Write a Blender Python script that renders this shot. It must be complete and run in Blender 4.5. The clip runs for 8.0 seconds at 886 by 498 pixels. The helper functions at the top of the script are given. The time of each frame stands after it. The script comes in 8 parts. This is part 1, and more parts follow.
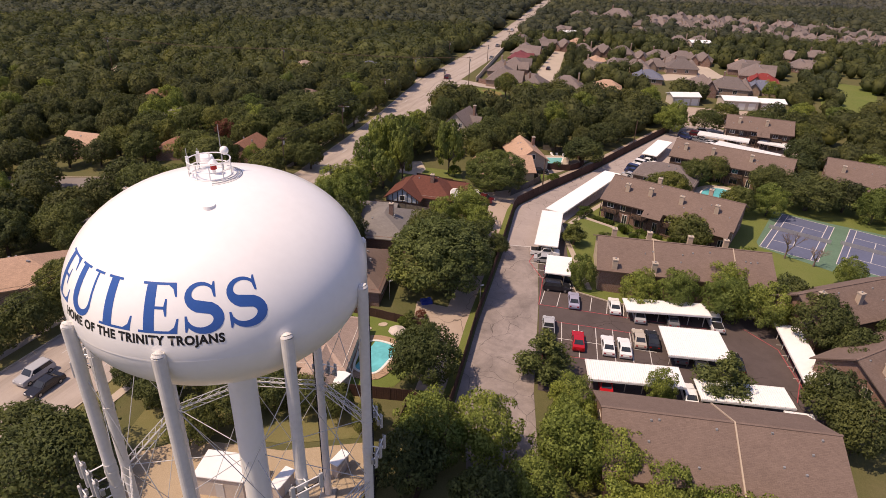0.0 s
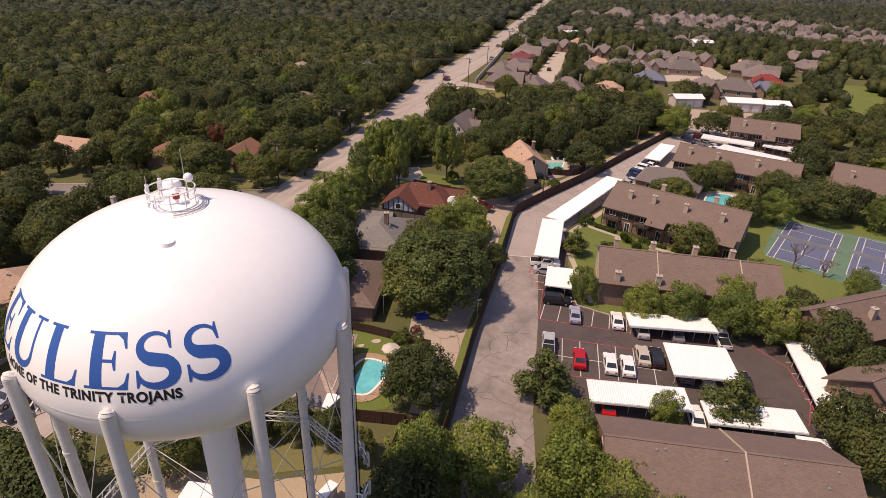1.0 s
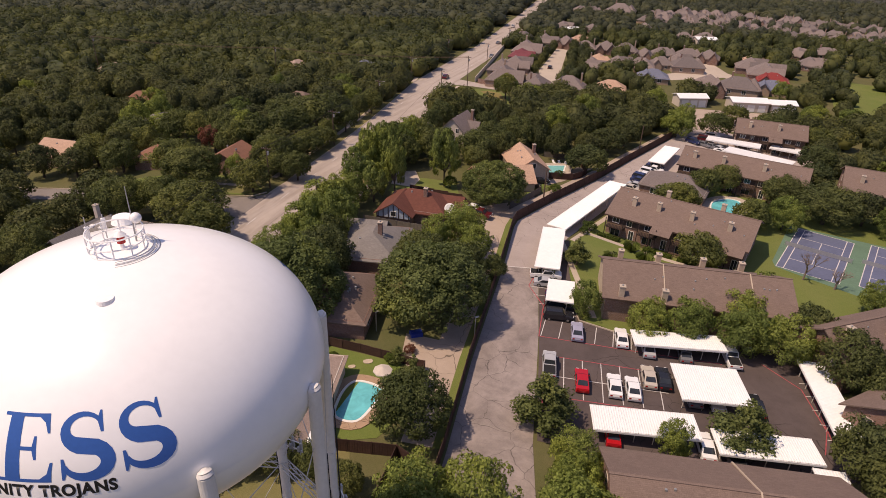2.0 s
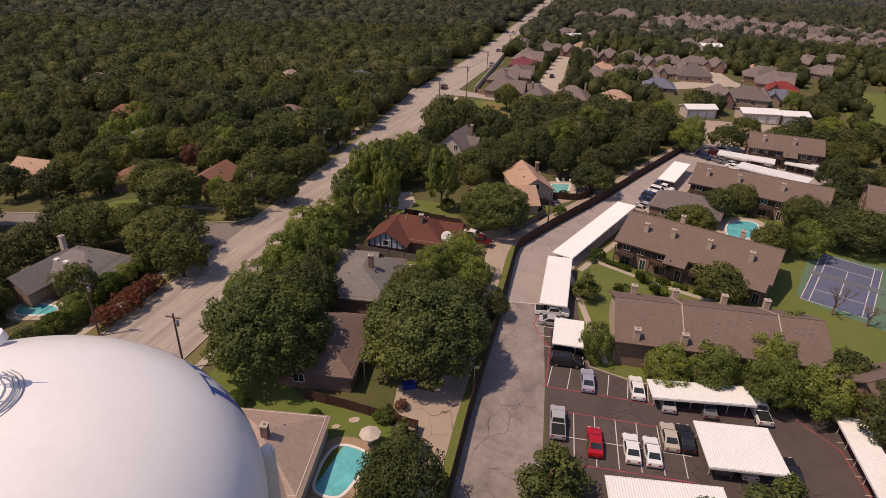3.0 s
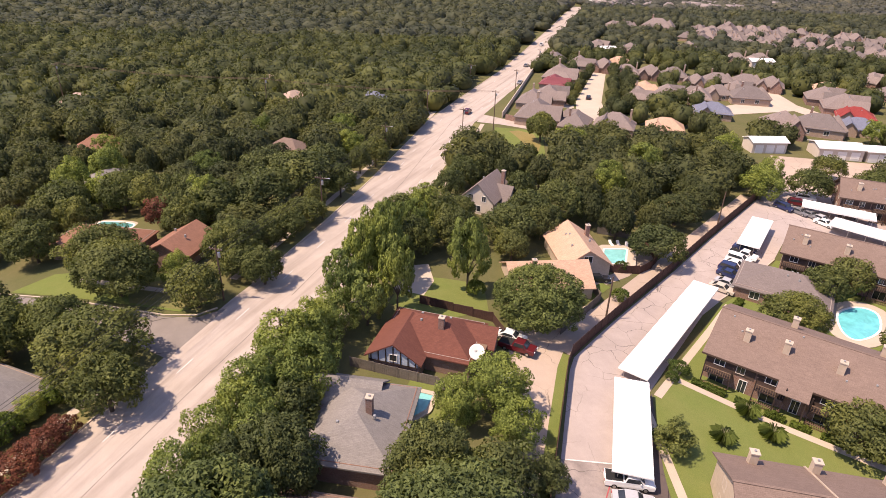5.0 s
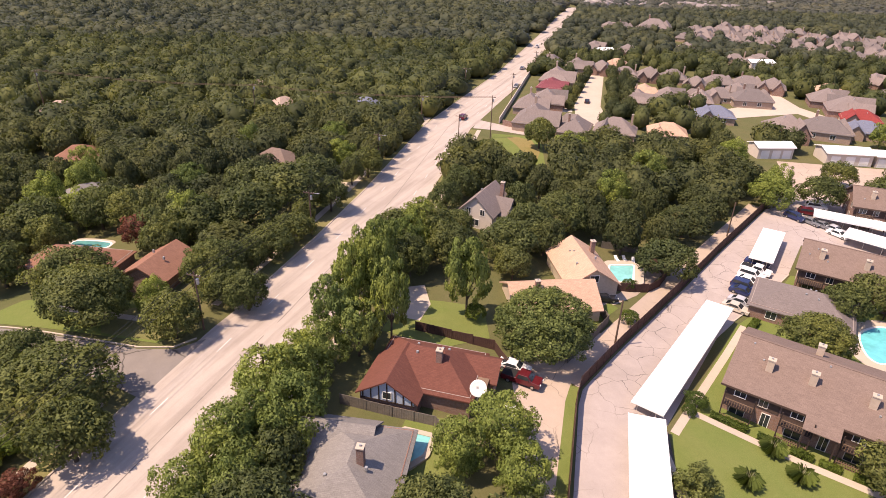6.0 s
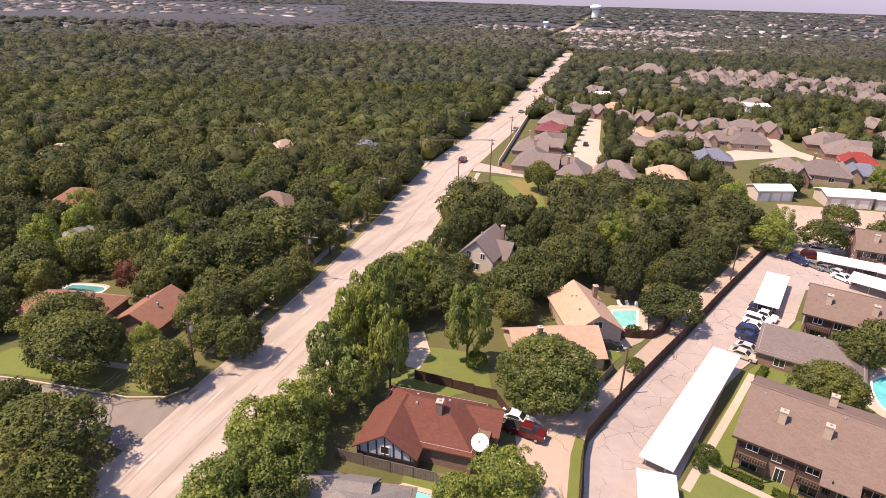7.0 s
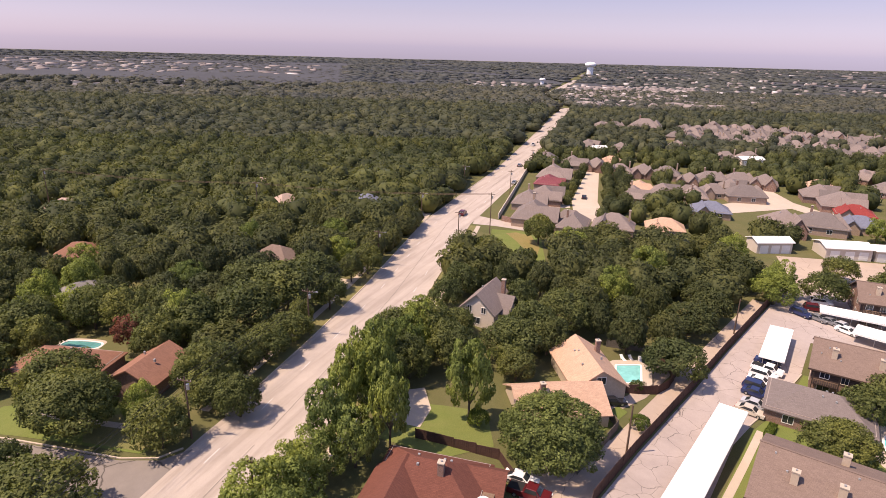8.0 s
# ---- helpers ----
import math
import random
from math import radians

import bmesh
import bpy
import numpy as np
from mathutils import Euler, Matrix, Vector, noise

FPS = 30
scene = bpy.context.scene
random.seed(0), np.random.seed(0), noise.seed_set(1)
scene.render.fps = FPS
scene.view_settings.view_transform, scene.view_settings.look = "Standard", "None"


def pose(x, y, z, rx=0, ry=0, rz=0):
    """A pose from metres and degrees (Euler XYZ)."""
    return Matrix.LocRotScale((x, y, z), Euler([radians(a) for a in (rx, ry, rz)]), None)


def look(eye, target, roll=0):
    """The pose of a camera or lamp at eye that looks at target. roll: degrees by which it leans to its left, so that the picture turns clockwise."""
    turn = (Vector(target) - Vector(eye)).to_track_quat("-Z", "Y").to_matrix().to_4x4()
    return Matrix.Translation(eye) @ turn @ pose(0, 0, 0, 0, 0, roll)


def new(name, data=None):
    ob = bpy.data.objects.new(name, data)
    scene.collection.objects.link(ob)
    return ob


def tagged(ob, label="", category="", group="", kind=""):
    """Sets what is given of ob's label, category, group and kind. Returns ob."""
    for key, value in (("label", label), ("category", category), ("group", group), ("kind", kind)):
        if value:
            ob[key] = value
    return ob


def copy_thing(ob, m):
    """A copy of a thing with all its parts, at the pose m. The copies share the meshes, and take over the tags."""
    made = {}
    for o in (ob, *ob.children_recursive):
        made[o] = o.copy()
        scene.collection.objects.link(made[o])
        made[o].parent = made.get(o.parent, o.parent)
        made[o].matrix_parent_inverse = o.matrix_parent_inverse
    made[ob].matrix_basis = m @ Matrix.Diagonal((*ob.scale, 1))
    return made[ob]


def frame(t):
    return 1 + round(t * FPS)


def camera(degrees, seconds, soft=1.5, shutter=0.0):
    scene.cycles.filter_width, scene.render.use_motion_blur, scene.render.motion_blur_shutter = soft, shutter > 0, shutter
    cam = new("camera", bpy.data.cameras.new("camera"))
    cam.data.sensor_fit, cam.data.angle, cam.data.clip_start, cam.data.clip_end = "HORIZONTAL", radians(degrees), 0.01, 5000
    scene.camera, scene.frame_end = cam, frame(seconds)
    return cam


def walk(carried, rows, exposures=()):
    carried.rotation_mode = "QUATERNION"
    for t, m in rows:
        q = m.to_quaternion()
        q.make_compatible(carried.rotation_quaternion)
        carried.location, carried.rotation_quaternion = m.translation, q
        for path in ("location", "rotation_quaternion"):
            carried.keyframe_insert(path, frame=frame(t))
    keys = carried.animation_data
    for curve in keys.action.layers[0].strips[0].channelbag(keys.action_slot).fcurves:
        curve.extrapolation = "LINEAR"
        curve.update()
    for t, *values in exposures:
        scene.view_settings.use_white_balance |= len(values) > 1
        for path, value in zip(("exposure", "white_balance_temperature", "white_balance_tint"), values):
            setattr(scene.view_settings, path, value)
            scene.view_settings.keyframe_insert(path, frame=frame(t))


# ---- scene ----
cam = camera(72.7, 8.0, soft=0.85)
PATH = [
    (0, (-0.847, -0.311, 53.852), (-0.799, 1.466, 52.937), 2.1),
    (0.5, (-0.372, 1.879, 54.035), (-0.327, 3.656, 53.117), 2.1),
    (1, (0.006, 3.882, 54.179), (0.05, 5.658, 53.26), 2.0),
    (1.5, (0.429, 6.139, 54.381), (0.474, 7.914, 53.461), 1.9),
    (1.7, (0.51, 7.277, 54.449), (0.553, 9.048, 53.52), 2.1),
    (2.8, (1.378, 16.865, 54.894), (1.424, 18.632, 53.958), 1.9),
    (3, (1.451, 19.567, 54.925), (1.493, 21.341, 54.002), 1.9),
    (3.5, (1.436, 28.573, 55.024), (1.467, 30.347, 54.1), 1.9),
    (4, (1.049, 37.817, 54.977), (1.057, 39.589, 54.049), 1.8),
    (4.5, (0.371, 46.606, 54.889), (0.365, 48.379, 53.962), 1.9),
    (4.7, (0.142, 49.32, 54.861), (0.129, 51.097, 53.944), 2.0),
    (6, (-0.477, 60.164, 54.626), (-0.473, 61.944, 53.713), 1.7),
    (6.5, (-0.504, 61.536, 54.574), (-0.504, 63.34, 53.711), 1.8),
    (7, (-0.642, 62.033, 54.73), (-0.639, 63.869, 53.936), 1.7),
    (7.5, (-0.772, 62.343, 54.959), (-0.77, 64.212, 54.248), 1.6),
    (8, (-0.807, 62.383, 55.131), (-0.808, 64.28, 54.496), 1.5),
]
walk(cam, [(t, look(e, g, r)) for t, e, g, r in PATH], [(0.0, 0.06, 7450, 22.5), (1.5, -0.02, 7450, 22.5), (2.3, -0.14, 7450, 22.5), (2.9, -0.34, 7450, 22.5), (3.2, -0.26, 7450, 22.5), (3.5, 0.08, 7400, 22.5), (4.0, 0.52, 7300, 22.5), (4.5, 0.78, 7250, 22.5), (6.5, 0.84, 7250, 22.5), (7.2, 0.84, 7250, 22.5), (8.0, 0.7, 7250, 22.5)])

# ---- world, sun, exposure ----
SUN_EL, SUN_AZ = radians(61), math.atan2(-0.95, -0.28)
world = bpy.data.worlds.new("world")
scene.world = world
world.use_nodes = True
wn = world.node_tree
sky = wn.nodes.new("ShaderNodeTexSky")
sky.sky_type, sky.sun_disc = "NISHITA", False
sky.sun_elevation, sky.sun_rotation = SUN_EL, SUN_AZ % (2 * math.pi)
sky.air_density, sky.dust_density, sky.ozone_density, sky.altitude = 1.0, 0.8, 3.0, 150
haze = wn.nodes.new("ShaderNodeMix")
haze.data_type, haze.blend_type = "RGBA", "MULTIPLY"
haze.inputs[0].default_value = 1.0
# the haze low over the land is greyer and more violet than the clear sky above
way_up = wn.nodes.new("ShaderNodeTexCoord")
apart = wn.nodes.new("ShaderNodeSeparateXYZ")
tint = wn.nodes.new("ShaderNodeValToRGB")
for at in (0.02, 0.05, 0.09, 0.25):
    tint.color_ramp.elements.new(at)
for stop, (at, hue) in zip(tint.color_ramp.elements, ((0.0, (0.63, 0.6, 0.94)), (0.02, (0.575, 0.53, 0.79)), (0.05, (0.545, 0.472, 0.635)), (0.09, (0.53, 0.442, 0.545)), (0.25, (0.83, 0.73, 0.86)), (0.5, (0.98, 0.91, 0.97)))):
    stop.position, stop.color = at, (*hue, 1)
wn.links.new(way_up.outputs["Generated"], apart.inputs[0])
wn.links.new(apart.outputs[2], tint.inputs[0])
wn.links.new(tint.outputs[0], haze.inputs[7])
wn.links.new(sky.outputs[0], haze.inputs[6])
wn.links.new(haze.outputs[2], wn.nodes["Background"].inputs[0])
wn.nodes["Background"].inputs[1].default_value = 0.15
sun = new("sun", bpy.data.lights.new("sun", "SUN"))
sun.data.energy, sun.data.angle, sun.data.color = 3.8, radians(0.53), (1.0, 0.89, 0.72)
toward = Vector((math.sin(SUN_AZ) * math.cos(SUN_EL), math.cos(SUN_AZ) * math.cos(SUN_EL), math.sin(SUN_EL)))
sun.matrix_world = look(toward * 300, (0, 0, 0))

# ---- materials ----
def nodes_of(name):
    m = bpy.data.materials.new(name)
    m.use_nodes = True
    nt = m.node_tree
    return m, nt, nt.nodes["Principled BSDF"]


def noise_node(nt, vec, scale, detail=4, rough=0.6, distort=0.0):
    n = nt.nodes.new("ShaderNodeTexNoise")
    n.inputs["Scale"].default_value, n.inputs["Detail"].default_value = scale, detail
    n.inputs["Roughness"].default_value, n.inputs["Distortion"].default_value = rough, distort
    nt.links.new(vec, n.inputs["Vector"])
    return n.outputs[0]


def ramp(nt, fac, stops):
    r = nt.nodes.new("ShaderNodeValToRGB")
    while len(r.color_ramp.elements) < len(stops):
        r.color_ramp.elements.new(0.5)
    for e, (p, c) in zip(r.color_ramp.elements, stops):
        e.position, e.color = p, (*c, 1) if len(c) == 3 else c
    nt.links.new(fac, r.inputs[0])
    return r.outputs[0]


def mix(nt, fac, a, b, mode="MIX"):
    n = nt.nodes.new("ShaderNodeMix")
    n.data_type, n.blend_type = "RGBA", mode
    for sock, v in ((n.inputs[0], fac), (n.inputs[6], a), (n.inputs[7], b)):
        if isinstance(v, (int, float)):
            sock.default_value = v
        elif isinstance(v, tuple):
            sock.default_value = (*v, 1)
        else:
            nt.links.new(v, sock)
    return n.outputs[2]


def bump(nt, bs, height, strength, dist=0.05):
    b = nt.nodes.new("ShaderNodeBump")
    b.inputs["Strength"].default_value, b.inputs["Distance"].default_value = strength, dist
    nt.links.new(height, b.inputs["Height"])
    nt.links.new(b.outputs[0], bs.inputs["Normal"])


def scaled(c, k):
    return tuple(min(1.0, v * k) for v in c)


def coords(nt):
    return nt.nodes.new("ShaderNodeTexCoord").outputs["Object"]


def surf(name, col, rough=0.8, metal=0.0, var=0.3, big=0.25, fine=6.0, bumpy=0.3, rnd=0.0, spec=0.3):
    """A plain surface: stains at a large scale, grain at a fine one, relief, and a tone per object."""
    m, nt, bs = nodes_of(name)
    v = coords(nt)
    a = noise_node(nt, v, big, 5, 0.65)
    b = noise_node(nt, v, fine, 3, 0.6)
    c = ramp(nt, a, [(0.3, scaled(col, 1 - var)), (0.7, scaled(col, 1 + var * 0.6))])
    c = mix(nt, 0.5, c, ramp(nt, b, [(0.3, scaled(col, 1 - var)), (0.7, scaled(col, 1 + var * 0.5))]))
    if rnd:
        o = nt.nodes.new("ShaderNodeObjectInfo").outputs["Random"]
        c = mix(nt, 1.0, c, ramp(nt, o, [(0.0, (1 - rnd,) * 3), (1.0, (1, 1, 1))]), "MULTIPLY")
    nt.links.new(c, bs.inputs["Base Color"])
    bs.inputs["Roughness"].default_value, bs.inputs["Metallic"].default_value = rough, metal
    bs.inputs["Specular IOR Level"].default_value = spec
    if bumpy:
        bump(nt, bs, b, bumpy)
    return m


def shingle(name, col, var=0.25, rnd=0.0):
    m, nt, bs = nodes_of(name)
    v = coords(nt)
    br = nt.nodes.new("ShaderNodeTexBrick")
    nt.links.new(v, br.inputs["Vector"])
    br.inputs["Scale"].default_value = 1.0
    br.inputs["Brick Width"].default_value, br.inputs["Row Height"].default_value = 0.45, 0.16
    br.inputs["Mortar Size"].default_value, br.inputs["Bias"].default_value = 0.012, 0.0
    br.inputs["Color1"].default_value, br.inputs["Color2"].default_value = (*scaled(col, 1 - var), 1), (*scaled(col, 1 + var), 1)
    br.inputs["Mortar"].default_value = (*scaled(col, 0.5), 1)
    a = noise_node(nt, v, 0.35, 5, 0.7)
    c = mix(nt, 0.45, br.outputs[0], ramp(nt, a, [(0.3, scaled(col, 0.75)), (0.7, scaled(col, 1.2))]))
    f = noise_node(nt, v, 9, 2)
    c = mix(nt, 0.35, c, ramp(nt, f, [(0.3, scaled(col, 0.6)), (0.7, scaled(col, 1.35))]))
    if rnd:
        o = nt.nodes.new("ShaderNodeObjectInfo").outputs["Random"]
        c = mix(nt, 1.0, c, ramp(nt, o, [(0.0, (1 - rnd, 1 - rnd * 0.9, 1 - rnd * 0.8)), (1.0, (1, 1, 1))]), "MULTIPLY")
    nt.links.new(c, bs.inputs["Base Color"])
    bs.inputs["Roughness"].default_value = 0.9
    bs.inputs["Specular IOR Level"].default_value = 0.2
    bump(nt, bs, br.outputs[1], 0.4, -0.02)
    return m


def brickwork(name, col, mortar=(0.35, 0.31, 0.28)):
    m, nt, bs = nodes_of(name)
    v = coords(nt)
    s = nt.nodes.new("ShaderNodeSeparateXYZ")
    nt.links.new(v, s.inputs[0])
    add = nt.nodes.new("ShaderNodeMath")
    nt.links.new(s.outputs[0], add.inputs[0])
    nt.links.new(s.outputs[1], add.inputs[1])
    cb = nt.nodes.new("ShaderNodeCombineXYZ")
    nt.links.new(add.outputs[0], cb.inputs[0])
    nt.links.new(s.outputs[2], cb.inputs[1])
    br = nt.nodes.new("ShaderNodeTexBrick")
    nt.links.new(cb.outputs[0], br.inputs["Vector"])
    br.inputs["Scale"].default_value = 1.0
    br.inputs["Brick Width"].default_value, br.inputs["Row Height"].default_value = 0.22, 0.075
    br.inputs["Mortar Size"].default_value = 0.008
    br.inputs["Color1"].default_value, br.inputs["Color2"].default_value = (*scaled(col, 0.75), 1), (*scaled(col, 1.25), 1)
    br.inputs["Mortar"].default_value = (*mortar, 1)
    c = mix(nt, 0.3, br.outputs[0], ramp(nt, noise_node(nt, v, 0.8, 4), [(0.3, scaled(col, 0.7)), (0.7, scaled(col, 1.2))]))
    nt.links.new(c, bs.inputs["Base Color"])
    bs.inputs["Roughness"].default_value = 0.9
    bump(nt, bs, br.outputs[1], 0.3, -0.01)
    return m


def paving(name, col, crack=0.18, width=0.012, stain=0.35, patch=0.05, streak=None):
    """Concrete or asphalt: mottled, stained, with a net of thin dark cracks."""
    m, nt, bs = nodes_of(name)
    v = coords(nt)
    a = noise_node(nt, v, patch, 6, 0.7, 0.6)
    b = noise_node(nt, v, 0.6, 5, 0.7)
    f = noise_node(nt, v, 14, 3)
    c = ramp(nt, a, [(0.32, scaled(col, 1 - stain)), (0.62, scaled(col, 1 + stain * 0.45))])
    c = mix(nt, 0.4, c, ramp(nt, b, [(0.3, scaled(col, 1 - stain * 0.8)), (0.7, scaled(col, 1 + stain * 0.5))]))
    c = mix(nt, 0.25, c, ramp(nt, f, [(0.3, scaled(col, 0.7)), (0.7, scaled(col, 1.3))]))
    if streak is not None:
        way = nt.nodes.new("ShaderNodeMapping")
        way.inputs["Rotation"].default_value = (0, 0, radians(-streak))
        turned = nt.nodes.new("ShaderNodeMapping")
        turned.inputs["Scale"].default_value = (0.014, 0.55, 1.0)
        nt.links.new(v, way.inputs["Vector"])
        nt.links.new(way.outputs[0], turned.inputs["Vector"])
        worn = noise_node(nt, turned.outputs[0], 1.0, 4, 0.6)
        c = mix(nt, 1.0, c, ramp(nt, worn, [(0.34, (0.8, 0.79, 0.78)), (0.52, (1, 1, 1)), (0.7, (1.06, 1.06, 1.06))]), "MULTIPLY")
    if crack:
        wob = nt.nodes.new("ShaderNodeVectorMath")
        wob.operation = "MULTIPLY_ADD"
        nn = nt.nodes.new("ShaderNodeTexNoise")
        nn.inputs["Scale"].default_value = 0.5
        nt.links.new(v, nn.inputs["Vector"])
        nt.links.new(nn.outputs[1], wob.inputs[0])
        wob.inputs[1].default_value = (1.6, 1.6, 0)
        nt.links.new(v, wob.inputs[2])
        vo = nt.nodes.new("ShaderNodeTexVoronoi")
        vo.feature = "DISTANCE_TO_EDGE"
        vo.inputs["Scale"].default_value = crack
        nt.links.new(wob.outputs[0], vo.inputs["Vector"])
        line = ramp(nt, vo.outputs[0], [(0.0, (1, 1, 1)), (width, (0, 0, 0))])
        gate = ramp(nt, noise_node(nt, v, 0.09, 2), [(0.42, (0, 0, 0)), (0.52, (1, 1, 1))])
        c = mix(nt, mix(nt, 1.0, line, gate, "MULTIPLY"), c, scaled(col, 0.28))
    nt.links.new(c, bs.inputs["Base Color"])
    bs.inputs["Roughness"].default_value = 0.9
    bs.inputs["Specular IOR Level"].default_value = 0.25
    bump(nt, bs, f, 0.25, 0.02)
    return m


def leafy(name, dark, light, tree_scale=0.12, through_light=0.3, swing=1.0):
    """Leaves: a tone per sprig and per tree, a little light through them."""
    m, nt, bs = nodes_of(name)
    geo = nt.nodes.new("ShaderNodeNewGeometry")
    o = nt.nodes.new("ShaderNodeObjectInfo").outputs["Random"]
    c = ramp(nt, geo.outputs["Random Per Island"], [(0.0, dark), (0.55, scaled(tuple((a + b) / 2 for a, b in zip(dark, light)), 1.0)), (1.0, light)])
    pos = noise_node(nt, geo.outputs["Position"], tree_scale, 2, 0.5)
    c = mix(nt, 1.0, c, ramp(nt, pos, [(0.34, tuple(1 - swing * v for v in (0.28, 0.24, 0.26))), (0.5, (0.97, 0.97, 0.94)), (0.68, tuple(1 + swing * v for v in (0.25, 0.17, -0.05)))]), "MULTIPLY")
    grove = noise_node(nt, geo.outputs["Position"], tree_scale * 0.2, 3, 0.55)
    c = mix(nt, 1.0, c, ramp(nt, grove, [(0.36, (0.8, 0.83, 0.9)), (0.64, (1.16, 1.13, 0.98))]), "MULTIPLY")
    c = mix(nt, 1.0, c, ramp(nt, o, [(0.0, (0.82, 0.87, 0.83)), (1.0, (1.12, 1.1, 1.0))]), "MULTIPLY")
    nt.links.new(c, bs.inputs["Base Color"])
    bs.inputs["Roughness"].default_value = 0.6
    bs.inputs["Specular IOR Level"].default_value = 0.12
    tr = nt.nodes.new("ShaderNodeBsdfTranslucent")
    nt.links.new(mix(nt, 1.0, c, (1.12, 1.16, 0.72), "MULTIPLY"), tr.inputs[0])
    ms = nt.nodes.new("ShaderNodeMixShader")
    ms.inputs[0].default_value = through_light
    nt.links.new(bs.outputs[0], ms.inputs[1])
    nt.links.new(tr.outputs[0], ms.inputs[2])
    nt.links.new(ms.outputs[0], nt.nodes["Material Output"].inputs[0])
    return m


def turf(name, lush, dry, soil, split=0.5):
    m, nt, bs = nodes_of(name)
    v = coords(nt)
    a = noise_node(nt, v, 0.07, 6, 0.7, 0.4)
    b = noise_node(nt, v, 1.1, 5, 0.7)
    f = noise_node(nt, v, 11, 3, 0.7)
    c = ramp(nt, a, [(split - 0.2, lush), (split + 0.08, dry), (split + 0.3, soil)])
    c = mix(nt, 0.4, c, ramp(nt, b, [(0.3, scaled(lush, 0.75)), (0.6, lush), (0.8, dry)]))
    c = mix(nt, 0.35, c, ramp(nt, f, [(0.3, scaled(lush, 0.5)), (0.7, scaled(dry, 1.2))]))
    nt.links.new(c, bs.inputs["Base Color"])
    bs.inputs["Roughness"].default_value = 0.95
    bs.inputs["Specular IOR Level"].default_value = 0.1
    bump(nt, bs, f, 0.6, 0.08)
    return m


def open_country(name):
    """Distant open ground: broad patches of dry grass, bare soil and scrub, greyed for haze."""
    m, nt, bs = nodes_of(name)
    v = coords(nt)
    a = noise_node(nt, v, 0.009, 4, 0.55, 0.4)
    b = noise_node(nt, v, 0.03, 4, 0.6)
    # the dark greys have distance haze and the woods' shaded tone painted in
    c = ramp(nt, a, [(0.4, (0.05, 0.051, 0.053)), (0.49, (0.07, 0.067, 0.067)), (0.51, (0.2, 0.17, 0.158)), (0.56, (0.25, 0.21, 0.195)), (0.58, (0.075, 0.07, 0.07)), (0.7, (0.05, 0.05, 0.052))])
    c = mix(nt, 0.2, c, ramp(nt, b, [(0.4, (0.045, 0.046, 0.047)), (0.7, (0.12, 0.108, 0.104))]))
    nt.links.new(c, bs.inputs["Base Color"])
    bs.inputs["Roughness"].default_value = 0.95
    return m


def glassy(name, col, rough=0.08):
    m, nt, bs = nodes_of(name)
    v = coords(nt)
    c = ramp(nt, noise_node(nt, v, 0.7, 3), [(0.3, scaled(col, 0.7)), (0.7, scaled(col, 1.3))])
    nt.links.new(c, bs.inputs["Base Color"])
    bs.inputs["Roughness"].default_value = rough
    bs.inputs["Specular IOR Level"].default_value = 0.6
    return m


def water(name, col):
    m, nt, bs = nodes_of(name)
    v = coords(nt)
    c = ramp(nt, noise_node(nt, v, 0.5, 4, 0.6, 1.0), [(0.3, scaled(col, 0.8)), (0.7, scaled(col, 1.2))])
    nt.links.new(c, bs.inputs["Base Color"])
    bs.inputs["Roughness"].default_value = 0.06
    bump(nt, bs, noise_node(nt, v, 3, 3), 0.12, 0.05)
    return m


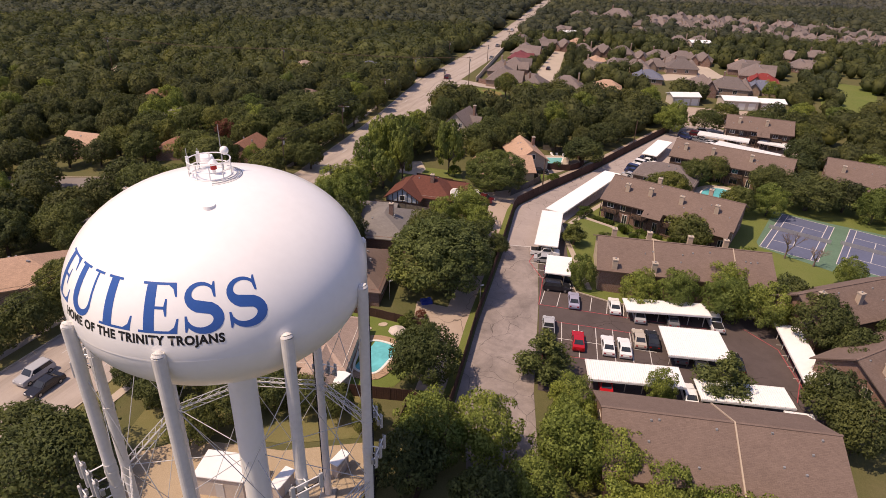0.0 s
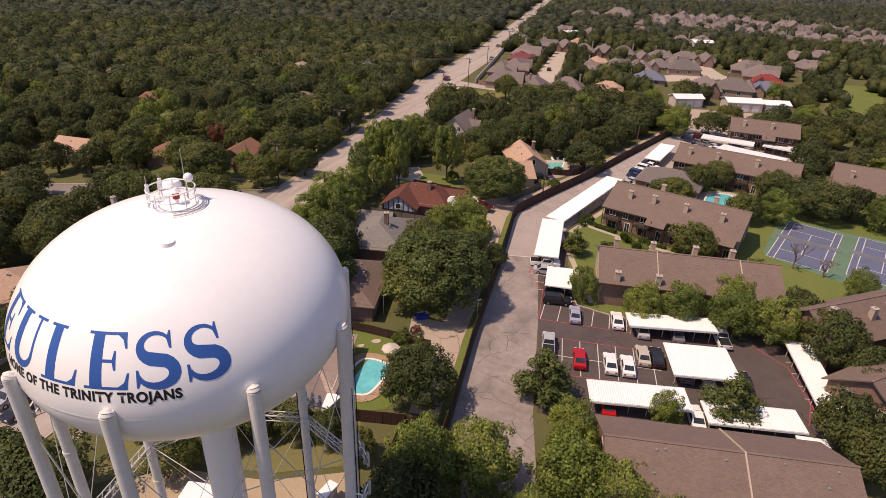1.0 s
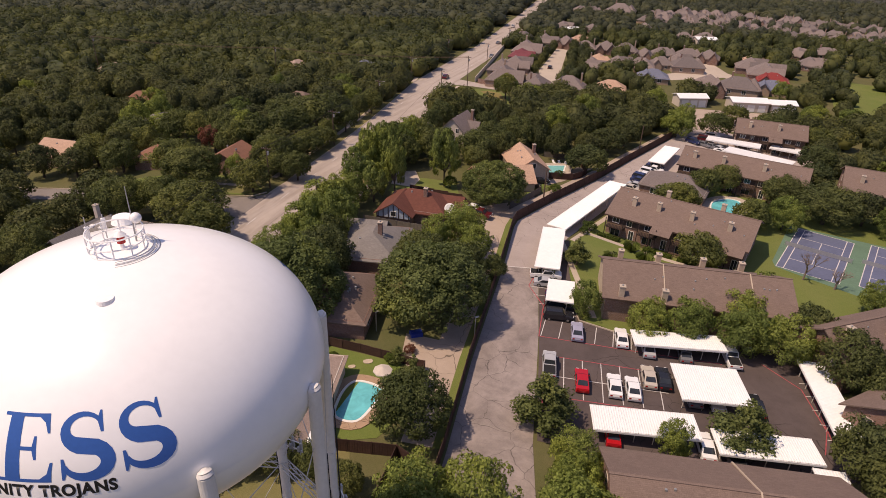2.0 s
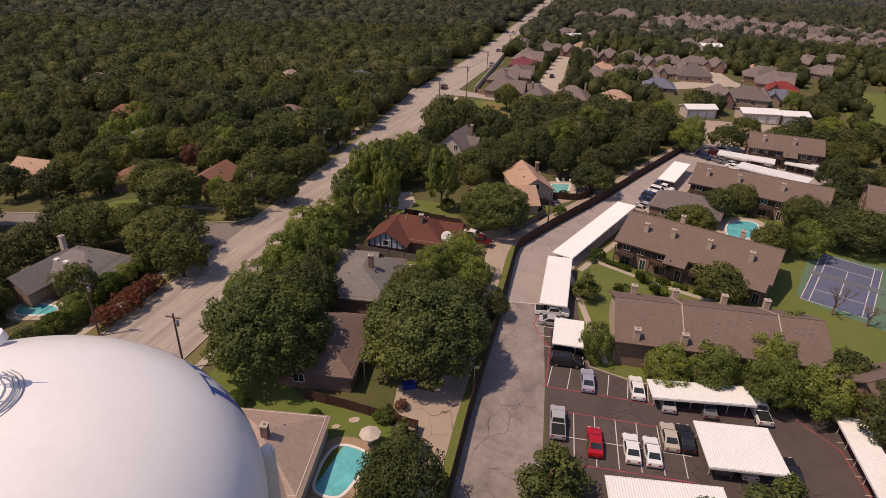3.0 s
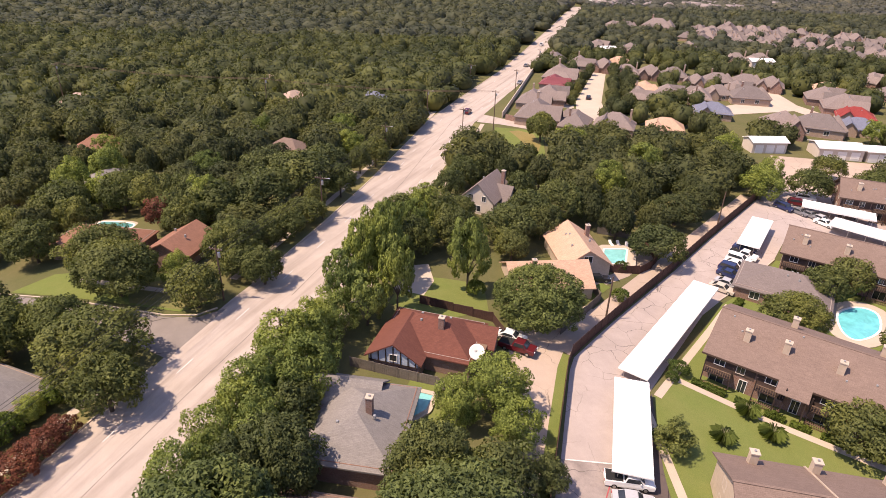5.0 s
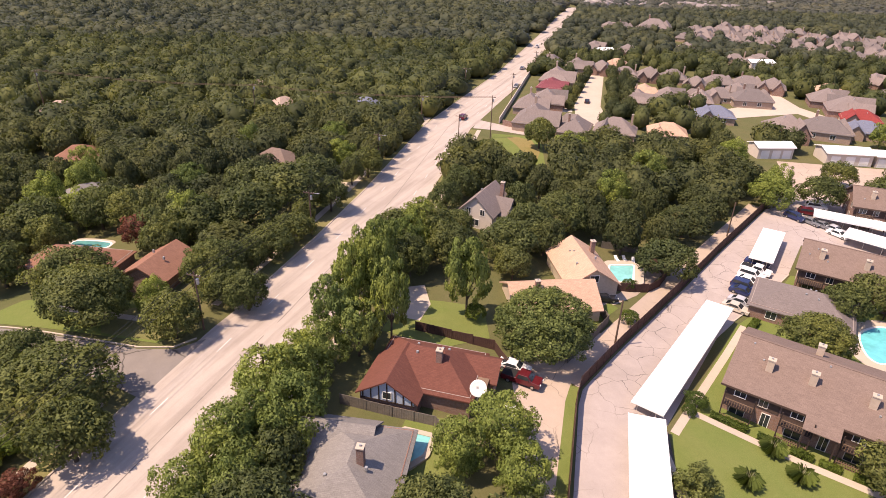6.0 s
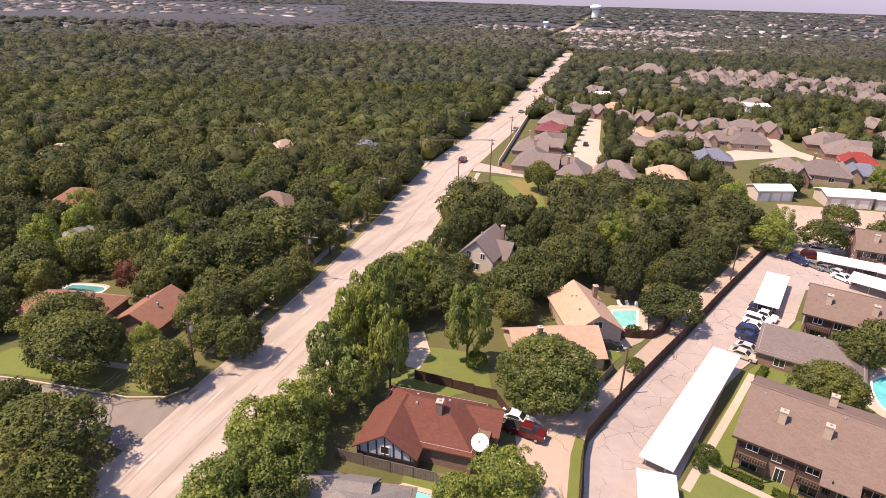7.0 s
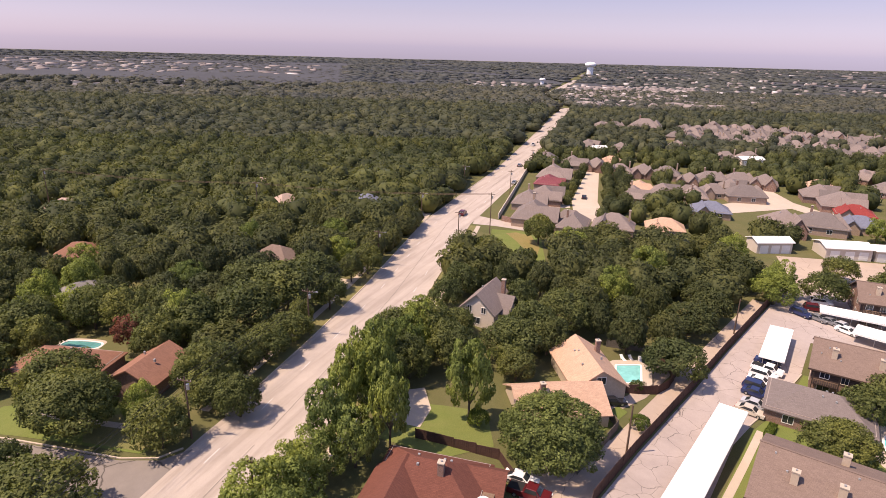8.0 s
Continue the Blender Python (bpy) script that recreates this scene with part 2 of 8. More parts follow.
M = {
    "ground": turf("mat_ground", (0.078, 0.098, 0.032), (0.165, 0.14, 0.068), (0.26, 0.19, 0.115), 0.49),
    "lawn": turf("mat_lawn", (0.118, 0.168, 0.037), (0.2, 0.205, 0.07), (0.3, 0.24, 0.13), 0.51),
    "lush_lawn": turf("mat_lush_lawn", (0.115, 0.172, 0.035), (0.18, 0.2, 0.06), (0.28, 0.225, 0.115), 0.54),
    "dry_lawn": turf("mat_dry_lawn", (0.13, 0.15, 0.05), (0.25, 0.2, 0.095), (0.36, 0.24, 0.13), 0.5),
    "dirt": turf("mat_dirt", (0.4, 0.3, 0.19), (0.5, 0.39, 0.27), (0.58, 0.45, 0.32), 0.5),
    "road": paving("mat_road", (0.42, 0.352, 0.3), crack=0.0, stain=0.2, patch=0.05, streak=69),
    "seam": surf("mat_seam", (0.21, 0.175, 0.15), var=0.5, fine=1.2),
    "alley": paving("mat_alley", (0.42, 0.33, 0.26), crack=0.16, width=0.006, stain=0.22),
    "lane": paving("mat_lane", (0.39, 0.325, 0.292), crack=0.24, width=0.011, stain=0.3),
    "worn_lane": paving("mat_worn_lane", (0.3, 0.25, 0.225), crack=0.24, width=0.01, stain=0.66, patch=0.16),
    "asphalt": paving("mat_asphalt", (0.104, 0.08, 0.074), crack=0.2, width=0.008, stain=0.4, patch=0.12),
    "street_grey": paving("mat_street_grey", (0.22, 0.19, 0.17), crack=0.1, stain=0.25, patch=0.06),
    "concrete": paving("mat_concrete", (0.47, 0.39, 0.31), crack=0.0, stain=0.2),
    "white_line": surf("mat_white_line", (0.62, 0.58, 0.55), var=0.35, fine=3),
    "red_line": surf("mat_red_line", (0.42, 0.09, 0.1), var=0.4, fine=2),
    "tank": surf("mat_tank", (0.94, 0.92, 0.88), rough=0.28, var=0.04, big=0.4, fine=2, bumpy=0.02, spec=0.5),
    "leg_paint": surf("mat_leg_paint", (0.74, 0.71, 0.66), rough=0.45, var=0.14, big=0.5, fine=3, bumpy=0.04, spec=0.4),
    "patio": paving("mat_patio", (0.4, 0.27, 0.18), crack=0.9, width=0.03, stain=0.3),
    "blue": surf("mat_blue", (0.03, 0.11, 0.37), rough=0.35, var=0.12, bumpy=0.02, spec=0.4),
    "black": surf("mat_black", (0.015, 0.015, 0.017), rough=0.45, var=0.2, bumpy=0.02),
    "steel": surf("mat_steel", (0.55, 0.54, 0.52), rough=0.45, var=0.15, bumpy=0.05, spec=0.5),
    "galv": surf("mat_galv", (0.42, 0.42, 0.42), rough=0.5, metal=0.5, var=0.2, bumpy=0.05),
    "red_lamp": surf("mat_red_lamp", (0.45, 0.02, 0.02), rough=0.2, var=0.15, bumpy=0.0, spec=0.5),
    "white_metal": surf("mat_white_metal", (0.83, 0.82, 0.79), rough=0.5, var=0.07, big=0.3, fine=1.5, bumpy=0.05),
    "rusty_metal": surf("mat_rusty_metal", (0.66, 0.6, 0.52), rough=0.6, var=0.35, big=0.5, fine=2.5, bumpy=0.05),
    "fence": surf("mat_fence", (0.095, 0.05, 0.038), var=0.4, big=0.6, fine=5, rnd=0.3),
    "grey_fence": surf("mat_grey_fence", (0.2, 0.17, 0.14), var=0.4, big=0.8, fine=5, rnd=0.3),
    "shingle_brown": shingle("mat_shingle_brown", (0.2, 0.143, 0.116)),
    "shingle_red": shingle("mat_shingle_red", (0.15, 0.058, 0.042)),
    "shingle_grey": shingle("mat_shingle_grey", (0.22, 0.2, 0.185)),
    "shingle_tan": shingle("mat_shingle_tan", (0.49, 0.32, 0.225)),
    "shingle_pale": shingle("mat_shingle_pale", (0.42, 0.31, 0.25)),
    "shingle_dusk": shingle("mat_shingle_dusk", (0.25, 0.198, 0.176), rnd=0.35),
    "shingle_rust": shingle("mat_shingle_rust", (0.27, 0.135, 0.09)),
    "shingle_maroon": shingle("mat_shingle_maroon", (0.2, 0.06, 0.07)),
    "roof_scarlet": shingle("mat_roof_scarlet", (0.25, 0.045, 0.04)),
    "shingle_blue": shingle("mat_shingle_blue", (0.16, 0.17, 0.22)),
    "brick_brown": brickwork("mat_brick_brown", (0.22, 0.115, 0.08)),
    "brick_tan": brickwork("mat_brick_tan", (0.34, 0.23, 0.16)),
    "siding_brown": surf("mat_siding_brown", (0.085, 0.055, 0.042), var=0.3, fine=3),
    "siding_tan": surf("mat_siding_tan", (0.5, 0.4, 0.3), var=0.2, fine=3),
    "stucco": surf("mat_stucco", (0.58, 0.5, 0.42), var=0.15, fine=6),
    "plaster_blue": surf("mat_plaster_blue", (0.4, 0.45, 0.52), var=0.12, fine=5),
    "white_paint": surf("mat_white_paint", (0.78, 0.75, 0.7), rough=0.6, var=0.1),
    "timber_dark": surf("mat_timber_dark", (0.045, 0.03, 0.025), var=0.3, fine=4),
    "timber": surf("mat_timber", (0.2, 0.13, 0.085), var=0.35, fine=4),
    "bark": surf("mat_bark", (0.1, 0.075, 0.055), var=0.4, big=1.5, fine=9, bumpy=0.6),
    "bark_pale": surf("mat_bark_pale", (0.24, 0.18, 0.15), var=0.3, big=1.5, fine=9, bumpy=0.5),
    "pole_wood": surf("mat_pole_wood", (0.13, 0.085, 0.06), var=0.35, big=1.0, fine=8),
    "glass": glassy("mat_glass", (0.03, 0.035, 0.04)),
    "water": water("mat_water", (0.12, 0.5, 0.53)),
    "water_green": water("mat_water_green", (0.2, 0.52, 0.5)),
    "water_dull": water("mat_water_dull", (0.1, 0.29, 0.28)),
    "court_green": surf("mat_court_green", (0.12, 0.2, 0.13), var=0.2, big=0.2, fine=2),
    "court_blue": surf("mat_court_blue", (0.125, 0.14, 0.21), var=0.18, big=0.2, fine=2),
    "oak": leafy("mat_oak", (0.066, 0.079, 0.032), (0.168, 0.188, 0.076)),
    "great_leaf": leafy("mat_great_leaf", (0.075, 0.094, 0.032), (0.225, 0.26, 0.096), swing=0.8),
    # oak leaf colour darkened to stand in for self-shadow missing in the woods
    "shaded_wood_leaf": leafy("mat_shaded_wood_leaf", (0.057, 0.065, 0.03), (0.122, 0.134, 0.059), swing=1.1),
    "pale_field": turf("mat_pale_field", (0.27, 0.25, 0.19), (0.38, 0.33, 0.28), (0.46, 0.39, 0.34), 0.5),
    # blue-grey base: haze and the dark of shaded crowns put into the colour
    "far_haze_floor": surf("mat_far_haze_floor", (0.062, 0.062, 0.065), rough=0.95, var=0.25, big=0.004, fine=0.05, bumpy=0),
    "ochre_soil": turf("mat_ochre_soil", (0.2, 0.18, 0.06), (0.33, 0.22, 0.1), (0.38, 0.235, 0.12), 0.6),
    "open_land": open_country("mat_open_land"),
    "light_leaf": leafy("mat_light_leaf", (0.11, 0.14, 0.037), (0.29, 0.34, 0.105)),
    "tall_leaf": leafy("mat_tall_leaf", (0.098, 0.13, 0.042), (0.262, 0.312, 0.105)),
    "pine": leafy("mat_pine", (0.08, 0.1, 0.038), (0.21, 0.235, 0.09)),
    # leaf colours greyed and blued band by band, painting in the distance haze
    "deep_haze_leaf": leafy("mat_deep_haze_leaf", (0.082, 0.088, 0.061), (0.105, 0.111, 0.074), tree_scale=0.1, swing=1.2),
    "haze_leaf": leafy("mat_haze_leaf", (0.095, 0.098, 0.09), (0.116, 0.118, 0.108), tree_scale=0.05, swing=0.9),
    "far_haze_leaf": leafy("mat_far_haze_leaf", (0.126, 0.125, 0.133), (0.15, 0.148, 0.156), tree_scale=0.012, swing=0.6),
    # neutral grey instead of green: haze is put into this leaf colour too
    "hazy_scrub_leaf": leafy("mat_hazy_scrub_leaf", (0.085, 0.085, 0.088), (0.115, 0.112, 0.114), tree_scale=0.01, swing=0.6),
    "red_leaf": leafy("mat_red_leaf", (0.1, 0.036, 0.031), (0.24, 0.092, 0.072)),
    "hedge": leafy("mat_hedge", (0.05, 0.075, 0.018), (0.13, 0.175, 0.04)),
    "plume": leafy("mat_plume", (0.3, 0.28, 0.16), (0.5, 0.46, 0.3)),
    "tyre": surf("mat_tyre", (0.02, 0.02, 0.021), rough=0.85, var=0.2),
    "rim": surf("mat_rim", (0.5, 0.5, 0.5), rough=0.3, metal=0.8, var=0.1, bumpy=0),
    "lamp_glass": surf("mat_lamp_glass", (0.7, 0.7, 0.68), rough=0.15, var=0.05, bumpy=0),
    "tail_glass": surf("mat_tail_glass", (0.35, 0.01, 0.01), rough=0.15, var=0.1, bumpy=0),
    "wire": surf("mat_wire", (0.02, 0.02, 0.022), var=0.1, bumpy=0),
    "blue_tarp": surf("mat_blue_tarp", (0.02, 0.05, 0.3), rough=0.5, var=0.3),
}
PAINT = {n: surf("mat_car_" + n, c, rough=0.25, var=0.06, big=0.8, fine=3, bumpy=0.0, spec=0.6) for n, c in {
    "white": (0.8, 0.79, 0.77), "red": (0.45, 0.012, 0.018), "black": (0.018, 0.018, 0.022), "silver": (0.42, 0.42, 0.43),
    "grey": (0.17, 0.17, 0.18), "navy": (0.02, 0.03, 0.09), "maroon": (0.1, 0.012, 0.016), "tan": (0.5, 0.44, 0.36), "lilac": (0.36, 0.35, 0.45)}.items()}

# ---- ground height and mesh helpers ----
ACROSS = [(-6000, -6), (-300, -6), (-120, -4), (-60, 2.5), (-36, 4), (0, 3), (20, 1.2), (44, -1.1), (80, -1.5), (180, -5), (300, -5), (6000, -5)]
ALONG = [(-500, 0.3), (48, 0.35), (88, 0.4), (132, 1), (192, 0.8), (256, 0.35), (332, 0.2), (6000, 0.2)]
FALL = [(-500, 0), (600, 0), (1200, -10), (6000, -42)]


def table(tab, v):
    for (a, p), (b, q) in zip(tab, tab[1:]):
        if v <= b:
            return p + (q - p) * max(0.0, min(1.0, (v - a) / (b - a)))
    return tab[-1][1]


def land(x, y):
    return table(ACROSS, x) * table(ALONG, y) + table(FALL, y)


def finish(name, bm, material, parent=None, smooth=False):
    me = bpy.data.meshes.new(name)
    bm.normal_update()
    bm.to_mesh(me)
    bm.free()
    me.materials.append(material)
    if smooth:
        me.polygons.foreach_set("use_smooth", [True] * len(me.polygons))
    ob = new(name, me)
    if parent:
        ob.parent = parent
    return ob


def part(name, bm, material, parent, label="", smooth=False):
    ob = finish(name, bm, material, parent, smooth)
    if label:
        tagged(ob, label)
    return ob


def thing(name, x, y, z, turn=0.0, label="", category="", group=""):
    ob = new(name)
    ob.matrix_basis = Matrix.Translation((x, y, z)) @ Matrix.Rotation(turn, 4, "Z")
    return tagged(ob, label, category, group)


def quad(bm, *pts):
    return bm.faces.new([bm.verts.new(p) for p in pts])


def box(bm, x0, x1, y0, y1, z0, z1, m=None, bevel=0.0):
    c = bmesh.ops.create_cube(bm, size=1.0)["verts"]
    t = Matrix.Translation(((x0 + x1) / 2, (y0 + y1) / 2, (z0 + z1) / 2)) @ Matrix.Diagonal((x1 - x0, y1 - y0, z1 - z0, 1))
    bmesh.ops.transform(bm, matrix=(m @ t) if m else t, verts=c)
    if bevel:
        es = list({e for v in c for e in v.link_edges})
        bmesh.ops.bevel(bm, geom=es, offset=bevel, segments=2, affect="EDGES")
    return bm


def one_box(*a, **k):
    return box(bmesh.new(), *a, **k)


def tube(bm, p0, p1, r0, r1=None, seg=8, caps=True):
    p0, p1 = Vector(p0), Vector(p1)
    r1 = r0 if r1 is None else r1
    d = p1 - p0
    m = Matrix.Translation((p0 + p1) / 2) @ d.to_track_quat("Z", "Y").to_matrix().to_4x4()
    bmesh.ops.create_cone(bm, cap_ends=caps, segments=seg, radius1=r0, radius2=r1, depth=d.length, matrix=m)
    return bm


def one_tube(*a, **k):
    return tube(bmesh.new(), *a, **k)


def prism(bm, poly, z0, z1):
    """An upright prism over a plan polygon."""
    lo = [bm.verts.new((x, y, z0)) for x, y in poly]
    hi = [bm.verts.new((x, y, z1)) for x, y in poly]
    n = len(poly)
    bm.faces.new(hi)
    bm.faces.new(lo[::-1])
    for i in range(n):
        j = (i + 1) % n
        bm.faces.new((lo[i], lo[j], hi[j], hi[i]))
    bmesh.ops.recalc_face_normals(bm, faces=bm.faces)
    return bm


def offset_line(line, d):
    """The line moved d metres to its right."""
    out = []
    for i, p in enumerate(line):
        a, b = line[max(0, i - 1)], line[min(len(line) - 1, i + 1)]
        t = Vector((b[0] - a[0], b[1] - a[1])).normalized()
        out.append((p[0] + t.y * d, p[1] - t.x * d))
    return out


def resample(line, step):
    out = [line[0]]
    for a, b in zip(line, line[1:]):
        n = max(1, int(math.dist(a, b) / step))
        out += [(a[0] + (b[0] - a[0]) * k / n, a[1] + (b[1] - a[1]) * k / n) for k in range(1, n + 1)]
    return out


def cut_on_grid(bm, step, far):
    """Cut the faces along the grid of the ground sheet, as far as that is fine."""
    for axis in (0, 1):
        vals = [v.co[axis] for v in bm.verts]
        lo, hi = max(min(vals), -140.0 if axis == 0 else 16.0), min(max(vals), 180.0 if axis == 0 else far)
        k = math.ceil(lo / step + 0.001)
        while k * step < hi:
            co, no = [0, 0, 0], [0, 0, 0]
            co[axis], no[axis] = k * step, 1
            near = [f for f in bm.faces if min(v.co[axis] for v in f.verts) < k * step < max(v.co[axis] for v in f.verts)]
            geom = near + list({e for f in near for e in f.edges}) + list({v for f in near for v in f.verts})
            if geom:
                bmesh.ops.bisect_plane(bm, geom=geom, plane_co=co, plane_no=no)
            k += 1


def drape(name, poly, lift, material, step=4.0, label="", thick=0.0):
    """A sheet over a plan polygon that follows the ground."""
    bm = bmesh.new()
    bm.faces.new([bm.verts.new((x, y, 0)) for x, y in poly])
    cut_on_grid(bm, step, 400.0)
    bmesh.ops.triangulate(bm, faces=bm.faces)
    for v in bm.verts:
        v.co.z = land(v.co.x, v.co.y) + lift
    bmesh.ops.recalc_face_normals(bm, faces=bm.faces)
    if sum(f.normal.z for f in bm.faces) < 0:
        bmesh.ops.reverse_faces(bm, faces=bm.faces)
    if thick:
        edge = [e for e in bm.edges if e.is_boundary]
        low = bmesh.ops.extrude_edge_only(bm, edges=edge)["geom"]
        for v in low:
            if isinstance(v, bmesh.types.BMVert):
                v.co.z -= thick
    return tagged(finish(name, bm, material), label, kind="structure")


def ribbon(name, line, d0, d1, lift, material, step=4.0, label="", height=0.0):
    """A strip between two offsets of a line, on the ground; with a height it is a kerb or wall."""
    line = resample(line, step)
    a, b = offset_line(line, d0), offset_line(line, d1)
    bm = bmesh.new()

    def row(pts, up):
        return [bm.verts.new((x, y, land(x, y) + up)) for x, y in pts]
    ta, tb = row(a, lift + height), row(b, lift + height)
    for i in range(len(line) - 1):
        bm.faces.new((ta[i], tb[i], tb[i + 1], ta[i + 1]))
    if abs(d1 - d0) > 0.5:
        cut_on_grid(bm, 4.0, 340.0)
        bmesh.ops.triangulate(bm, faces=bm.faces)
        for v in bm.verts:
            v.co.z = land(v.co.x, v.co.y) + lift
    if height:
        la, lb = row(a, lift - 0.3), row(b, lift - 0.3)
        for i in range(len(line) - 1):
            bm.faces.new((la[i], ta[i], ta[i + 1], la[i + 1]))
            bm.faces.new((tb[i], lb[i], lb[i + 1], tb[i + 1]))
        bm.faces.new((la[0], lb[0], tb[0], ta[0]))
        bm.faces.new((ta[-1], tb[-1], lb[-1], la[-1]))
    bmesh.ops.recalc_face_normals(bm, faces=bm.faces)
    if sum(f.normal.z for f in bm.faces) < 0:
        bmesh.ops.reverse_faces(bm, faces=bm.faces)
    return tagged(finish(name, bm, material), label, kind="structure")

# ---- ground, road, lot ----
def spaced(lo, hi, step, far_lo, far_hi):
    a = [lo + step * i for i in range(int((hi - lo) / step) + 1)]
    s, v = step, a[-1]
    while v < far_hi:
        s *= 1.25
        v += s
        a.append(min(v, far_hi))
    s, v = step, a[0]
    while v > far_lo:
        s *= 1.25
        v -= s
        a.insert(0, max(v, far_lo))
    return a


def build_ground():
    xs, ys = spaced(-140, 180, 4.0, -4600, 4600), spaced(16, 360, 4.0, -500, 4900)
    xs, ys = sorted(set(xs) | {-300.0, 300.0}), sorted(set(ys) | {600.0, 1200.0})
    verts = [(x, y, land(x, y)) for y in ys for x in xs]
    n = len(xs)
    faces = [(j * n + i, j * n + i + 1, (j + 1) * n + i + 1, (j + 1) * n + i) for j in range(len(ys) - 1) for i in range(n - 1)]
    me = bpy.data.meshes.new("ground")
    me.from_pydata(verts, [], faces)
    me.materials.append(M["ground"])
    tagged(new("ground", me), "olive undergrowth and dry soil reaching the horizon", kind="structure")


build_ground()
ROAD = [(-78, 12), (-66, 40), (-57, 63), (-48, 87), (-38.5, 116), (-31.5, 137), (-24.5, 164), (-18.5, 190), (-7, 252), (9.5, 305),
        (24, 350), (71, 523), (114, 690), (120, 715)]
ROAD_W = 14.6
ribbon("far_road", [(122, 905), (182, 1141), (307, 1602)], 0.0, 13, 0.3, M["road"])
ribbon("road", ROAD, 0.0, ROAD_W, 0.05, M["road"], label="wide pale sun-bleached concrete street with faint lane lines")
near_road = [p for p in ROAD if p[1] < 400]
ribbon("road_seam", near_road, 7.56, 7.66, 0.066, M["seam"])
for d in (3.75, 11.35):
    ln = resample(near_road, 3.0)
    for i in range(0, len(ln) - 1, 4):
        ribbon("lane_dash", ln[i:i + 2], d, d + 0.13, 0.068, M["white_line"])
ribbon("kerb", [p for p in ROAD if p[1] < 118], -0.22, 0.0, 0.05, M["concrete"], height=0.14)
ribbon("kerb", [p for p in ROAD if 130 < p[1] < 700], -0.22, 0.0, 0.05, M["concrete"], height=0.14)
ribbon("kerb", [p for p in ROAD if p[1] < 253], ROAD_W, ROAD_W + 0.22, 0.05, M["concrete"], height=0.14)
ribbon("kerb", [p for p in ROAD if 300 < p[1] < 700], ROAD_W, ROAD_W + 0.22, 0.05, M["concrete"], height=0.14)
ribbon("verge", [p for p in ROAD if p[1] < 118], -2.6, -0.2, 0.06, M["dry_lawn"])
ribbon("verge", [p for p in ROAD if 130 < p[1] < 255], -3.0, -0.2, 0.06, M["dry_lawn"])
ribbon("verge", [p for p in ROAD if p[1] < 253], ROAD_W + 0.2, ROAD_W + 2.4, 0.06, M["dry_lawn"])
ribbon("pavement", [p for p in ROAD if p[1] < 118], -3.9, -2.6, 0.09, M["concrete"])
ribbon("pavement", [p for p in ROAD if 130 < p[1] < 255], -4.3, -3.0, 0.09, M["concrete"])
ribbon("pavement", [p for p in ROAD if p[1] < 253], ROAD_W + 2.4, ROAD_W + 3.7, 0.09, M["concrete"])

# side streets
drape("side_street", [(-37.2, 117.5), (-33.2, 129.5), (-36.5, 127.0), (-42, 127.2), (-63, 132.6), (-110, 143), (-112, 137), (-62, 127), (-45, 121.5), (-40, 119)], 0.055, M["street_grey"],
      label="narrow concrete residential side street")
SIDE = [(-34.5, 129.3), (-37, 127.3), (-42, 127.4), (-63, 132.8), (-110, 143.2)]
ribbon("kerb", SIDE, 0.0, 0.22, 0.05, M["concrete"], height=0.13)
ribbon("pavement", offset_line(SIDE, 6.0)[2:4], -0.6, 0.6, 0.09, M["concrete"])
drape("lawn", [(-40, 128.4), (-62, 133.4), (-71, 135.5), (-67, 141), (-55, 142), (-42, 139), (-36, 131)], 0.05, M["lawn"])
drape("worn_lawn", [(-40.2, 128.9), (-49, 131), (-52, 136.5), (-43, 138.5), (-36.6, 131.2)], 0.056, M["dry_lawn"])
drape("side_street", [(8.5, 251), (10.5, 262), (26, 252.5), (25.5, 246.5), (16, 250)], 0.055, M["road"])
drape("side_street", [(-7.4, 250.5), (-5.2, 262), (-17, 266), (-19, 256)], 0.055, M["concrete"])
drape("side_street", [(-21.5, 181), (-18, 193), (-31, 196), (-33, 190)], 0.055, M["concrete"])
drape("lawn", [(-24, 178), (-22, 188), (-33, 189), (-35, 181)], 0.05, M["lawn"])
drape("lawn", [(11.5, 222), (14.5, 246), (25.5, 245.5), (29, 238), (27, 215), (20, 212)], 0.05, M["lawn"])
drape("bare_patch", [(18.6, 242.5), (22, 244), (26.4, 241), (27.4, 230), (25.4, 221.5), (22.6, 227), (20.8, 235.5)], 0.058, M["ochre_soil"])
drape("lawn", [(11, 205), (13.5, 224), (21, 220), (21, 205)], 0.05, M["lawn"])

# wooden fence line, alley and lot
FENCE = [(-4, 34), (2.9, 60.4), (6.6, 77), (10.5, 92), (17.6, 121), (18.8, 124.2), (27.6, 135.6), (40.5, 151.6), (56, 170.4), (77.5, 195.5)]
ribbon("alley_verge", FENCE[1:6], -1.5, -0.1, 0.05, M["lawn"])
ribbon("alley", FENCE[5:], -3.7, -0.1, 0.059, M["alley"])
ribbon("alley", FENCE[1:7], -5.2, -1.4, 0.055, M["alley"], label="narrow concrete back alley behind the houses")
drape("alley_drive", [(16.2, 127), (13.5, 118.5), (9.5, 119.5), (9.5, 128.5), (13, 130), (18, 133)], 0.06, M["alley"])
drape("alley_drive", [(23, 142), (24, 148.8), (28.6, 149.5), (31, 151.2), (40, 163), (44, 163), (34, 151)], 0.06, M["alley"])
drape("alley_drive", [(4.8, 81), (-2.5, 83), (-3, 77), (-1, 73.5), (2.5, 73)], 0.06, M["alley"])
LOT_W = offset_line(FENCE, 0.35)
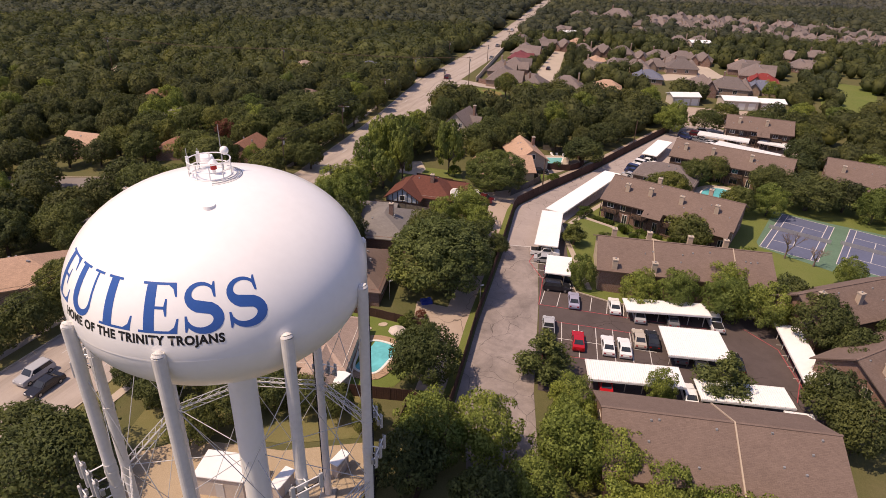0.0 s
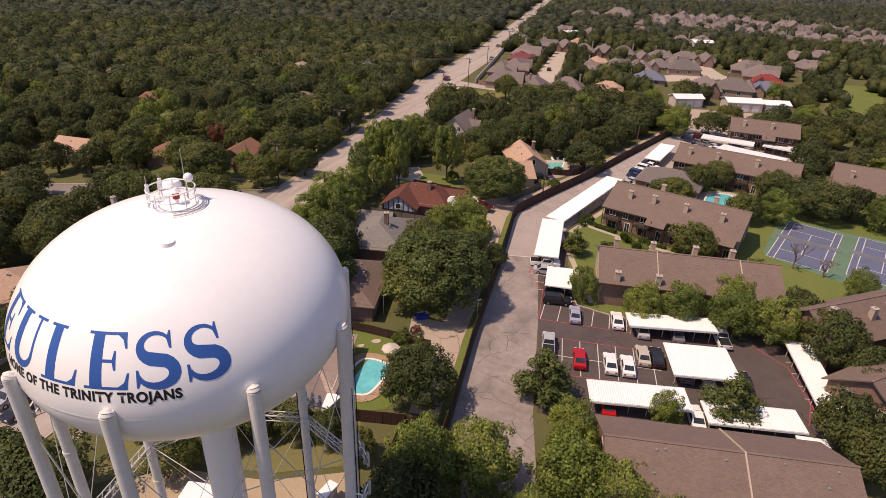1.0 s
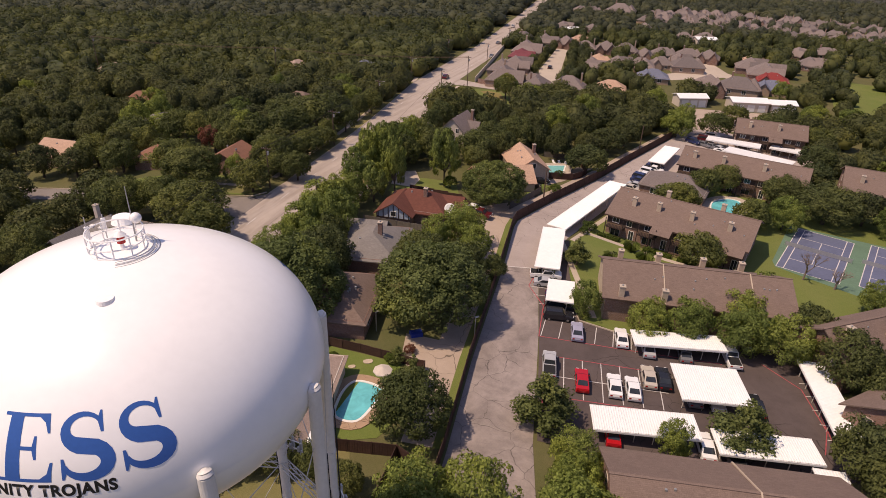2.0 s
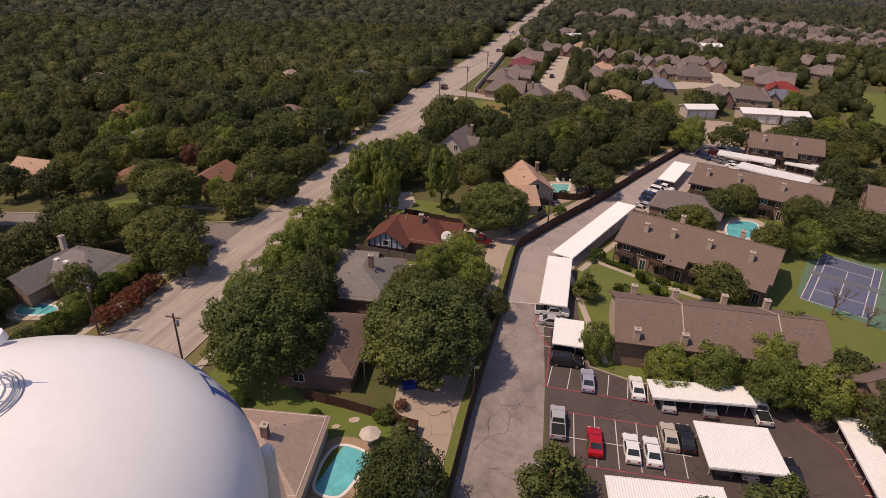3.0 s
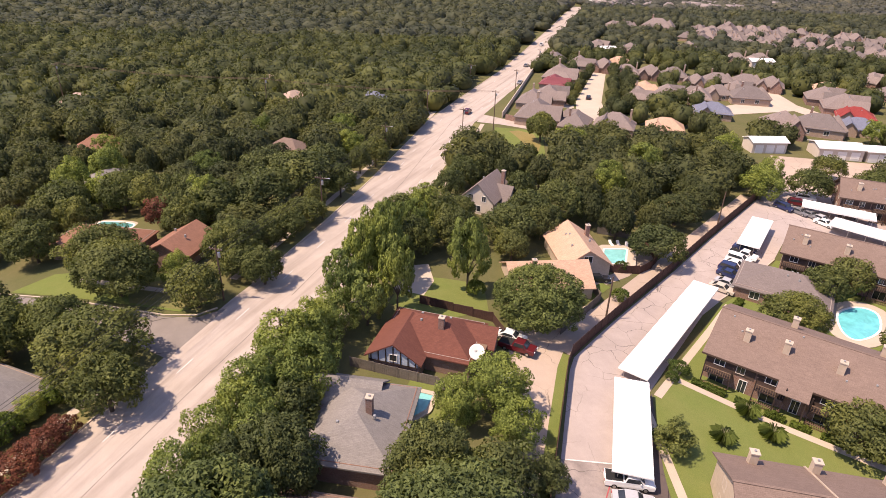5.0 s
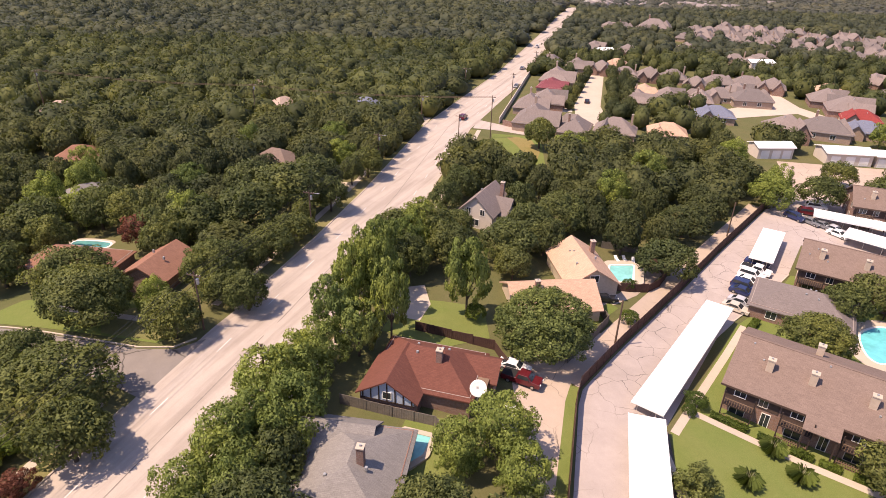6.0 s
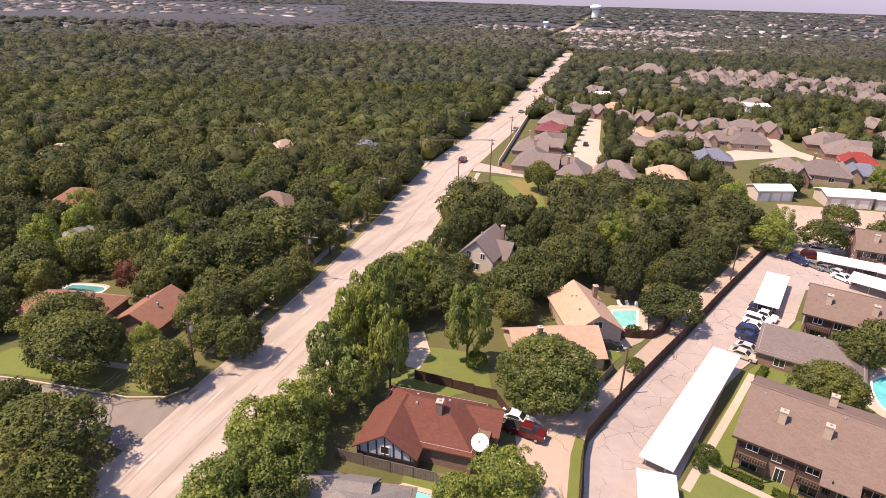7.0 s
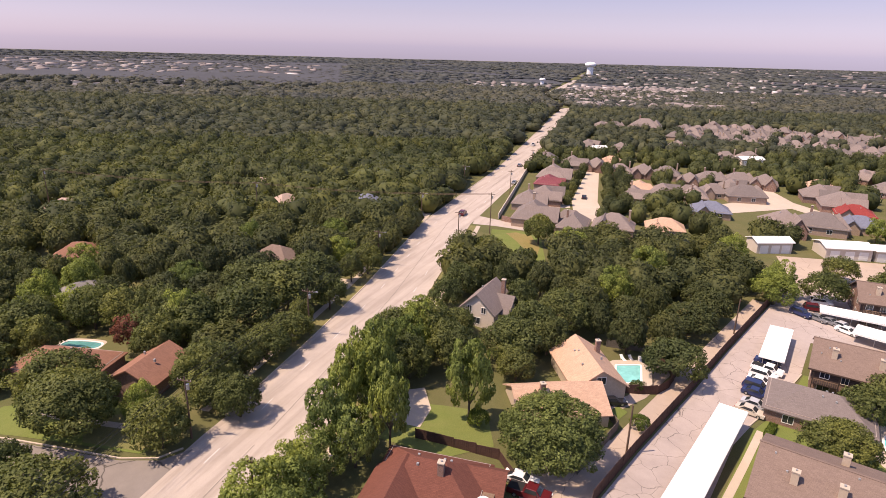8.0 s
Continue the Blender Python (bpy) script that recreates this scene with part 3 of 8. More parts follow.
drape("parking_lane", [(14.2, 104.5), (20.6, 104.6), (28.6, 118), (44, 140), (49.5, 145.5), (57, 152.5), (66.5, 162), (76, 175.5), (90, 169), (104, 163), (116, 179), (104, 192), (98, 205), (92, 214), (81, 201)]
      + LOT_W[:3:-1], 0.05, M["lane"], label="cracked pale concrete parking lane")
drape("parking_lane", [(-3.4, 34), (9.5, 34), (12.4, 50), (13.6, 62), (17.6, 84.2), (20.6, 104.6), (14.2, 104.5)] + LOT_W[3:0:-1], 0.05, M["worn_lane"], label="worn mottled grey asphalt lane")
drape("parking_lot", [(17.7, 84.3), (20.7, 104.5), (28.7, 117.6), (26.2, 104), (24.6, 88.6), (31, 85.2), (46, 84), (56.5, 82), (58.6, 76), (57, 66), (52, 58.5), (47, 56.5), (20, 61), (14.2, 62.5)],
      0.054, M["asphalt"], label="dark patched asphalt parking lot with painted stalls")
ribbon("lot_kerb", [(24.5, 96), (24.7, 88.6), (31, 85.3), (46, 84.1), (56.5, 82.1)], -0.2, 0.0, 0.05, M["concrete"], height=0.14)
ribbon("lot_kerb", [(48.6, 145), (57.2, 152.6), (66.6, 162.2)], 0.0, 0.2, 0.05, M["concrete"], height=0.14)
ribbon("lot_walk", [(28.8, 117.6), (49.4, 144.2)], 0.2, 1.3, 0.07, M["concrete"])
ribbon("lot_walk", [(25.0, 117), (25.2, 97), (25.3, 89.6)], -2.6, -1.5, 0.07, M["concrete"])


def paint_line(a, b, w=0.12, m="white_line", lift=0.078):
    ribbon("painted_line", [a, b], -w / 2, w / 2, lift, M[m])


for ln in ([(20.6, 104.3), (18.0, 98.4), (19.6, 92.3), (17.6, 83.9), (31.0, 81.4), (44, 79.2)], [(17.9, 79.3), (31.4, 76.9)], [(15.4, 67.2), (17.9, 79.3)],
           [(18.0, 70.4), (32.5, 68.2)], [(50, 79.5), (53, 74), (52, 66), (49.5, 62)], [(55, 77), (51.4, 63.2)]):
    for a, b in zip(ln, ln[1:]):
        paint_line(a, b, 0.14, "red_line")
paint_line((14.7, 104.5), (20.2, 104.4), 0.2)
for i in range(6):
    paint_line((17.9 + 2.66 * i, 84.0 - 0.46 * i), (19.4 + 2.6 * i, 88.6 - 0.55 * i))
for i in range(7):
    paint_line((17.9 + 2.6 * i, 79.3 - 0.42 * i), (15.9 + 2.6 * i + 0.35, 70.6 - 0.3 * i))
paint_line((16.8, 74.9), (33.6, 72.2))
for i in range(4):
    paint_line((18.2 + 0.35 * i, 98.2 - 2.6 * i), (24.2 + 0.2 * i, 97.4 - 2.6 * i))
for i in range(5):
    paint_line((51.2 + 0.55 * i, 64.5 + 2.7 * i), (54 + 0.5 * i, 64 + 2.8 * i))

# lawns and yards
drape("lawn", [(25.5, 88), (26, 104), (29, 117.5), (49, 144), (58, 151.5), (67, 162), (92, 150), (112, 135), (86, 92), (62, 82)], 0.03, M["lawn"], label="lawn round the apartment blocks")
drape("lawn", [(29, 117), (49, 142.5), (53, 147), (58, 151), (52, 142), (43, 132), (37, 122.5), (58.5, 106.5), (55, 98.5), (28.5, 102.5), (26.8, 88.5), (30, 86), (54, 84.6)], 0.05, M["lawn"], label="patchy green apartment lawn")
drape("lawn", [(57, 84), (58, 100), (66, 110), (82, 132), (104, 124), (86, 94), (70, 85)], 0.05, M["lawn"])
drape("driveway", [(-8.5, 138), (-7.6, 146), (-3.2, 147.4), (-2.0, 141.4), (-3.5, 136.5)], 0.07, M["concrete"])
drape("lawn", [(-9, 133.5), (-6.5, 143), (6.5, 142), (7, 133.5), (0, 130)], 0.05, M["lawn"])
drape("lawn", [(-34.5, 62), (-29.6, 79), (-26.6, 89), (-24, 94), (-15, 80), (-3, 76), (-2.2, 66), (-5, 62), (-12, 61)], 0.05, M["lush_lawn"], label="green back garden lawn")
drape("lawn", [(22, 137.5), (24.5, 144), (28.3, 147.6), (29.5, 146)], 0.065, M["lawn"])
drape("lawn", [(-8, 103), (-4, 117), (4, 116), (2, 102)], 0.05, M["lawn"])
drape("dirt_yard", [(-30, 36), (-33.5, 49.5), (-28, 52), (-17, 50.5), (-8, 52), (-6, 47), (-10, 40), (-20, 34)], 0.05, M["dirt"], label="sandy fenced utility yard round the tower")
drape("lawn", [(-2.5, 58), (-7, 40), (4, 40), (4, 57)], 0.06, M["dry_lawn"])
drape("dry_lawn", [(-36, 49), (-35, 57), (-20, 59.5), (-8, 60), (-7, 53), (-17, 51.5), (-28, 53), (-34, 50)], 0.05, M["dry_lawn"])
drape("lawn", [(150, 228), (168, 262), (192, 290), (206, 282), (186, 250), (160, 222)], 0.05, M["lawn"])
drape("tennis_court", [(81.5, 131), (68.5, 113), (67.8, 110.5), (78.3, 99), (86, 93), (104, 118)], 0.06, M["court_green"], label="green tennis court surround with blue playing areas")
for x, y in ((79.7, 116.8), (91.6, 109.6)):
    m4 = Matrix.Translation((x, y, 0)) @ Matrix.Rotation(math.atan2(18.5, 14.6), 4, "Z")

    def on_court(a, b):
        v = m4 @ Vector((a, b, 0))
        return (v.x, v.y)
    drape("tennis_court", [on_court(a, b) for a, b in ((-11.9, -5.4), (11.9, -5.4), (11.9, 5.4), (-11.9, 5.4))], 0.075, M["court_blue"])
    for a, b in (((-11.9, -5.4), (11.9, -5.4)), ((-11.9, 5.4), (11.9, 5.4)), ((-11.9, -5.4), (-11.9, 5.4)), ((11.9, -5.4), (11.9, 5.4)), ((-11.9, -4.1), (11.9, -4.1)),
                 ((-11.9, 4.1), (11.9, 4.1)), ((-6.4, -4.1), (-6.4, 4.1)), ((6.4, -4.1), (6.4, 4.1)), ((-6.4, 0), (6.4, 0))):
        paint_line(on_court(*a), on_court(*b), 0.16, "white_line", 0.09)
    net = thing("tennis_net", x, y, land(x, y), math.atan2(18.5, 14.6) + math.pi / 2, "dark tennis net between two posts", "tennis net", "tennis nets")
    part("mesh_band", one_box(-6, 6, -0.01, 0.01, 0.1, 0.95), M["galv"], net)
    for sx in (-6.1, 6.1):
        part("post", one_tube((sx, 0, 0), (sx, 0, 1.1), 0.05), M["galv"], net)

# subdivision streets
drape("cul_de_sac", [(45, 268), (48.5, 290), (69.5, 358), (67, 362), (72, 367), (78, 362), (75, 357), (58.5, 290), (56.5, 268), (50, 262)], 0.055, M["concrete"], label="pale concrete cul-de-sac between houses")
drape("drive", [(24, 278), (26, 285), (47, 288), (46, 280)], 0.056, M["concrete"])
drape("cul_de_sac", [(138, 334), (143, 334), (140, 300), (146, 280), (150, 272), (140, 272), (134, 290), (106, 280), (106, 292), (132, 308)], 0.055, M["concrete"])
drape("service_yard", [(84, 206), (92, 214), (98, 232), (128, 229), (136, 222), (112, 212), (100, 204)], 0.054, M["alley"])

# ---- water tower ----
TX, TY, TR, TZ, TA, TB = -14.6, 35.5, 9.56, 33.42, 6.88, 6.0


def tank_point(angle, arc, out=0.0):
    """A point on the tank: angle round the axis, and the height along the curved wall above its widest ring."""
    e = TA if arc > 0 else TB
    s, p, dp = 0.0, 0.0, math.copysign(0.02, arc)
    while True:
        ds = math.hypot(TR * math.sin(p + dp / 2), e * math.cos(p + dp / 2)) * 0.02
        if s + ds >= abs(arc):
            p += dp * (abs(arc) - s) / ds
            break
        s, p = s + ds, p + dp
    n = Vector((math.cos(p) / TR, math.sin(p) / e)).normalized()
    r, z = TR * math.cos(p) + n.x * out, TZ + e * math.sin(p) + n.y * out
    return (r * math.cos(angle), r * math.sin(angle), z)


def water_tower():
    z0 = land(TX, TY)
    tw = thing("water_tower", TX, TY, 0, 0, "white painted steel water tower on eight legs with blue lettering", "water tower")
    bm = bmesh.new()
    seg, rings = 96, []
    for i in range(1, 48):
        p = math.pi / 2 - math.pi * i / 48
        rings.append((TR * math.cos(p), TZ + (TA if p > 0 else TB) * math.sin(p)))
    rows = [[bm.verts.new((r * math.cos(2 * math.pi * k / seg), r * math.sin(2 * math.pi * k / seg), z)) for k in range(seg)] for r, z in rings]
    for a, b in zip(rows, rows[1:]):
        for k in range(seg):
            bm.faces.new((a[k], b[k], b[(k + 1) % seg], a[(k + 1) % seg]))
    bm.faces.new(rows[0])
    bm.faces.new(rows[-1][::-1])
    tank = part("tank", bm, M["tank"], tw, "glossy white spheroid tank", smooth=True)
    bm = bmesh.new()
    for z in (33.1,):
        rr = TR + 0.012
        top = [bm.verts.new((rr * math.cos(2 * math.pi * k / seg), rr * math.sin(2 * math.pi * k / seg), z + 0.03)) for k in range(seg)]
        low = [bm.verts.new((rr * math.cos(2 * math.pi * k / seg), rr * math.sin(2 * math.pi * k / seg), z - 0.03)) for k in range(seg)]
        for k in range(seg):
            bm.faces.new((top[k], low[k], low[(k + 1) % seg], top[(k + 1) % seg]))
    part("weld_seam", bm, M["tank"], tank)
    bm = bmesh.new()
    prof = [(1.05, z0 - 0.5), (1.05, 24), (1.15, 26.3), (1.6, 27.2), (2.4, 27.8)]
    rows = [[bm.verts.new((r * math.cos(2 * math.pi * k / 32), r * math.sin(2 * math.pi * k / 32), z)) for k in range(32)] for r, z in prof]
    for a, b in zip(rows, rows[1:]):
        for k in range(32):
            bm.faces.new((b[k], a[k], a[(k + 1) % 32], b[(k + 1) % 32]))
    part("riser_column", bm, M["tank"], tw, "thick white central riser pipe", smooth=True)
    legs = []
    for k in range(9):
        a = radians(-93 + 40 * k)
        lx, ly = 9.78 * math.cos(a), 9.78 * math.sin(a)
        legs.append((lx, ly, a))
        zg = land(TX + lx, TY + ly)
        bm = one_tube((lx, ly, zg - 0.4), (lx, ly, 33.6), 0.37, seg=20)
        tube(bm, (lx, ly, 33.6), (lx - 0.04 * math.cos(a), ly - 0.04 * math.sin(a), 33.74), 0.37, 0.31, seg=20)
        tube(bm, (lx - 0.04 * math.cos(a), ly - 0.04 * math.sin(a), 33.74), (lx - 0.1 * math.cos(a), ly - 0.1 * math.sin(a), 33.86), 0.31, 0.12, seg=20)
        leg = part("leg", bm, M["leg_paint"], tw, smooth=False)
        part("footing", one_box(lx - 0.8, lx + 0.8, ly - 0.8, ly + 0.8, zg - 0.4, zg + 0.35, bevel=0.05), M["concrete"], leg)
        for zc in (12.2, 22.2):
            part("joint_band", one_tube((lx, ly, zc - 0.12), (lx, ly, zc + 0.12), 0.41, seg=20), M["leg_paint"], leg)
    for k in range(9):
        (ax, ay, _), (bx, by, _) = legs[k], legs[(k + 1) % 9]
        bm = bmesh.new()
        pa, pb = Vector((ax, ay, 16.0)), Vector((bx, by, 16.0))
        side = (pb - pa).cross(Vector((0, 0, 1))).normalized() * 0.28
        up = Vector((0, 0, 0.3))
        for o in (side + up, side - up, -side + up, -side - up):
            tube(bm, pa + o, pb + o, 0.045, seg=6)
        for i in range(8):
            p, q = pa.lerp(pb, i / 8), pa.lerp(pb, (i + 1) / 8)
            tube(bm, p + side + up, q - side + up, 0.025, seg=5)
            tube(bm, p - side - up, q - side + up, 0.025, seg=5)
            tube(bm, p + side - up, q + side + up, 0.025, seg=5)
        part("lattice_strut", bm, M["steel"], tw)
        for za, zb in ((16.3, 30.5), (30.5, 16.3), (1.8, 15.7), (15.7, 1.8)):
            part("brace_rod", one_tube((ax, ay, za), (bx, by, zb), 0.03, seg=6), M["steel"], tw)
        part("tie_rod", one_tube((ax, ay, 16.2), (0, 0, 16.6), 0.035, seg=6), M["steel"], tw)
    for k, dx in ((3, 0.45), (4, -0.45), (2, 0.42)):
        bm = bmesh.new()
        lx, ly, a = legs[k]
        for i in range(3):
            tube(bm, (lx + dx, ly + 0.1 * i, 1.5), (lx + dx, ly + 0.1 * i, 29 - 3 * i), 0.03, seg=5)
        part("cable_run", bm, M["wire"], tw, "black cables up a leg")
    # lettering: serif capitals drawn as strips, then wrapped round the tank
    def stroke(bm, pts):
        bm.faces.new([bm.verts.new((x, y, 0)) for x, y in pts])

    def rect(bm, x0, x1, y0, y1):
        stroke(bm, [(x0, y0), (x1, y0), (x1, y1), (x0, y1)])

    def thick_line(bm, pts, widths):
        left, right = [], []
        for i, p in enumerate(pts):
            a, b = pts[max(0, i - 1)], pts[min(len(pts) - 1, i + 1)]
            t = Vector((b[0] - a[0], b[1] - a[1])).normalized()
            left.append((p[0] - t.y * widths[i] / 2, p[1] + t.x * widths[i] / 2))
            right.append((p[0] + t.y * widths[i] / 2, p[1] - t.x * widths[i] / 2))
        for i in range(len(pts) - 1):
            stroke(bm, [right[i], right[i + 1], left[i + 1], left[i]])

    def glyph(ch):
        bm = bmesh.new()
        if ch in "EL":
            rect(bm, 0.13, 0.37, 0.05, 0.95)
            rect(bm, 0.02, 0.48, 0.95, 1.0)
            rect(bm, 0.02, 0.13, 0.0, 0.05)
            rect(bm, 0.13, 0.86, 0.0, 0.05)
            stroke(bm, [(0.68, 0.05), (0.86, 0.05), (0.9, 0.3), (0.86, 0.3), (0.8, 0.13)])
            if ch == "E":
                rect(bm, 0.48, 0.84, 0.95, 1.0)
                stroke(bm, [(0.84, 1.0), (0.66, 0.95), (0.77, 0.87), (0.82, 0.72), (0.86, 0.72)])
                rect(bm, 0.37, 0.6, 0.475, 0.53)
                stroke(bm, [(0.6, 0.34), (0.64, 0.34), (0.64, 0.68), (0.6, 0.68), (0.56, 0.5)])
        elif ch == "U":
            rect(bm, 0.0, 0.44, 0.95, 1.0)
            rect(bm, 0.62, 0.98, 0.95, 1.0)
            pts, w = [(0.21, 0.95), (0.21, 0.6), (0.21, 0.36)], [0.23, 0.23, 0.23]
            for i in range(1, 10):
                a = math.pi + math.pi * i / 10
                pts.append((0.5 + 0.29 * math.cos(a), 0.33 + 0.29 * math.sin(a)))
                w.append(0.23 - 0.165 * i / 10)
            pts += [(0.79, 0.36), (0.79, 0.6), (0.79, 0.95)]
            thick_line(bm, pts, w + [0.065, 0.065, 0.065])
        else:
            pts, w = [], []
            for i in range(15):
                a = radians(28 + 222 * i / 14)
                pts.append((0.46 + 0.27 * math.cos(a), 0.735 + 0.225 * math.sin(a)))
                w.append(0.06 + 0.175 * (i / 14) ** 2)
            for i in range(1, 16):
                a = radians(72 - 240 * i / 15)
                pts.append((0.46 + 0.3 * math.cos(a), 0.275 + 0.235 * math.sin(a)))
                w.append(0.235 - 0.175 * (i / 15) ** 1.5)
            thick_line(bm, pts, w)
            stroke(bm, [(0.7, 0.68), (0.74, 0.68), (0.74, 0.99), (0.71, 0.99), (0.66, 0.86)])
            stroke(bm, [(0.12, 0.02), (0.15, 0.02), (0.2, 0.16), (0.16, 0.34), (0.12, 0.34)])
        for axis in (0, 1):
            for i in range(1, 10):
                co, no = [0, 0, 0], [0, 0, 0]
                co[axis], no[axis] = i / 10, 1
                bmesh.ops.bisect_plane(bm, geom=bm.verts[:] + bm.edges[:] + bm.faces[:], plane_co=co, plane_no=no)
        return bm

    base, tall = 1.38, 2.74
    cu = bpy.data.curves.new("slogan", "FONT")
    cu.body, cu.size, cu.offset, cu.space_character = "HOME OF THE TRINITY TROJANS", 1.0, 0.042, 1.1
    tmp = new("slogan_curve", cu)
    dg = bpy.context.evaluated_depsgraph_get()
    slogan = bpy.data.meshes.new_from_object(tmp.evaluated_get(dg))
    bpy.data.objects.remove(tmp)
    for side in (0, 180):
        for ch, mid, wide in (("E", -141.6, 15.2), ("U", -126.0, 15.6), ("L", -108.6, 15.0), ("E", -92.8, 15.4), ("S", -78.3, 17.0), ("S", -64.0, 17.0)):
            bm = glyph(ch)
            for v in bm.verts:
                v.co = tank_point(radians(mid + side + (v.co.x - 0.46) * wide), base + v.co.y * tall, 0.009)
            bmesh.ops.recalc_face_normals(bm, faces=bm.faces)
            part("blue_letter", bm, M["blue"], tank, "blue serif capital letter")
        bm = bmesh.new()
        bm.from_mesh(slogan)
        x0, x1 = min(v.co.x for v in bm.verts), max(v.co.x for v in bm.verts)
        for v in bm.verts:
            v.co = tank_point(radians(side - 135.6) + radians(63.4) * (v.co.x - x0) / (x1 - x0), 0.74 + 0.72 * v.co.y, 0.011)
        part("slogan", bm, M["black"], tank, "black capital lettering reading home of the trinity trojans")
    # roof fittings
    top = TZ + TA
    ring = thing("roof_railing", TX - 0.05, TY + 0.15, top - 0.12, 0, "white round guard rail on top of the tank", "guard rail")
    for z in (0.1, 0.55, 1.05):
        bm = bmesh.new()
        pts = [(1.3 * math.cos(2 * math.pi * k / 28), 1.3 * math.sin(2 * math.pi * k / 28), z) for k in range(28)]
        loops = [[bm.verts.new((x * (1 + 0.03 * math.cos(j * math.pi / 3)), y * (1 + 0.03 * math.cos(j * math.pi / 3)), h + 0.035 * math.sin(j * math.pi / 3))) for j in range(6)] for x, y, h in pts]
        for k in range(28):
            for j in range(6):
                bm.faces.new((loops[k][j], loops[(k + 1) % 28][j], loops[(k + 1) % 28][(j + 1) % 6], loops[k][(j + 1) % 6]))
        part("rail", bm, M["tank"], ring)
    for k in range(10):
        a = 2 * math.pi * k / 10
        part("post", one_tube((1.3 * math.cos(a), 1.3 * math.sin(a), -0.2), (1.3 * math.cos(a), 1.3 * math.sin(a), 1.05), 0.035, seg=6), M["tank"], ring)
    for k in range(3):
        bm = bmesh.new()
        for i in range(14):
            a, b = radians(-70 + 10 * i), radians(-60 + 10 * i)
            r = 1.6 + 0.15 * k
            tube(bm, (r * math.cos(a), r * math.sin(a), 0.12 - 0.06 * k), (r * math.cos(b), r * math.sin(b), 0.12 - 0.06 * k), 0.02, seg=5)
        part("coiled_cable", bm, M["galv"], ring)
    bl = thing("obstruction_light", TX + 0.2, TY + 0.1, top - 0.05, 0, "red aviation warning lamp on a white stand", "warning light")
    bm = one_tube((0, 0, 0), (0, 0, 0.35), 0.1, seg=12)
    part("stand", bm, M["tank"], bl)
    part("lamp", one_tube((0, 0, 0.35), (0, 0, 0.75), 0.2, 0.18, seg=14), M["red_lamp"], bl)
    part("cap", one_tube((0, 0, 0.75), (0, 0, 0.98), 0.3, 0.08, seg=14), M["tank"], bl)
    an = thing("whip_antenna", TX + 0.5, TY + 0.95, top - 0.1, 0, "thin grey whip antenna on a small dish mount", "antenna")
    part("mast", one_tube((0, 0, -0.2), (0, 0, 3.0), 0.05, 0.02, seg=6), M["galv"], an)
    bm = bmesh.new()
    bmesh.ops.create_uvsphere(bm, u_segments=12, v_segments=8, radius=0.28, matrix=Matrix.Translation((0.2, 0, 1.35)))
    part("dish", bm, M["tank"], an, smooth=True)
    for dx, dy, h in ((-1.3, 0.0, 1.9), (-1.0, 1.7, 1.6)):
        a2 = thing("panel_antenna", TX - 0.1 + dx, TY + 0.2 + dy * 0.6, top - 0.35, 0.4, "small white panel antenna clamped to a rail post", "antenna", "tank top antennas")
        part("mast", one_tube((0, 0, 0), (0, 0, h), 0.03, seg=6), M["galv"], a2)
        part("panel", one_box(-0.1, 0.1, -0.08, 0.08, 0.7, 1.4, bevel=0.02), M["tank"], a2)
    vent = thing("roof_vent", TX - 1.9, TY + 4.4, TZ + TA * math.sqrt(1 - (4.8 / TR) ** 2) - 0.25, 0, "squat white roof vent with a round cap", "vent")
    part("neck", one_tube((0, 0, -0.3), (0, 0, 0.5), 0.45, seg=20), M["tank"], vent)
    part("cap", one_tube((0, 0, 0.5), (0, 0, 0.85), 0.62, 0.5, seg=20), M["tank"], vent)
    hatch = thing("roof_hatch", TX + 1.0, TY - 3.65, TZ + TA * math.sqrt(1 - (3.78 / TR) ** 2) - 0.04, radians(-80), "low white hatch on the tank roof", "hatch")
    part("lid", one_tube((0, 0, -0.08), (0, 0, 0.1), 0.42, 0.38, seg=20), M["tank"], hatch)
    # antennas strapped to the legs
    for k, zc, n, f, gap in ((8, 22.4, 4, 1.1, 0.9), (8, 20.6, 3, 0.8, 1.3), (1, 22.4, 2, 0.7, 0.3), (2, 19.4, 3, 0.7, 0.5), (7, 26.6, 3, 0.75, 0.5), (4, 17.4, 4, 0.8, 0.5), (3, 16.5, 3, 0.8, 0.4), (1, 18.6, 3, 0.8, 0.4)):
        lx, ly, a = legs[k]
        arr = thing("antenna_array", TX + lx, TY + ly, zc, a, "white panel antennas on steel arms strapped to a tower leg", "antenna array", "leg antennas")
        out = 0.4 + gap
        for s in (-0.5 * f, 0.5 * f):
            part("arm", one_tube((0.3, 0, s), (out, 0, s), 0.05, seg=6), M["tank"], arr)
            part("cross_arm", one_tube((out, -1.6 * f, s), (out, 1.6 * f, s), 0.045, seg=6), M["tank"], arr)
        part("clamp", one_tube((0, 0, -0.5 * f), (0, 0, 0.5 * f), 0.4, seg=16), M["leg_paint"], arr)
        for i in range(n):
            yy = (-1.4 + 2.8 * i / (n - 1)) * f
            part("panel", one_box(out + 0.05, out + 0.19, yy - 0.14, yy + 0.14, -0.9 * f, 0.9 * f, bevel=0.03), M["steel"], arr)
            part("pipe", one_tube((out, yy, -1.1 * f), (out, yy, 1.1 * f), 0.04, seg=6), M["galv"], arr)
            part("radio_unit", one_box(out - 0.3, out - 0.06, yy - 0.12, yy + 0.12, -0.35, 0.15, bevel=0.03), M["galv"], arr)
            part("jumper_cable", one_tube((out - 0.1, yy, -0.3), (0.38, 0.1, -0.9 * f), 0.025, seg=5), M["wire"], arr)


water_tower()

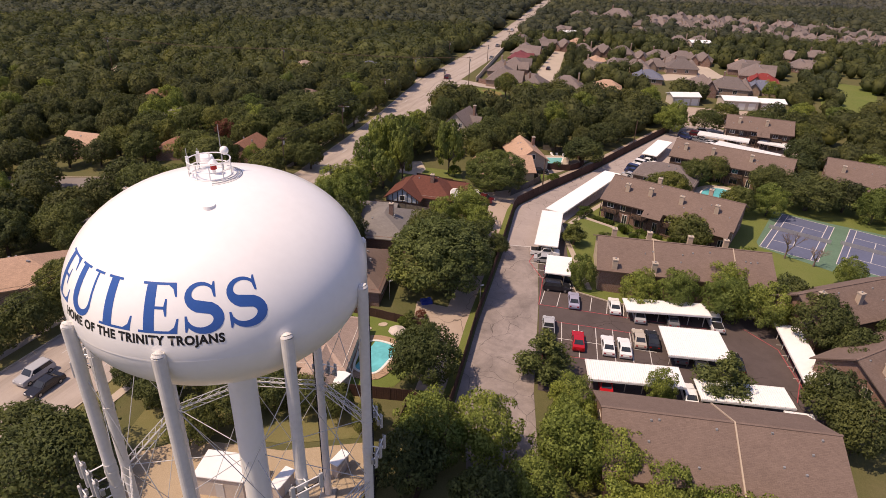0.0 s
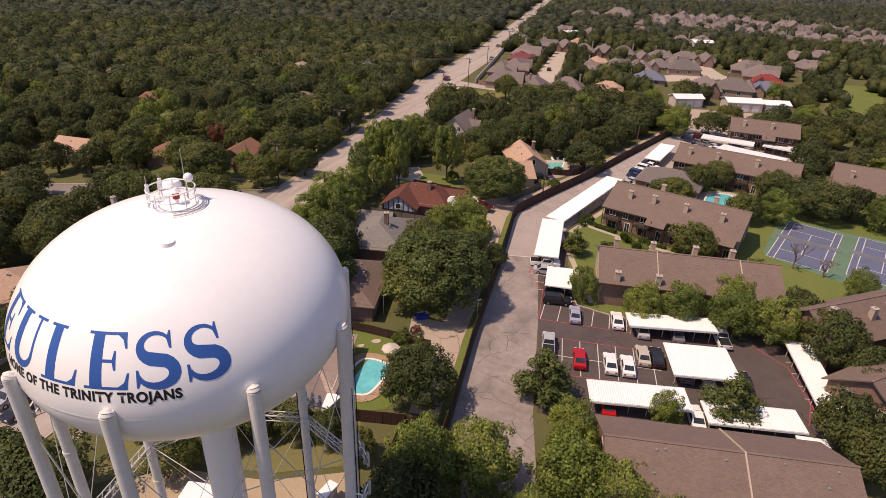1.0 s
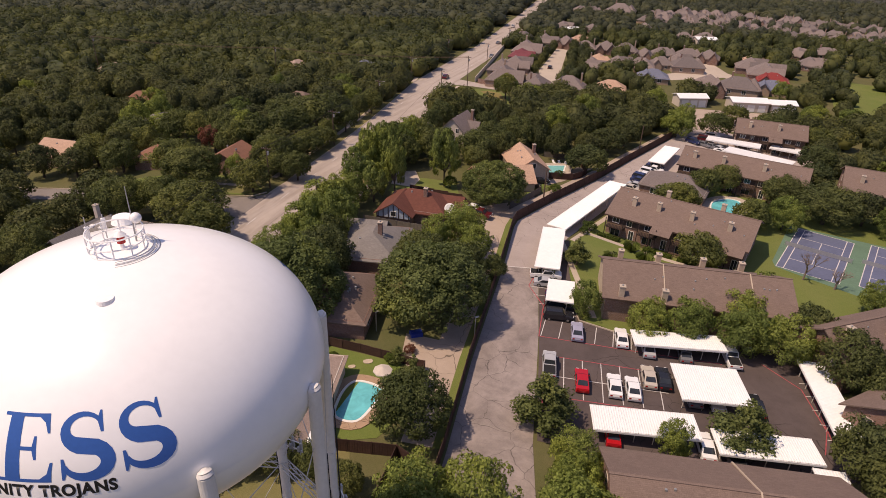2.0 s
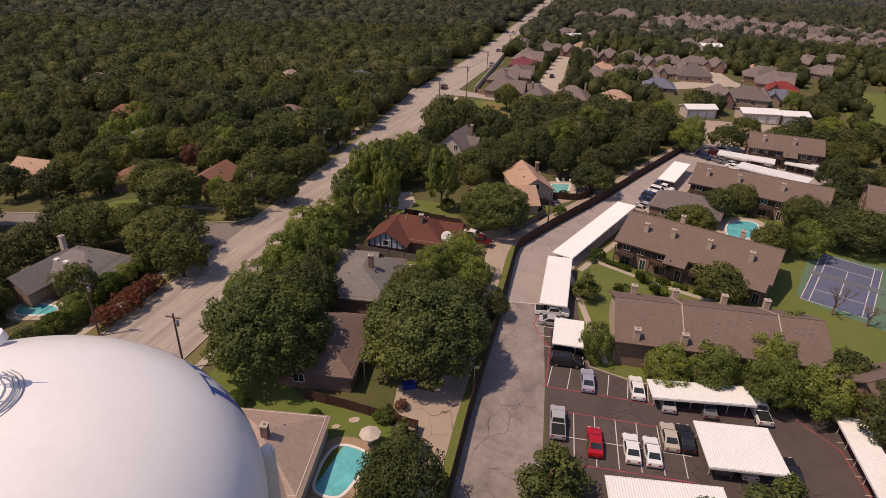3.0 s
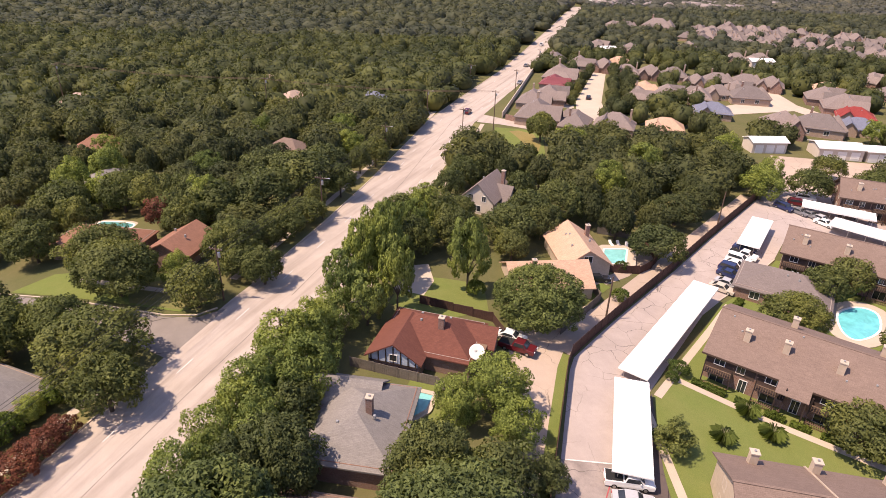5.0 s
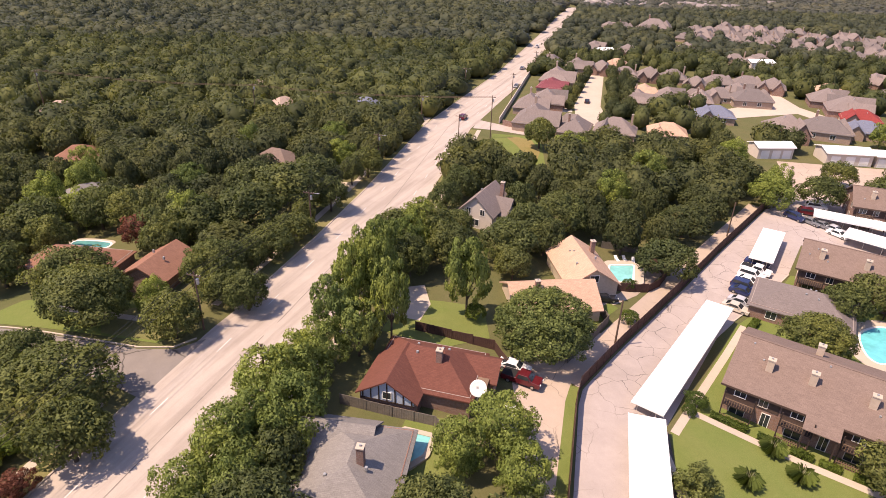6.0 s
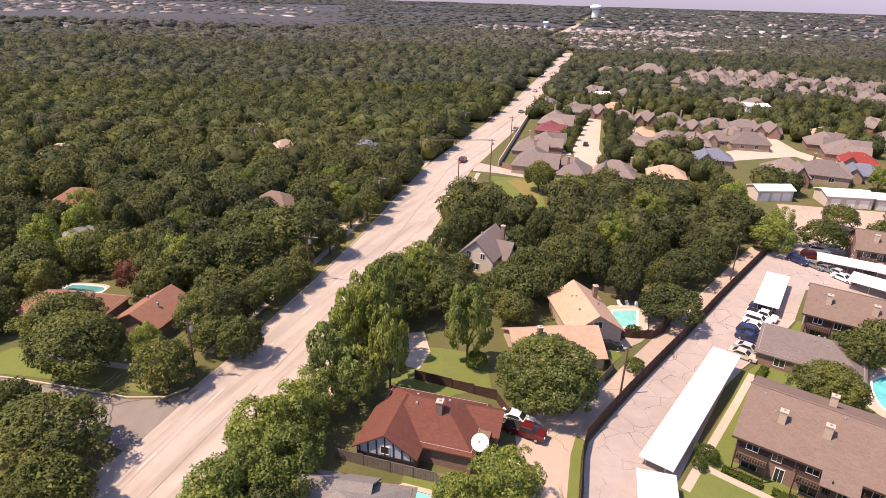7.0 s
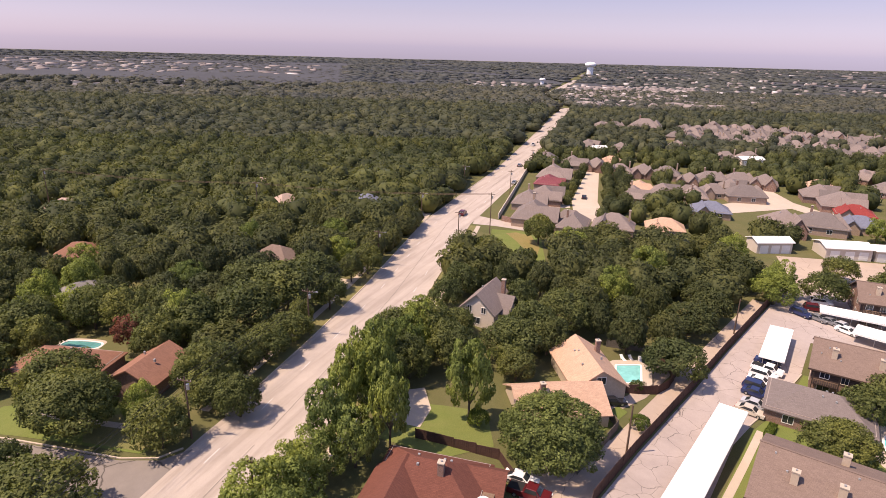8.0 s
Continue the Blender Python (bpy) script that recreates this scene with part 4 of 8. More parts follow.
# ---- buildings ----
def roof_gable(bm, x0, x1, y0, y1, eave, ridge, over=0.45, thick=0.2, along="x"):
    """A gable roof over a rectangle, its ridge along x or y."""
    if along == "y":
        x0, x1, y0, y1 = y0, y1, x0, x1
    mid = (y0 + y1) / 2
    zo = eave - over * (ridge - eave) / (mid - y0)
    prof = [(y0 - over, zo), (mid, ridge), (y1 + over, zo), (y1 + over, zo - thick), (mid, ridge - thick * 1.1), (y0 - over, zo - thick)]
    ends = []
    for x in (x0 - over, x1 + over):
        ends.append([bm.verts.new((x, y, z) if along == "x" else (y, x, z)) for y, z in prof])
    for i in range(6):
        j = (i + 1) % 6
        bm.faces.new((ends[0][i], ends[0][j], ends[1][j], ends[1][i]))
    for e in ends:
        bm.faces.new((e[0], e[1], e[4], e[5]))
        bm.faces.new((e[1], e[2], e[3], e[4]))
    bmesh.ops.recalc_face_normals(bm, faces=bm.faces)
    return bm


def roof_hip(bm, x0, x1, y0, y1, eave, ridge, over=0.45, thick=0.2):
    w, l = y1 - y0, x1 - x0
    k = over * (ridge - eave) / (min(w, l) / 2)
    z = eave - k
    a = [(x0 - over, y0 - over), (x1 + over, y0 - over), (x1 + over, y1 + over), (x0 - over, y1 + over)]
    lo = [bm.verts.new((x, y, z - thick)) for x, y in a]
    hi = [bm.verts.new((x, y, z)) for x, y in a]
    if l >= w:
        r0, r1 = bm.verts.new((x0 + w / 2, (y0 + y1) / 2, ridge)), bm.verts.new((x1 - w / 2 + 0.001, (y0 + y1) / 2, ridge))
        fs = [(hi[0], hi[1], r1, r0), (hi[1], hi[2], r1), (hi[2], hi[3], r0, r1), (hi[3], hi[0], r0)]
    else:
        r0, r1 = bm.verts.new(((x0 + x1) / 2, y0 + l / 2, ridge)), bm.verts.new(((x0 + x1) / 2, y1 - l / 2, ridge))
        fs = [(hi[0], hi[1], r0), (hi[1], hi[2], r1, r0), (hi[2], hi[3], r1), (hi[3], hi[0], r0, r1)]
    for f in fs:
        bm.faces.new(f)
    for i in range(4):
        j = (i + 1) % 4
        bm.faces.new((lo[i], lo[j], hi[j], hi[i]))
    bm.faces.new(lo[::-1])
    bmesh.ops.recalc_face_normals(bm, faces=bm.faces)
    return bm


def gable_wall(bm, x0, x1, y0, y1, base, eave, ridge, along="x"):
    if along == "y":
        x0, x1, y0, y1 = y0, y1, x0, x1
    prof = [(y0, base), (y1, base), (y1, eave), ((y0 + y1) / 2, ridge), (y0, eave)]
    a = [bm.verts.new((x0, y, z) if along == "x" else (y, x0, z)) for y, z in prof]
    b = [bm.verts.new((x1, y, z) if along == "x" else (y, x1, z)) for y, z in prof]
    bm.faces.new(a)
    bm.faces.new(b[::-1])
    for i in range(5):
        j = (i + 1) % 5
        bm.faces.new((a[i], b[i], b[j], a[j]))
    bmesh.ops.recalc_face_normals(bm, faces=bm.faces)
    return bm


PANES = {}


def window(parent, x, y, z, w, h, side="S", trim="white_paint", name="window"):
    """A framed pane on a wall that faces local S, N, W or E."""
    turn = {"S": 0, "E": math.pi / 2, "N": math.pi, "W": -math.pi / 2}[side]
    key = (round(w, 2), round(h, 2), trim, name)
    if key not in PANES:
        bm = bmesh.new()
        t = 0.09
        box(bm, -w / 2 - t, w / 2 + t, -0.07, 0.02, -t, 0)
        box(bm, -w / 2 - t, w / 2 + t, -0.07, 0.02, h, h + t)
        box(bm, -w / 2 - t, -w / 2, -0.07, 0.02, 0, h)
        box(bm, w / 2, w / 2 + t, -0.07, 0.02, 0, h)
        box(bm, -0.03, 0.03, -0.06, 0.02, 0, h)
        fr = finish(name, bm, M[trim])
        pn = finish("pane", one_box(-w / 2, w / 2, -0.03, 0.01, 0, h), M["glass"])
        PANES[key] = (fr.data, pn.data)
        bpy.data.objects.remove(fr)
        bpy.data.objects.remove(pn)
    f = new(name, PANES[key][0])
    f.parent = parent
    f.matrix_basis = Matrix.Translation((x, y, z)) @ Matrix.Rotation(turn, 4, "Z")
    p = new("pane", PANES[key][1])
    p.parent = f
    return f


def chimney(parent, x, y, z0, z1, w=0.75, d=0.75, m="brick_brown", cap="concrete"):
    c = part("chimney", one_box(x - w / 2, x + w / 2, y - d / 2, y + d / 2, z0, z1), M[m], parent)
    part("chimney_cap", one_box(x - w / 2 - 0.07, x + w / 2 + 0.07, y - d / 2 - 0.07, y + d / 2 + 0.07, z1 + 0.003, z1 + 0.14), M[cap], c)
    part("flue", one_tube((x, y, z1 + 0.14), (x, y, z1 + 0.35), 0.12, seg=10), M["galv"], c)
    return c


def house(x, y, turn, size, eave, ridge, roof_m, wall_m, style="hip", wings=(), chims=(), label="", name="house", group="", openings=(), vents=4):
    """A house at its plan centre. wings: (x0, x1, y0, y1, eave, ridge, way); openings: (side, along, z, w, h)."""
    l, w = size
    zs = [land(x + a, y + b) for a in (-6, 6) for b in (-5, 5)]
    z = sum(zs) / 4
    hs = thing(name, x, y, z, radians(turn), label, "house", group)
    x0, x1, y0, y1 = -l / 2, l / 2, -w / 2, w / 2
    if style == "hip":
        part("wall", one_box(x0, x1, y0, y1, -1.5, eave + 0.05), M[wall_m], hs)
        part("roof", roof_hip(bmesh.new(), x0, x1, y0, y1, eave, ridge), M[roof_m], hs)
    else:
        part("wall", gable_wall(bmesh.new(), x0, x1, y0, y1, -1.5, eave, ridge - 0.25, style), M[wall_m], hs)
        part("roof", roof_gable(bmesh.new(), x0, x1, y0, y1, eave, ridge, along=style), M[roof_m], hs)
    for a0, a1, b0, b1, e, r, way in wings:
        if way == "hip":
            part("wing_wall", one_box(a0, a1, b0, b1, -1.5, e), M[wall_m], hs)
            part("wing_roof", roof_hip(bmesh.new(), a0, a1, b0, b1, e, r), M[roof_m], hs)
        else:
            part("wing_wall", gable_wall(bmesh.new(), a0, a1, b0, b1, -1.5, e, r - 0.25, way), M[wall_m], hs)
            part("wing_roof", roof_gable(bmesh.new(), a0, a1, b0, b1, e, r, along=way), M[roof_m], hs)
    for cx, cy, z0, z1, m in chims:
        chimney(hs, cx, cy, z0, z1, m=m)
    for side, s, zz, ww, hh in openings:
        px, py = {"S": (s, y0), "N": (s, y1), "W": (x0, s), "E": (x1, s)}[side]
        if ww > 2.2 and zz < 0.2:
            door = part("garage_door", one_box(px - ww / 2, px + ww / 2, py - 0.05, py - 0.004, zz - 0.15, zz + hh), M["white_paint"], hs)
            for k in range(1, 4):
                part("door_rib", one_box(px - ww / 2, px + ww / 2, py - 0.075, py - 0.053, zz - 0.18 + hh * k / 4, zz - 0.12 + hh * k / 4), M["white_paint"], door)
            continue
        window(hs, px, py, zz, ww, hh, side, name="door" if zz < 0.2 and ww < 1.3 else "window")
    rng = random.Random(int(x * 13 + y * 7))
    for _ in range(vents):
        vx, vy = rng.uniform(x0 * 0.5, x1 * 0.5), rng.choice((-1, 1)) * w * rng.uniform(0.08, 0.2)
        vz = ridge - (ridge - eave) * abs(vy) / (w / 2)
        part("roof_vent", one_box(vx - 0.15, vx + 0.15, vy - 0.15, vy + 0.15, vz - 0.3, vz + 0.22, bevel=0.03), M["galv"], hs)
    return hs


def apartment(p0, p1, depth, eave, ridge, units, label, chims=(), seams=(), front=True, z=None, end_m=None):
    """A two-storey apartment block; p0 to p1 is the line of its front eave, and it stands behind that line."""
    d = Vector((p1[0] - p0[0], p1[1] - p0[1]))
    ln = d.length
    turn = math.atan2(d.y, d.x)
    back = Vector((-math.sin(turn), math.cos(turn)))
    mid = Vector(p0) + d / 2 + back * depth / 2
    if z is None:
        z = sum(land(p0[0] + d.x * k + back.x * q, p0[1] + d.y * k + back.y * q) for k in (0.1, 0.5, 0.9) for q in (1, depth * 0.6)) / 6
    ap = thing("apartment_building", p0[0], p0[1], z, turn, label, "apartment building", "apartment blocks")
    o = 0.6
    part("wall", gable_wall(bmesh.new(), o, ln - o, o, depth - o, -2, eave, ridge - 0.45), M["brick_brown"], ap)
    part("roof", roof_gable(bmesh.new(), o, ln - o, o, depth - o, eave, ridge, over=0.6), M["shingle_brown"], ap)
    part("fascia", one_box(-0.05, ln + 0.05, -0.06, -0.005, eave - 0.48, eave - 0.2), M["siding_brown"], ap)
    part("ridge_cap", one_box(-0.1, ln + 0.1, depth / 2 - 0.15, depth / 2 + 0.15, ridge - 0.06, ridge + 0.035), M["shingle_brown"], ap)
    slope = (ridge - eave) / (depth / 2 - o)
    for cx, cy in chims:
        zr = eave + (cy - o) * slope if cy < depth / 2 else eave + (depth - o - cy) * slope
        chimney(ap, cx, cy, zr - 0.6, zr + 1.55, 0.85, 0.8, "siding_tan", "concrete")
    # parapet strips that part the roof between the sections, and a clad gable end
    for sx in seams:
        for ya, za, yb, zb in ((-0.1, eave - 0.3, depth / 2, ridge), (depth / 2, ridge, depth + 0.1, eave - 0.3)):
            bm = bmesh.new()
            quad(bm, (sx - 0.08, ya, za + 0.12), (sx + 0.08, ya, za + 0.12), (sx + 0.08, yb, zb + 0.12), (sx - 0.08, yb, zb + 0.12))
            for s in (-0.08, 0.08):
                quad(bm, (sx + s, ya, za - 0.1), (sx + s, ya, za + 0.12), (sx + s, yb, zb + 0.12), (sx + s, yb, zb - 0.1))
            part("parapet_strip", bm, M["siding_tan"], ap)
    if end_m:
        part("gable_cladding", gable_wall(bmesh.new(), o - 0.06, o - 0.004, o + 0.1, depth - o - 0.1, 0.2, eave, ridge - 0.5), M[end_m], ap, "pale tan boarded gable end")
    rng = random.Random(int(p0[0] * 10))
    for _ in range(units * 2):
        vx, vy = rng.uniform(1, ln - 1), rng.uniform(1.5, depth / 2 - 0.6)
        zr = eave + (vy - o) * slope
        part("roof_vent", one_box(vx - 0.12, vx + 0.12, vy - 0.12, vy + 0.12, zr - 0.2, zr + 0.18, bevel=0.03), M["galv"], ap)
    if front:
        uw = (ln - 2 * o) / units
        for i in range(units):
            ux = o + uw * (i + 0.5)
            part("upper_siding", one_box(ux - uw / 2 + 0.1, ux + uw / 2 - 0.1, o - 0.06, o - 0.005, 2.7, eave - 0.1), M["siding_brown"], ap)
            window(ap, ux - uw * 0.22, o - 0.06, 3.3, 1.3, 1.3, "S")
            window(ap, ux + uw * 0.2, o - 0.06, 3.1, 1.0, 1.6, "S", "stucco")
            window(ap, ux - uw * 0.2, o, 0.15, 1.8, 2.0, "S", "stucco", "patio_door")
            window(ap, ux + uw * 0.3, o, 0.1, 0.95, 2.05, "S", "white_paint", "door")
            # patio with a timber fence, and a balcony rail over it
            fx0, fx1 = ux - uw * 0.46, ux + uw * 0.08
            pf = part("patio_fence", one_box(fx0, fx1, -1.25, -1.19, 0.75, 0.85), M["timber"], ap)
            for k in range(14):
                sx = fx0 + (fx1 - fx0) * (k + 0.5) / 14
                part("picket", one_box(sx - 0.07, sx + 0.07, -1.18, -1.15, -0.3, 1.05), M["timber"], pf)
            part("balcony_slab", one_box(fx0, fx1, -1.2, o - 0.01, 2.55, 2.7), M["timber_dark"], ap)
            rail = part("balcony_rail", one_box(fx0, fx1, -1.2, -1.12, 3.5, 3.6), M["timber"], ap)
            for k in range(12):
                sx = fx0 + (fx1 - fx0) * (k + 0.5) / 12
                part("baluster", one_box(sx - 0.03, sx + 0.03, -1.19, -1.14, 2.7, 3.5), M["timber"], rail)
            for sx in (fx0, fx1):
                part("post", one_box(sx - 0.07, sx + 0.07, -1.24, -1.1, -0.3, eave - 0.3), M["timber_dark"], ap)
            if i % 2 == 1:
                bm = bmesh.new()
                za, zb = eave - 0.25, eave - 0.25 - 2.0 * slope
                quad(bm, (ux - uw * 0.1, 0.1, za + 0.12), (ux + uw * 0.5, 0.1, za + 0.12), (ux + uw * 0.5, -1.9, zb + 0.12), (ux - uw * 0.1, -1.9, zb + 0.12))
                quad(bm, (ux - uw * 0.1, 0.1, za), (ux - uw * 0.1, -1.9, zb), (ux + uw * 0.5, -1.9, zb), (ux + uw * 0.5, 0.1, za))
                quad(bm, (ux - uw * 0.1, -1.9, zb), (ux - uw * 0.1, -1.9, zb + 0.12), (ux + uw * 0.5, -1.9, zb + 0.12), (ux + uw * 0.5, -1.9, zb))
                part("porch_roof", bm, M["shingle_brown"], ap)
                for sx in (ux - uw * 0.06, ux + uw * 0.46):
                    part("porch_post", one_box(sx - 0.09, sx + 0.09, -1.8, -1.6, -0.3, zb), M["timber_dark"], ap)
    for side, xx in (("W", o), ("E", ln - o)):
        for zz in (0.9, 3.4):
            for yy in (depth * 0.3, depth * 0.7):
                window(ap, xx, yy, zz, 1.1, 1.2, side, "stucco")
    return ap


apartment((36.8, 123.0), (59.7, 106.9), 16.4, 5.0, 8.2, 4, "long two-storey brown brick apartment block with shingle roof",
          chims=((4.6, 4.2), (9.6, 4.4), (16.2, 4.2), (23.4, 4.0), (9.5, 11.0), (20.5, 11.0)))
apartment((28.0, 89.2), (56.8, 83.7), 14.4, 4.6, 7.6, 5, "long brown shingled apartment block half hidden by trees",
          chims=((3.6, 12.9), (10.0, 13.2), (17.3, 13.2), (23.6, 13.3), (2.9, 0.9), (9.4, 1.0)), seams=(9.6, 23.0), front=False, z=0.1, end_m="siding_tan")
apartment((17.8, 44.2), (42.7, 40.3), 14.0, 4.9, 8.1, 5, "large brown shingled apartment roof beside the carports", chims=(), seams=(14.2,), front=False)
apartment((64.0, 156.8), (89.4, 140.6), 14.0, 5.0, 8.0, 4, "brown two-storey apartment block behind trees", chims=((3.5, 3.5), (10.5, 3.5), (20, 3.5)))
apartment((93.4, 188.4), (112, 180.8), 12.0, 5.0, 8.0, 3, "far brown apartment block beside white carports", chims=((4, 3), (12, 3)))
apartment((100.4, 144.6), (124, 131), 18.0, 5.0, 8.2, 4, "brown apartment block with a high gable near the tennis court", chims=((4, 4),))
apartment((57.5, 72.4), (79, 79.4), 11.0, 4.8, 8.0, 4, "brown apartment roof behind tall trees", chims=((3.0, 4.0), (10, 3.0)), front=False)
apartment((57.0, 56.5), (75, 65), 11.0, 4.8, 8.0, 3, "brown apartment roof under tree crowns", chims=((3.0, 3.0),), front=False)
house(61.0, 147.6, -32, (15, 10.5), 2.8, 5.4, "shingle_dusk", "brick_brown", "hip", label="low brown clubhouse with a hipped roof", name="clubhouse",
      openings=(("S", -4, 0.8, 1.5, 1.3), ("S", 3, 0.1, 1.0, 2.0)))

# red-roofed house with timber framing on its gable
RED = house(-1.6, 123.0, -15, (13.0, 9.4), 2.8, 5.6, "shingle_red", "brick_brown", "hip",
            wings=((-6.9, 0.3, -7.0, 0.5, 2.8, 5.1, "y"), (3.6, 8.6, -0.4, 4.4, 2.7, 4.3, "x")), chims=((1.6, -1.2, 4.0, 6.4, "brick_brown"),),
            label="brick house with a rust-red shingle roof and half-timbered gable", openings=(("N", -3, 0.9, 1.4, 1.2),))
part("patio_roof", one_box(3.4, 8.0, -3.0, -0.3, 2.62, 2.76, bevel=0.02), M["timber"], RED, "flat weathered board patio roof")
for xx in (3.6, 7.8):
    part("patio_post", one_box(xx - 0.06, xx + 0.06, -2.95, -2.83, -0.8, 2.62), M["timber_dark"], RED)
part("plaster_gable", gable_wall(bmesh.new(), -6.7, 0.1, -7.08, -7.02, 1.8, 2.75, 4.75, "y"), M["plaster_blue"], RED, "pale blue plaster panel")
for k in range(7):
    xx = -6.45 + 6.3 * k / 6
    part("timber", one_box(xx - 0.08, xx + 0.08, -7.16, -7.085, 1.8, 2.75 + (1 - abs(xx + 3.3) / 3.4) * 1.75), M["timber_dark"], RED)
part("timber", one_box(-6.7, 0.1, -7.16, -7.085, 1.7, 1.86), M["timber_dark"], RED)
window(RED, -3.3, -7.09, 2.2, 1.0, 1.0, "S")
dish = thing("satellite_dish", 4.4, 117.4, land(4.4, 117.4) + 2.9, 0, "large white satellite dish on a roof", "satellite dish")
bm = bmesh.new()
rings = [[bm.verts.new((r * math.cos(2 * math.pi * k / 24), r * math.sin(2 * math.pi * k / 24), r * r * 0.22)) for k in range(24)] for r in (0.05, 0.4, 0.75, 1.05)]
for a, b in zip(rings, rings[1:]):
    for k in range(24):
        bm.faces.new((a[k], a[(k + 1) % 24], b[(k + 1) % 24], b[k]))
bmesh.ops.transform(bm, matrix=Matrix.Translation((0, -0.2, 1.6)) @ Matrix.Rotation(radians(48), 4, "X"), verts=bm.verts)
bmesh.ops.solidify(bm, geom=bm.faces[:], thickness=0.04)
part("reflector", bm, M["white_paint"], dish, smooth=True)
part("mast", one_tube((0, 0, -0.6), (0, -0.1, 1.6), 0.07), M["galv"], dish)
part("feed_arm", one_tube((0, -0.3, 1.7), (0, -1.1, 2.5), 0.035), M["galv"], dish)

house(-9.2, 105.6, -8, (10.5, 13.5), 2.9, 5.4, "shingle_grey", "brick_brown", "hip", wings=((-6.6, 1.0, 1.5, 7.6, 2.8, 5.0, "x"),), chims=((1.2, -0.6, 4.0, 7.0, "brick_brown"),),
      label="grey shingled house with a red brick chimney")
house(-12.6, 88.6, -7.5, (10.0, 13.8), 2.9, 5.6, "shingle_brown", "brick_brown", "hip", label="brown shingled house shaded by a tall tree",
      openings=(("S", -2, 0.9, 1.4, 1.2), ("E", -4, 0.9, 1.4, 1.2)))
house(-16.4, 68.4, -6, (11.0, 11.5), 2.9, 5.6, "shingle_pale", "stucco", "hip", wings=((0.5, 4.6, -9.5, 0, 2.8, 4.3, "y"),), chims=((0.6, -0.4, 4.4, 6.8, "brick_brown"),),
      label="house with a pale tan shingle roof beside a pool")
house(24.4, 154.2, 8, (8.6, 12.5), 3.2, 6.0, "shingle_tan", "siding_tan", "y", wings=((-15, -1.2, -13.0, -3.4, 2.6, 5.2, "x"),), chims=((-10.8, -9.4, 3.6, 6.0, "brick_brown"), (2.8, 3.0, 4.0, 6.4, "brick_brown")),
      label="tan house with an orange shingle roof and a double garage", openings=(("S", 0, 3.4, 1.5, 1.2), ("E", 0, 0.9, 1.6, 1.3)))
STEEP = house(8.3, 177.0, -25, (7.4, 10.2), 3.8, 7.3, "shingle_dusk", "stucco", "y", wings=((0, 5.4, -1.6, 4.0, 3.0, 5.6, "x"),), chims=((2.8, 2.4, 5, 8.2, "brick_brown"),),
      label="steep-roofed half-timbered house among trees", name="house", openings=(("S", -1.5, 3.3, 0.9, 1.2), ("S", 1.5, 3.3, 0.9, 1.2), ("S", 0, 0.9, 1.6, 1.3)))
part("plaster_gable", gable_wall(bmesh.new(), -3.2, 3.2, -4.98, -4.92, 2.2, 3.95, 6.6, "y"), M["plaster_blue"], STEEP, "pale blue plaster panel")
for k in range(8):
    xx = -3.0 + 6.0 * k / 7
    part("timber", one_box(xx - 0.1, xx + 0.1, -5.07, -4.985, 2.2, 3.9 + (1 - abs(xx) / 3.2) * 2.4), M["timber_dark"], STEEP)
for zz in (2.15, 3.9):
    part("timber", one_box(-3.2, 3.2, -5.085, -4.985, zz, zz + 0.2), M["timber_dark"], STEEP)
GREY = house(-56.2, 107.6, -20, (13, 10.5), 2.9, 5.6, "shingle_grey", "brick_tan", "hip", wings=((-6.4, -1.0, -9.4, 0.5, 2.7, 4.9, "y"),), chims=((-4.6, 1.0, 4, 6.8, "stucco"),),
      label="grey shingled house behind the street trees", openings=(("S", -2, 0.9, 1.4, 1.2),))
for xx in (-2.6, -0.6):
    part("skylight", one_box(xx - 0.45, xx + 0.45, -2.6, -1.9, 4.1, 4.62, bevel=0.03), M["white_paint"], GREY, "white domed skylight")
house(-46.8, 146.6, -12, (7.8, 9.5), 2.9, 5.0, "shingle_rust", "brick_brown", "y", label="brown-roofed house beside the side street")
house(-62.5, 150.0, -8, (15, 8.5), 2.8, 4.8, "shingle_rust", "brick_brown", "hip", label="low brown-roofed house under trees")
house(-68.0, 85.5, 25, (15, 11), 2.9, 5.6, "shingle_tan", "brick_tan", "hip", label="house with a tan roof in the woods")
house(-92.0, 158.0, -15, (13, 10), 2.9, 5.6, "shingle_tan", "brick_tan", "x", label="house with an orange tan roof in the woods")

# roofs that peep out of the large wood
for x, y, t, m in ((-72.2, 291.6, 20, "shingle_pale"), (-27.7, 265.9, -30, "shingle_blue"), (-55.8, 263.9, 60, "shingle_pale"), (-96.7, 212.1, 15, "shingle_rust"), (-42.0, 203.1, -20, "shingle_brown"), (-77.8, 181.6, 40, "shingle_grey"), (-128.7, 259.2, 0, "shingle_pale")):
    house(x, y, t, (11, 8.5), 2.9, 5.4, m, "brick_tan", "hip", label="low house almost hidden in the oak wood", group="houses in the wood", vents=1)
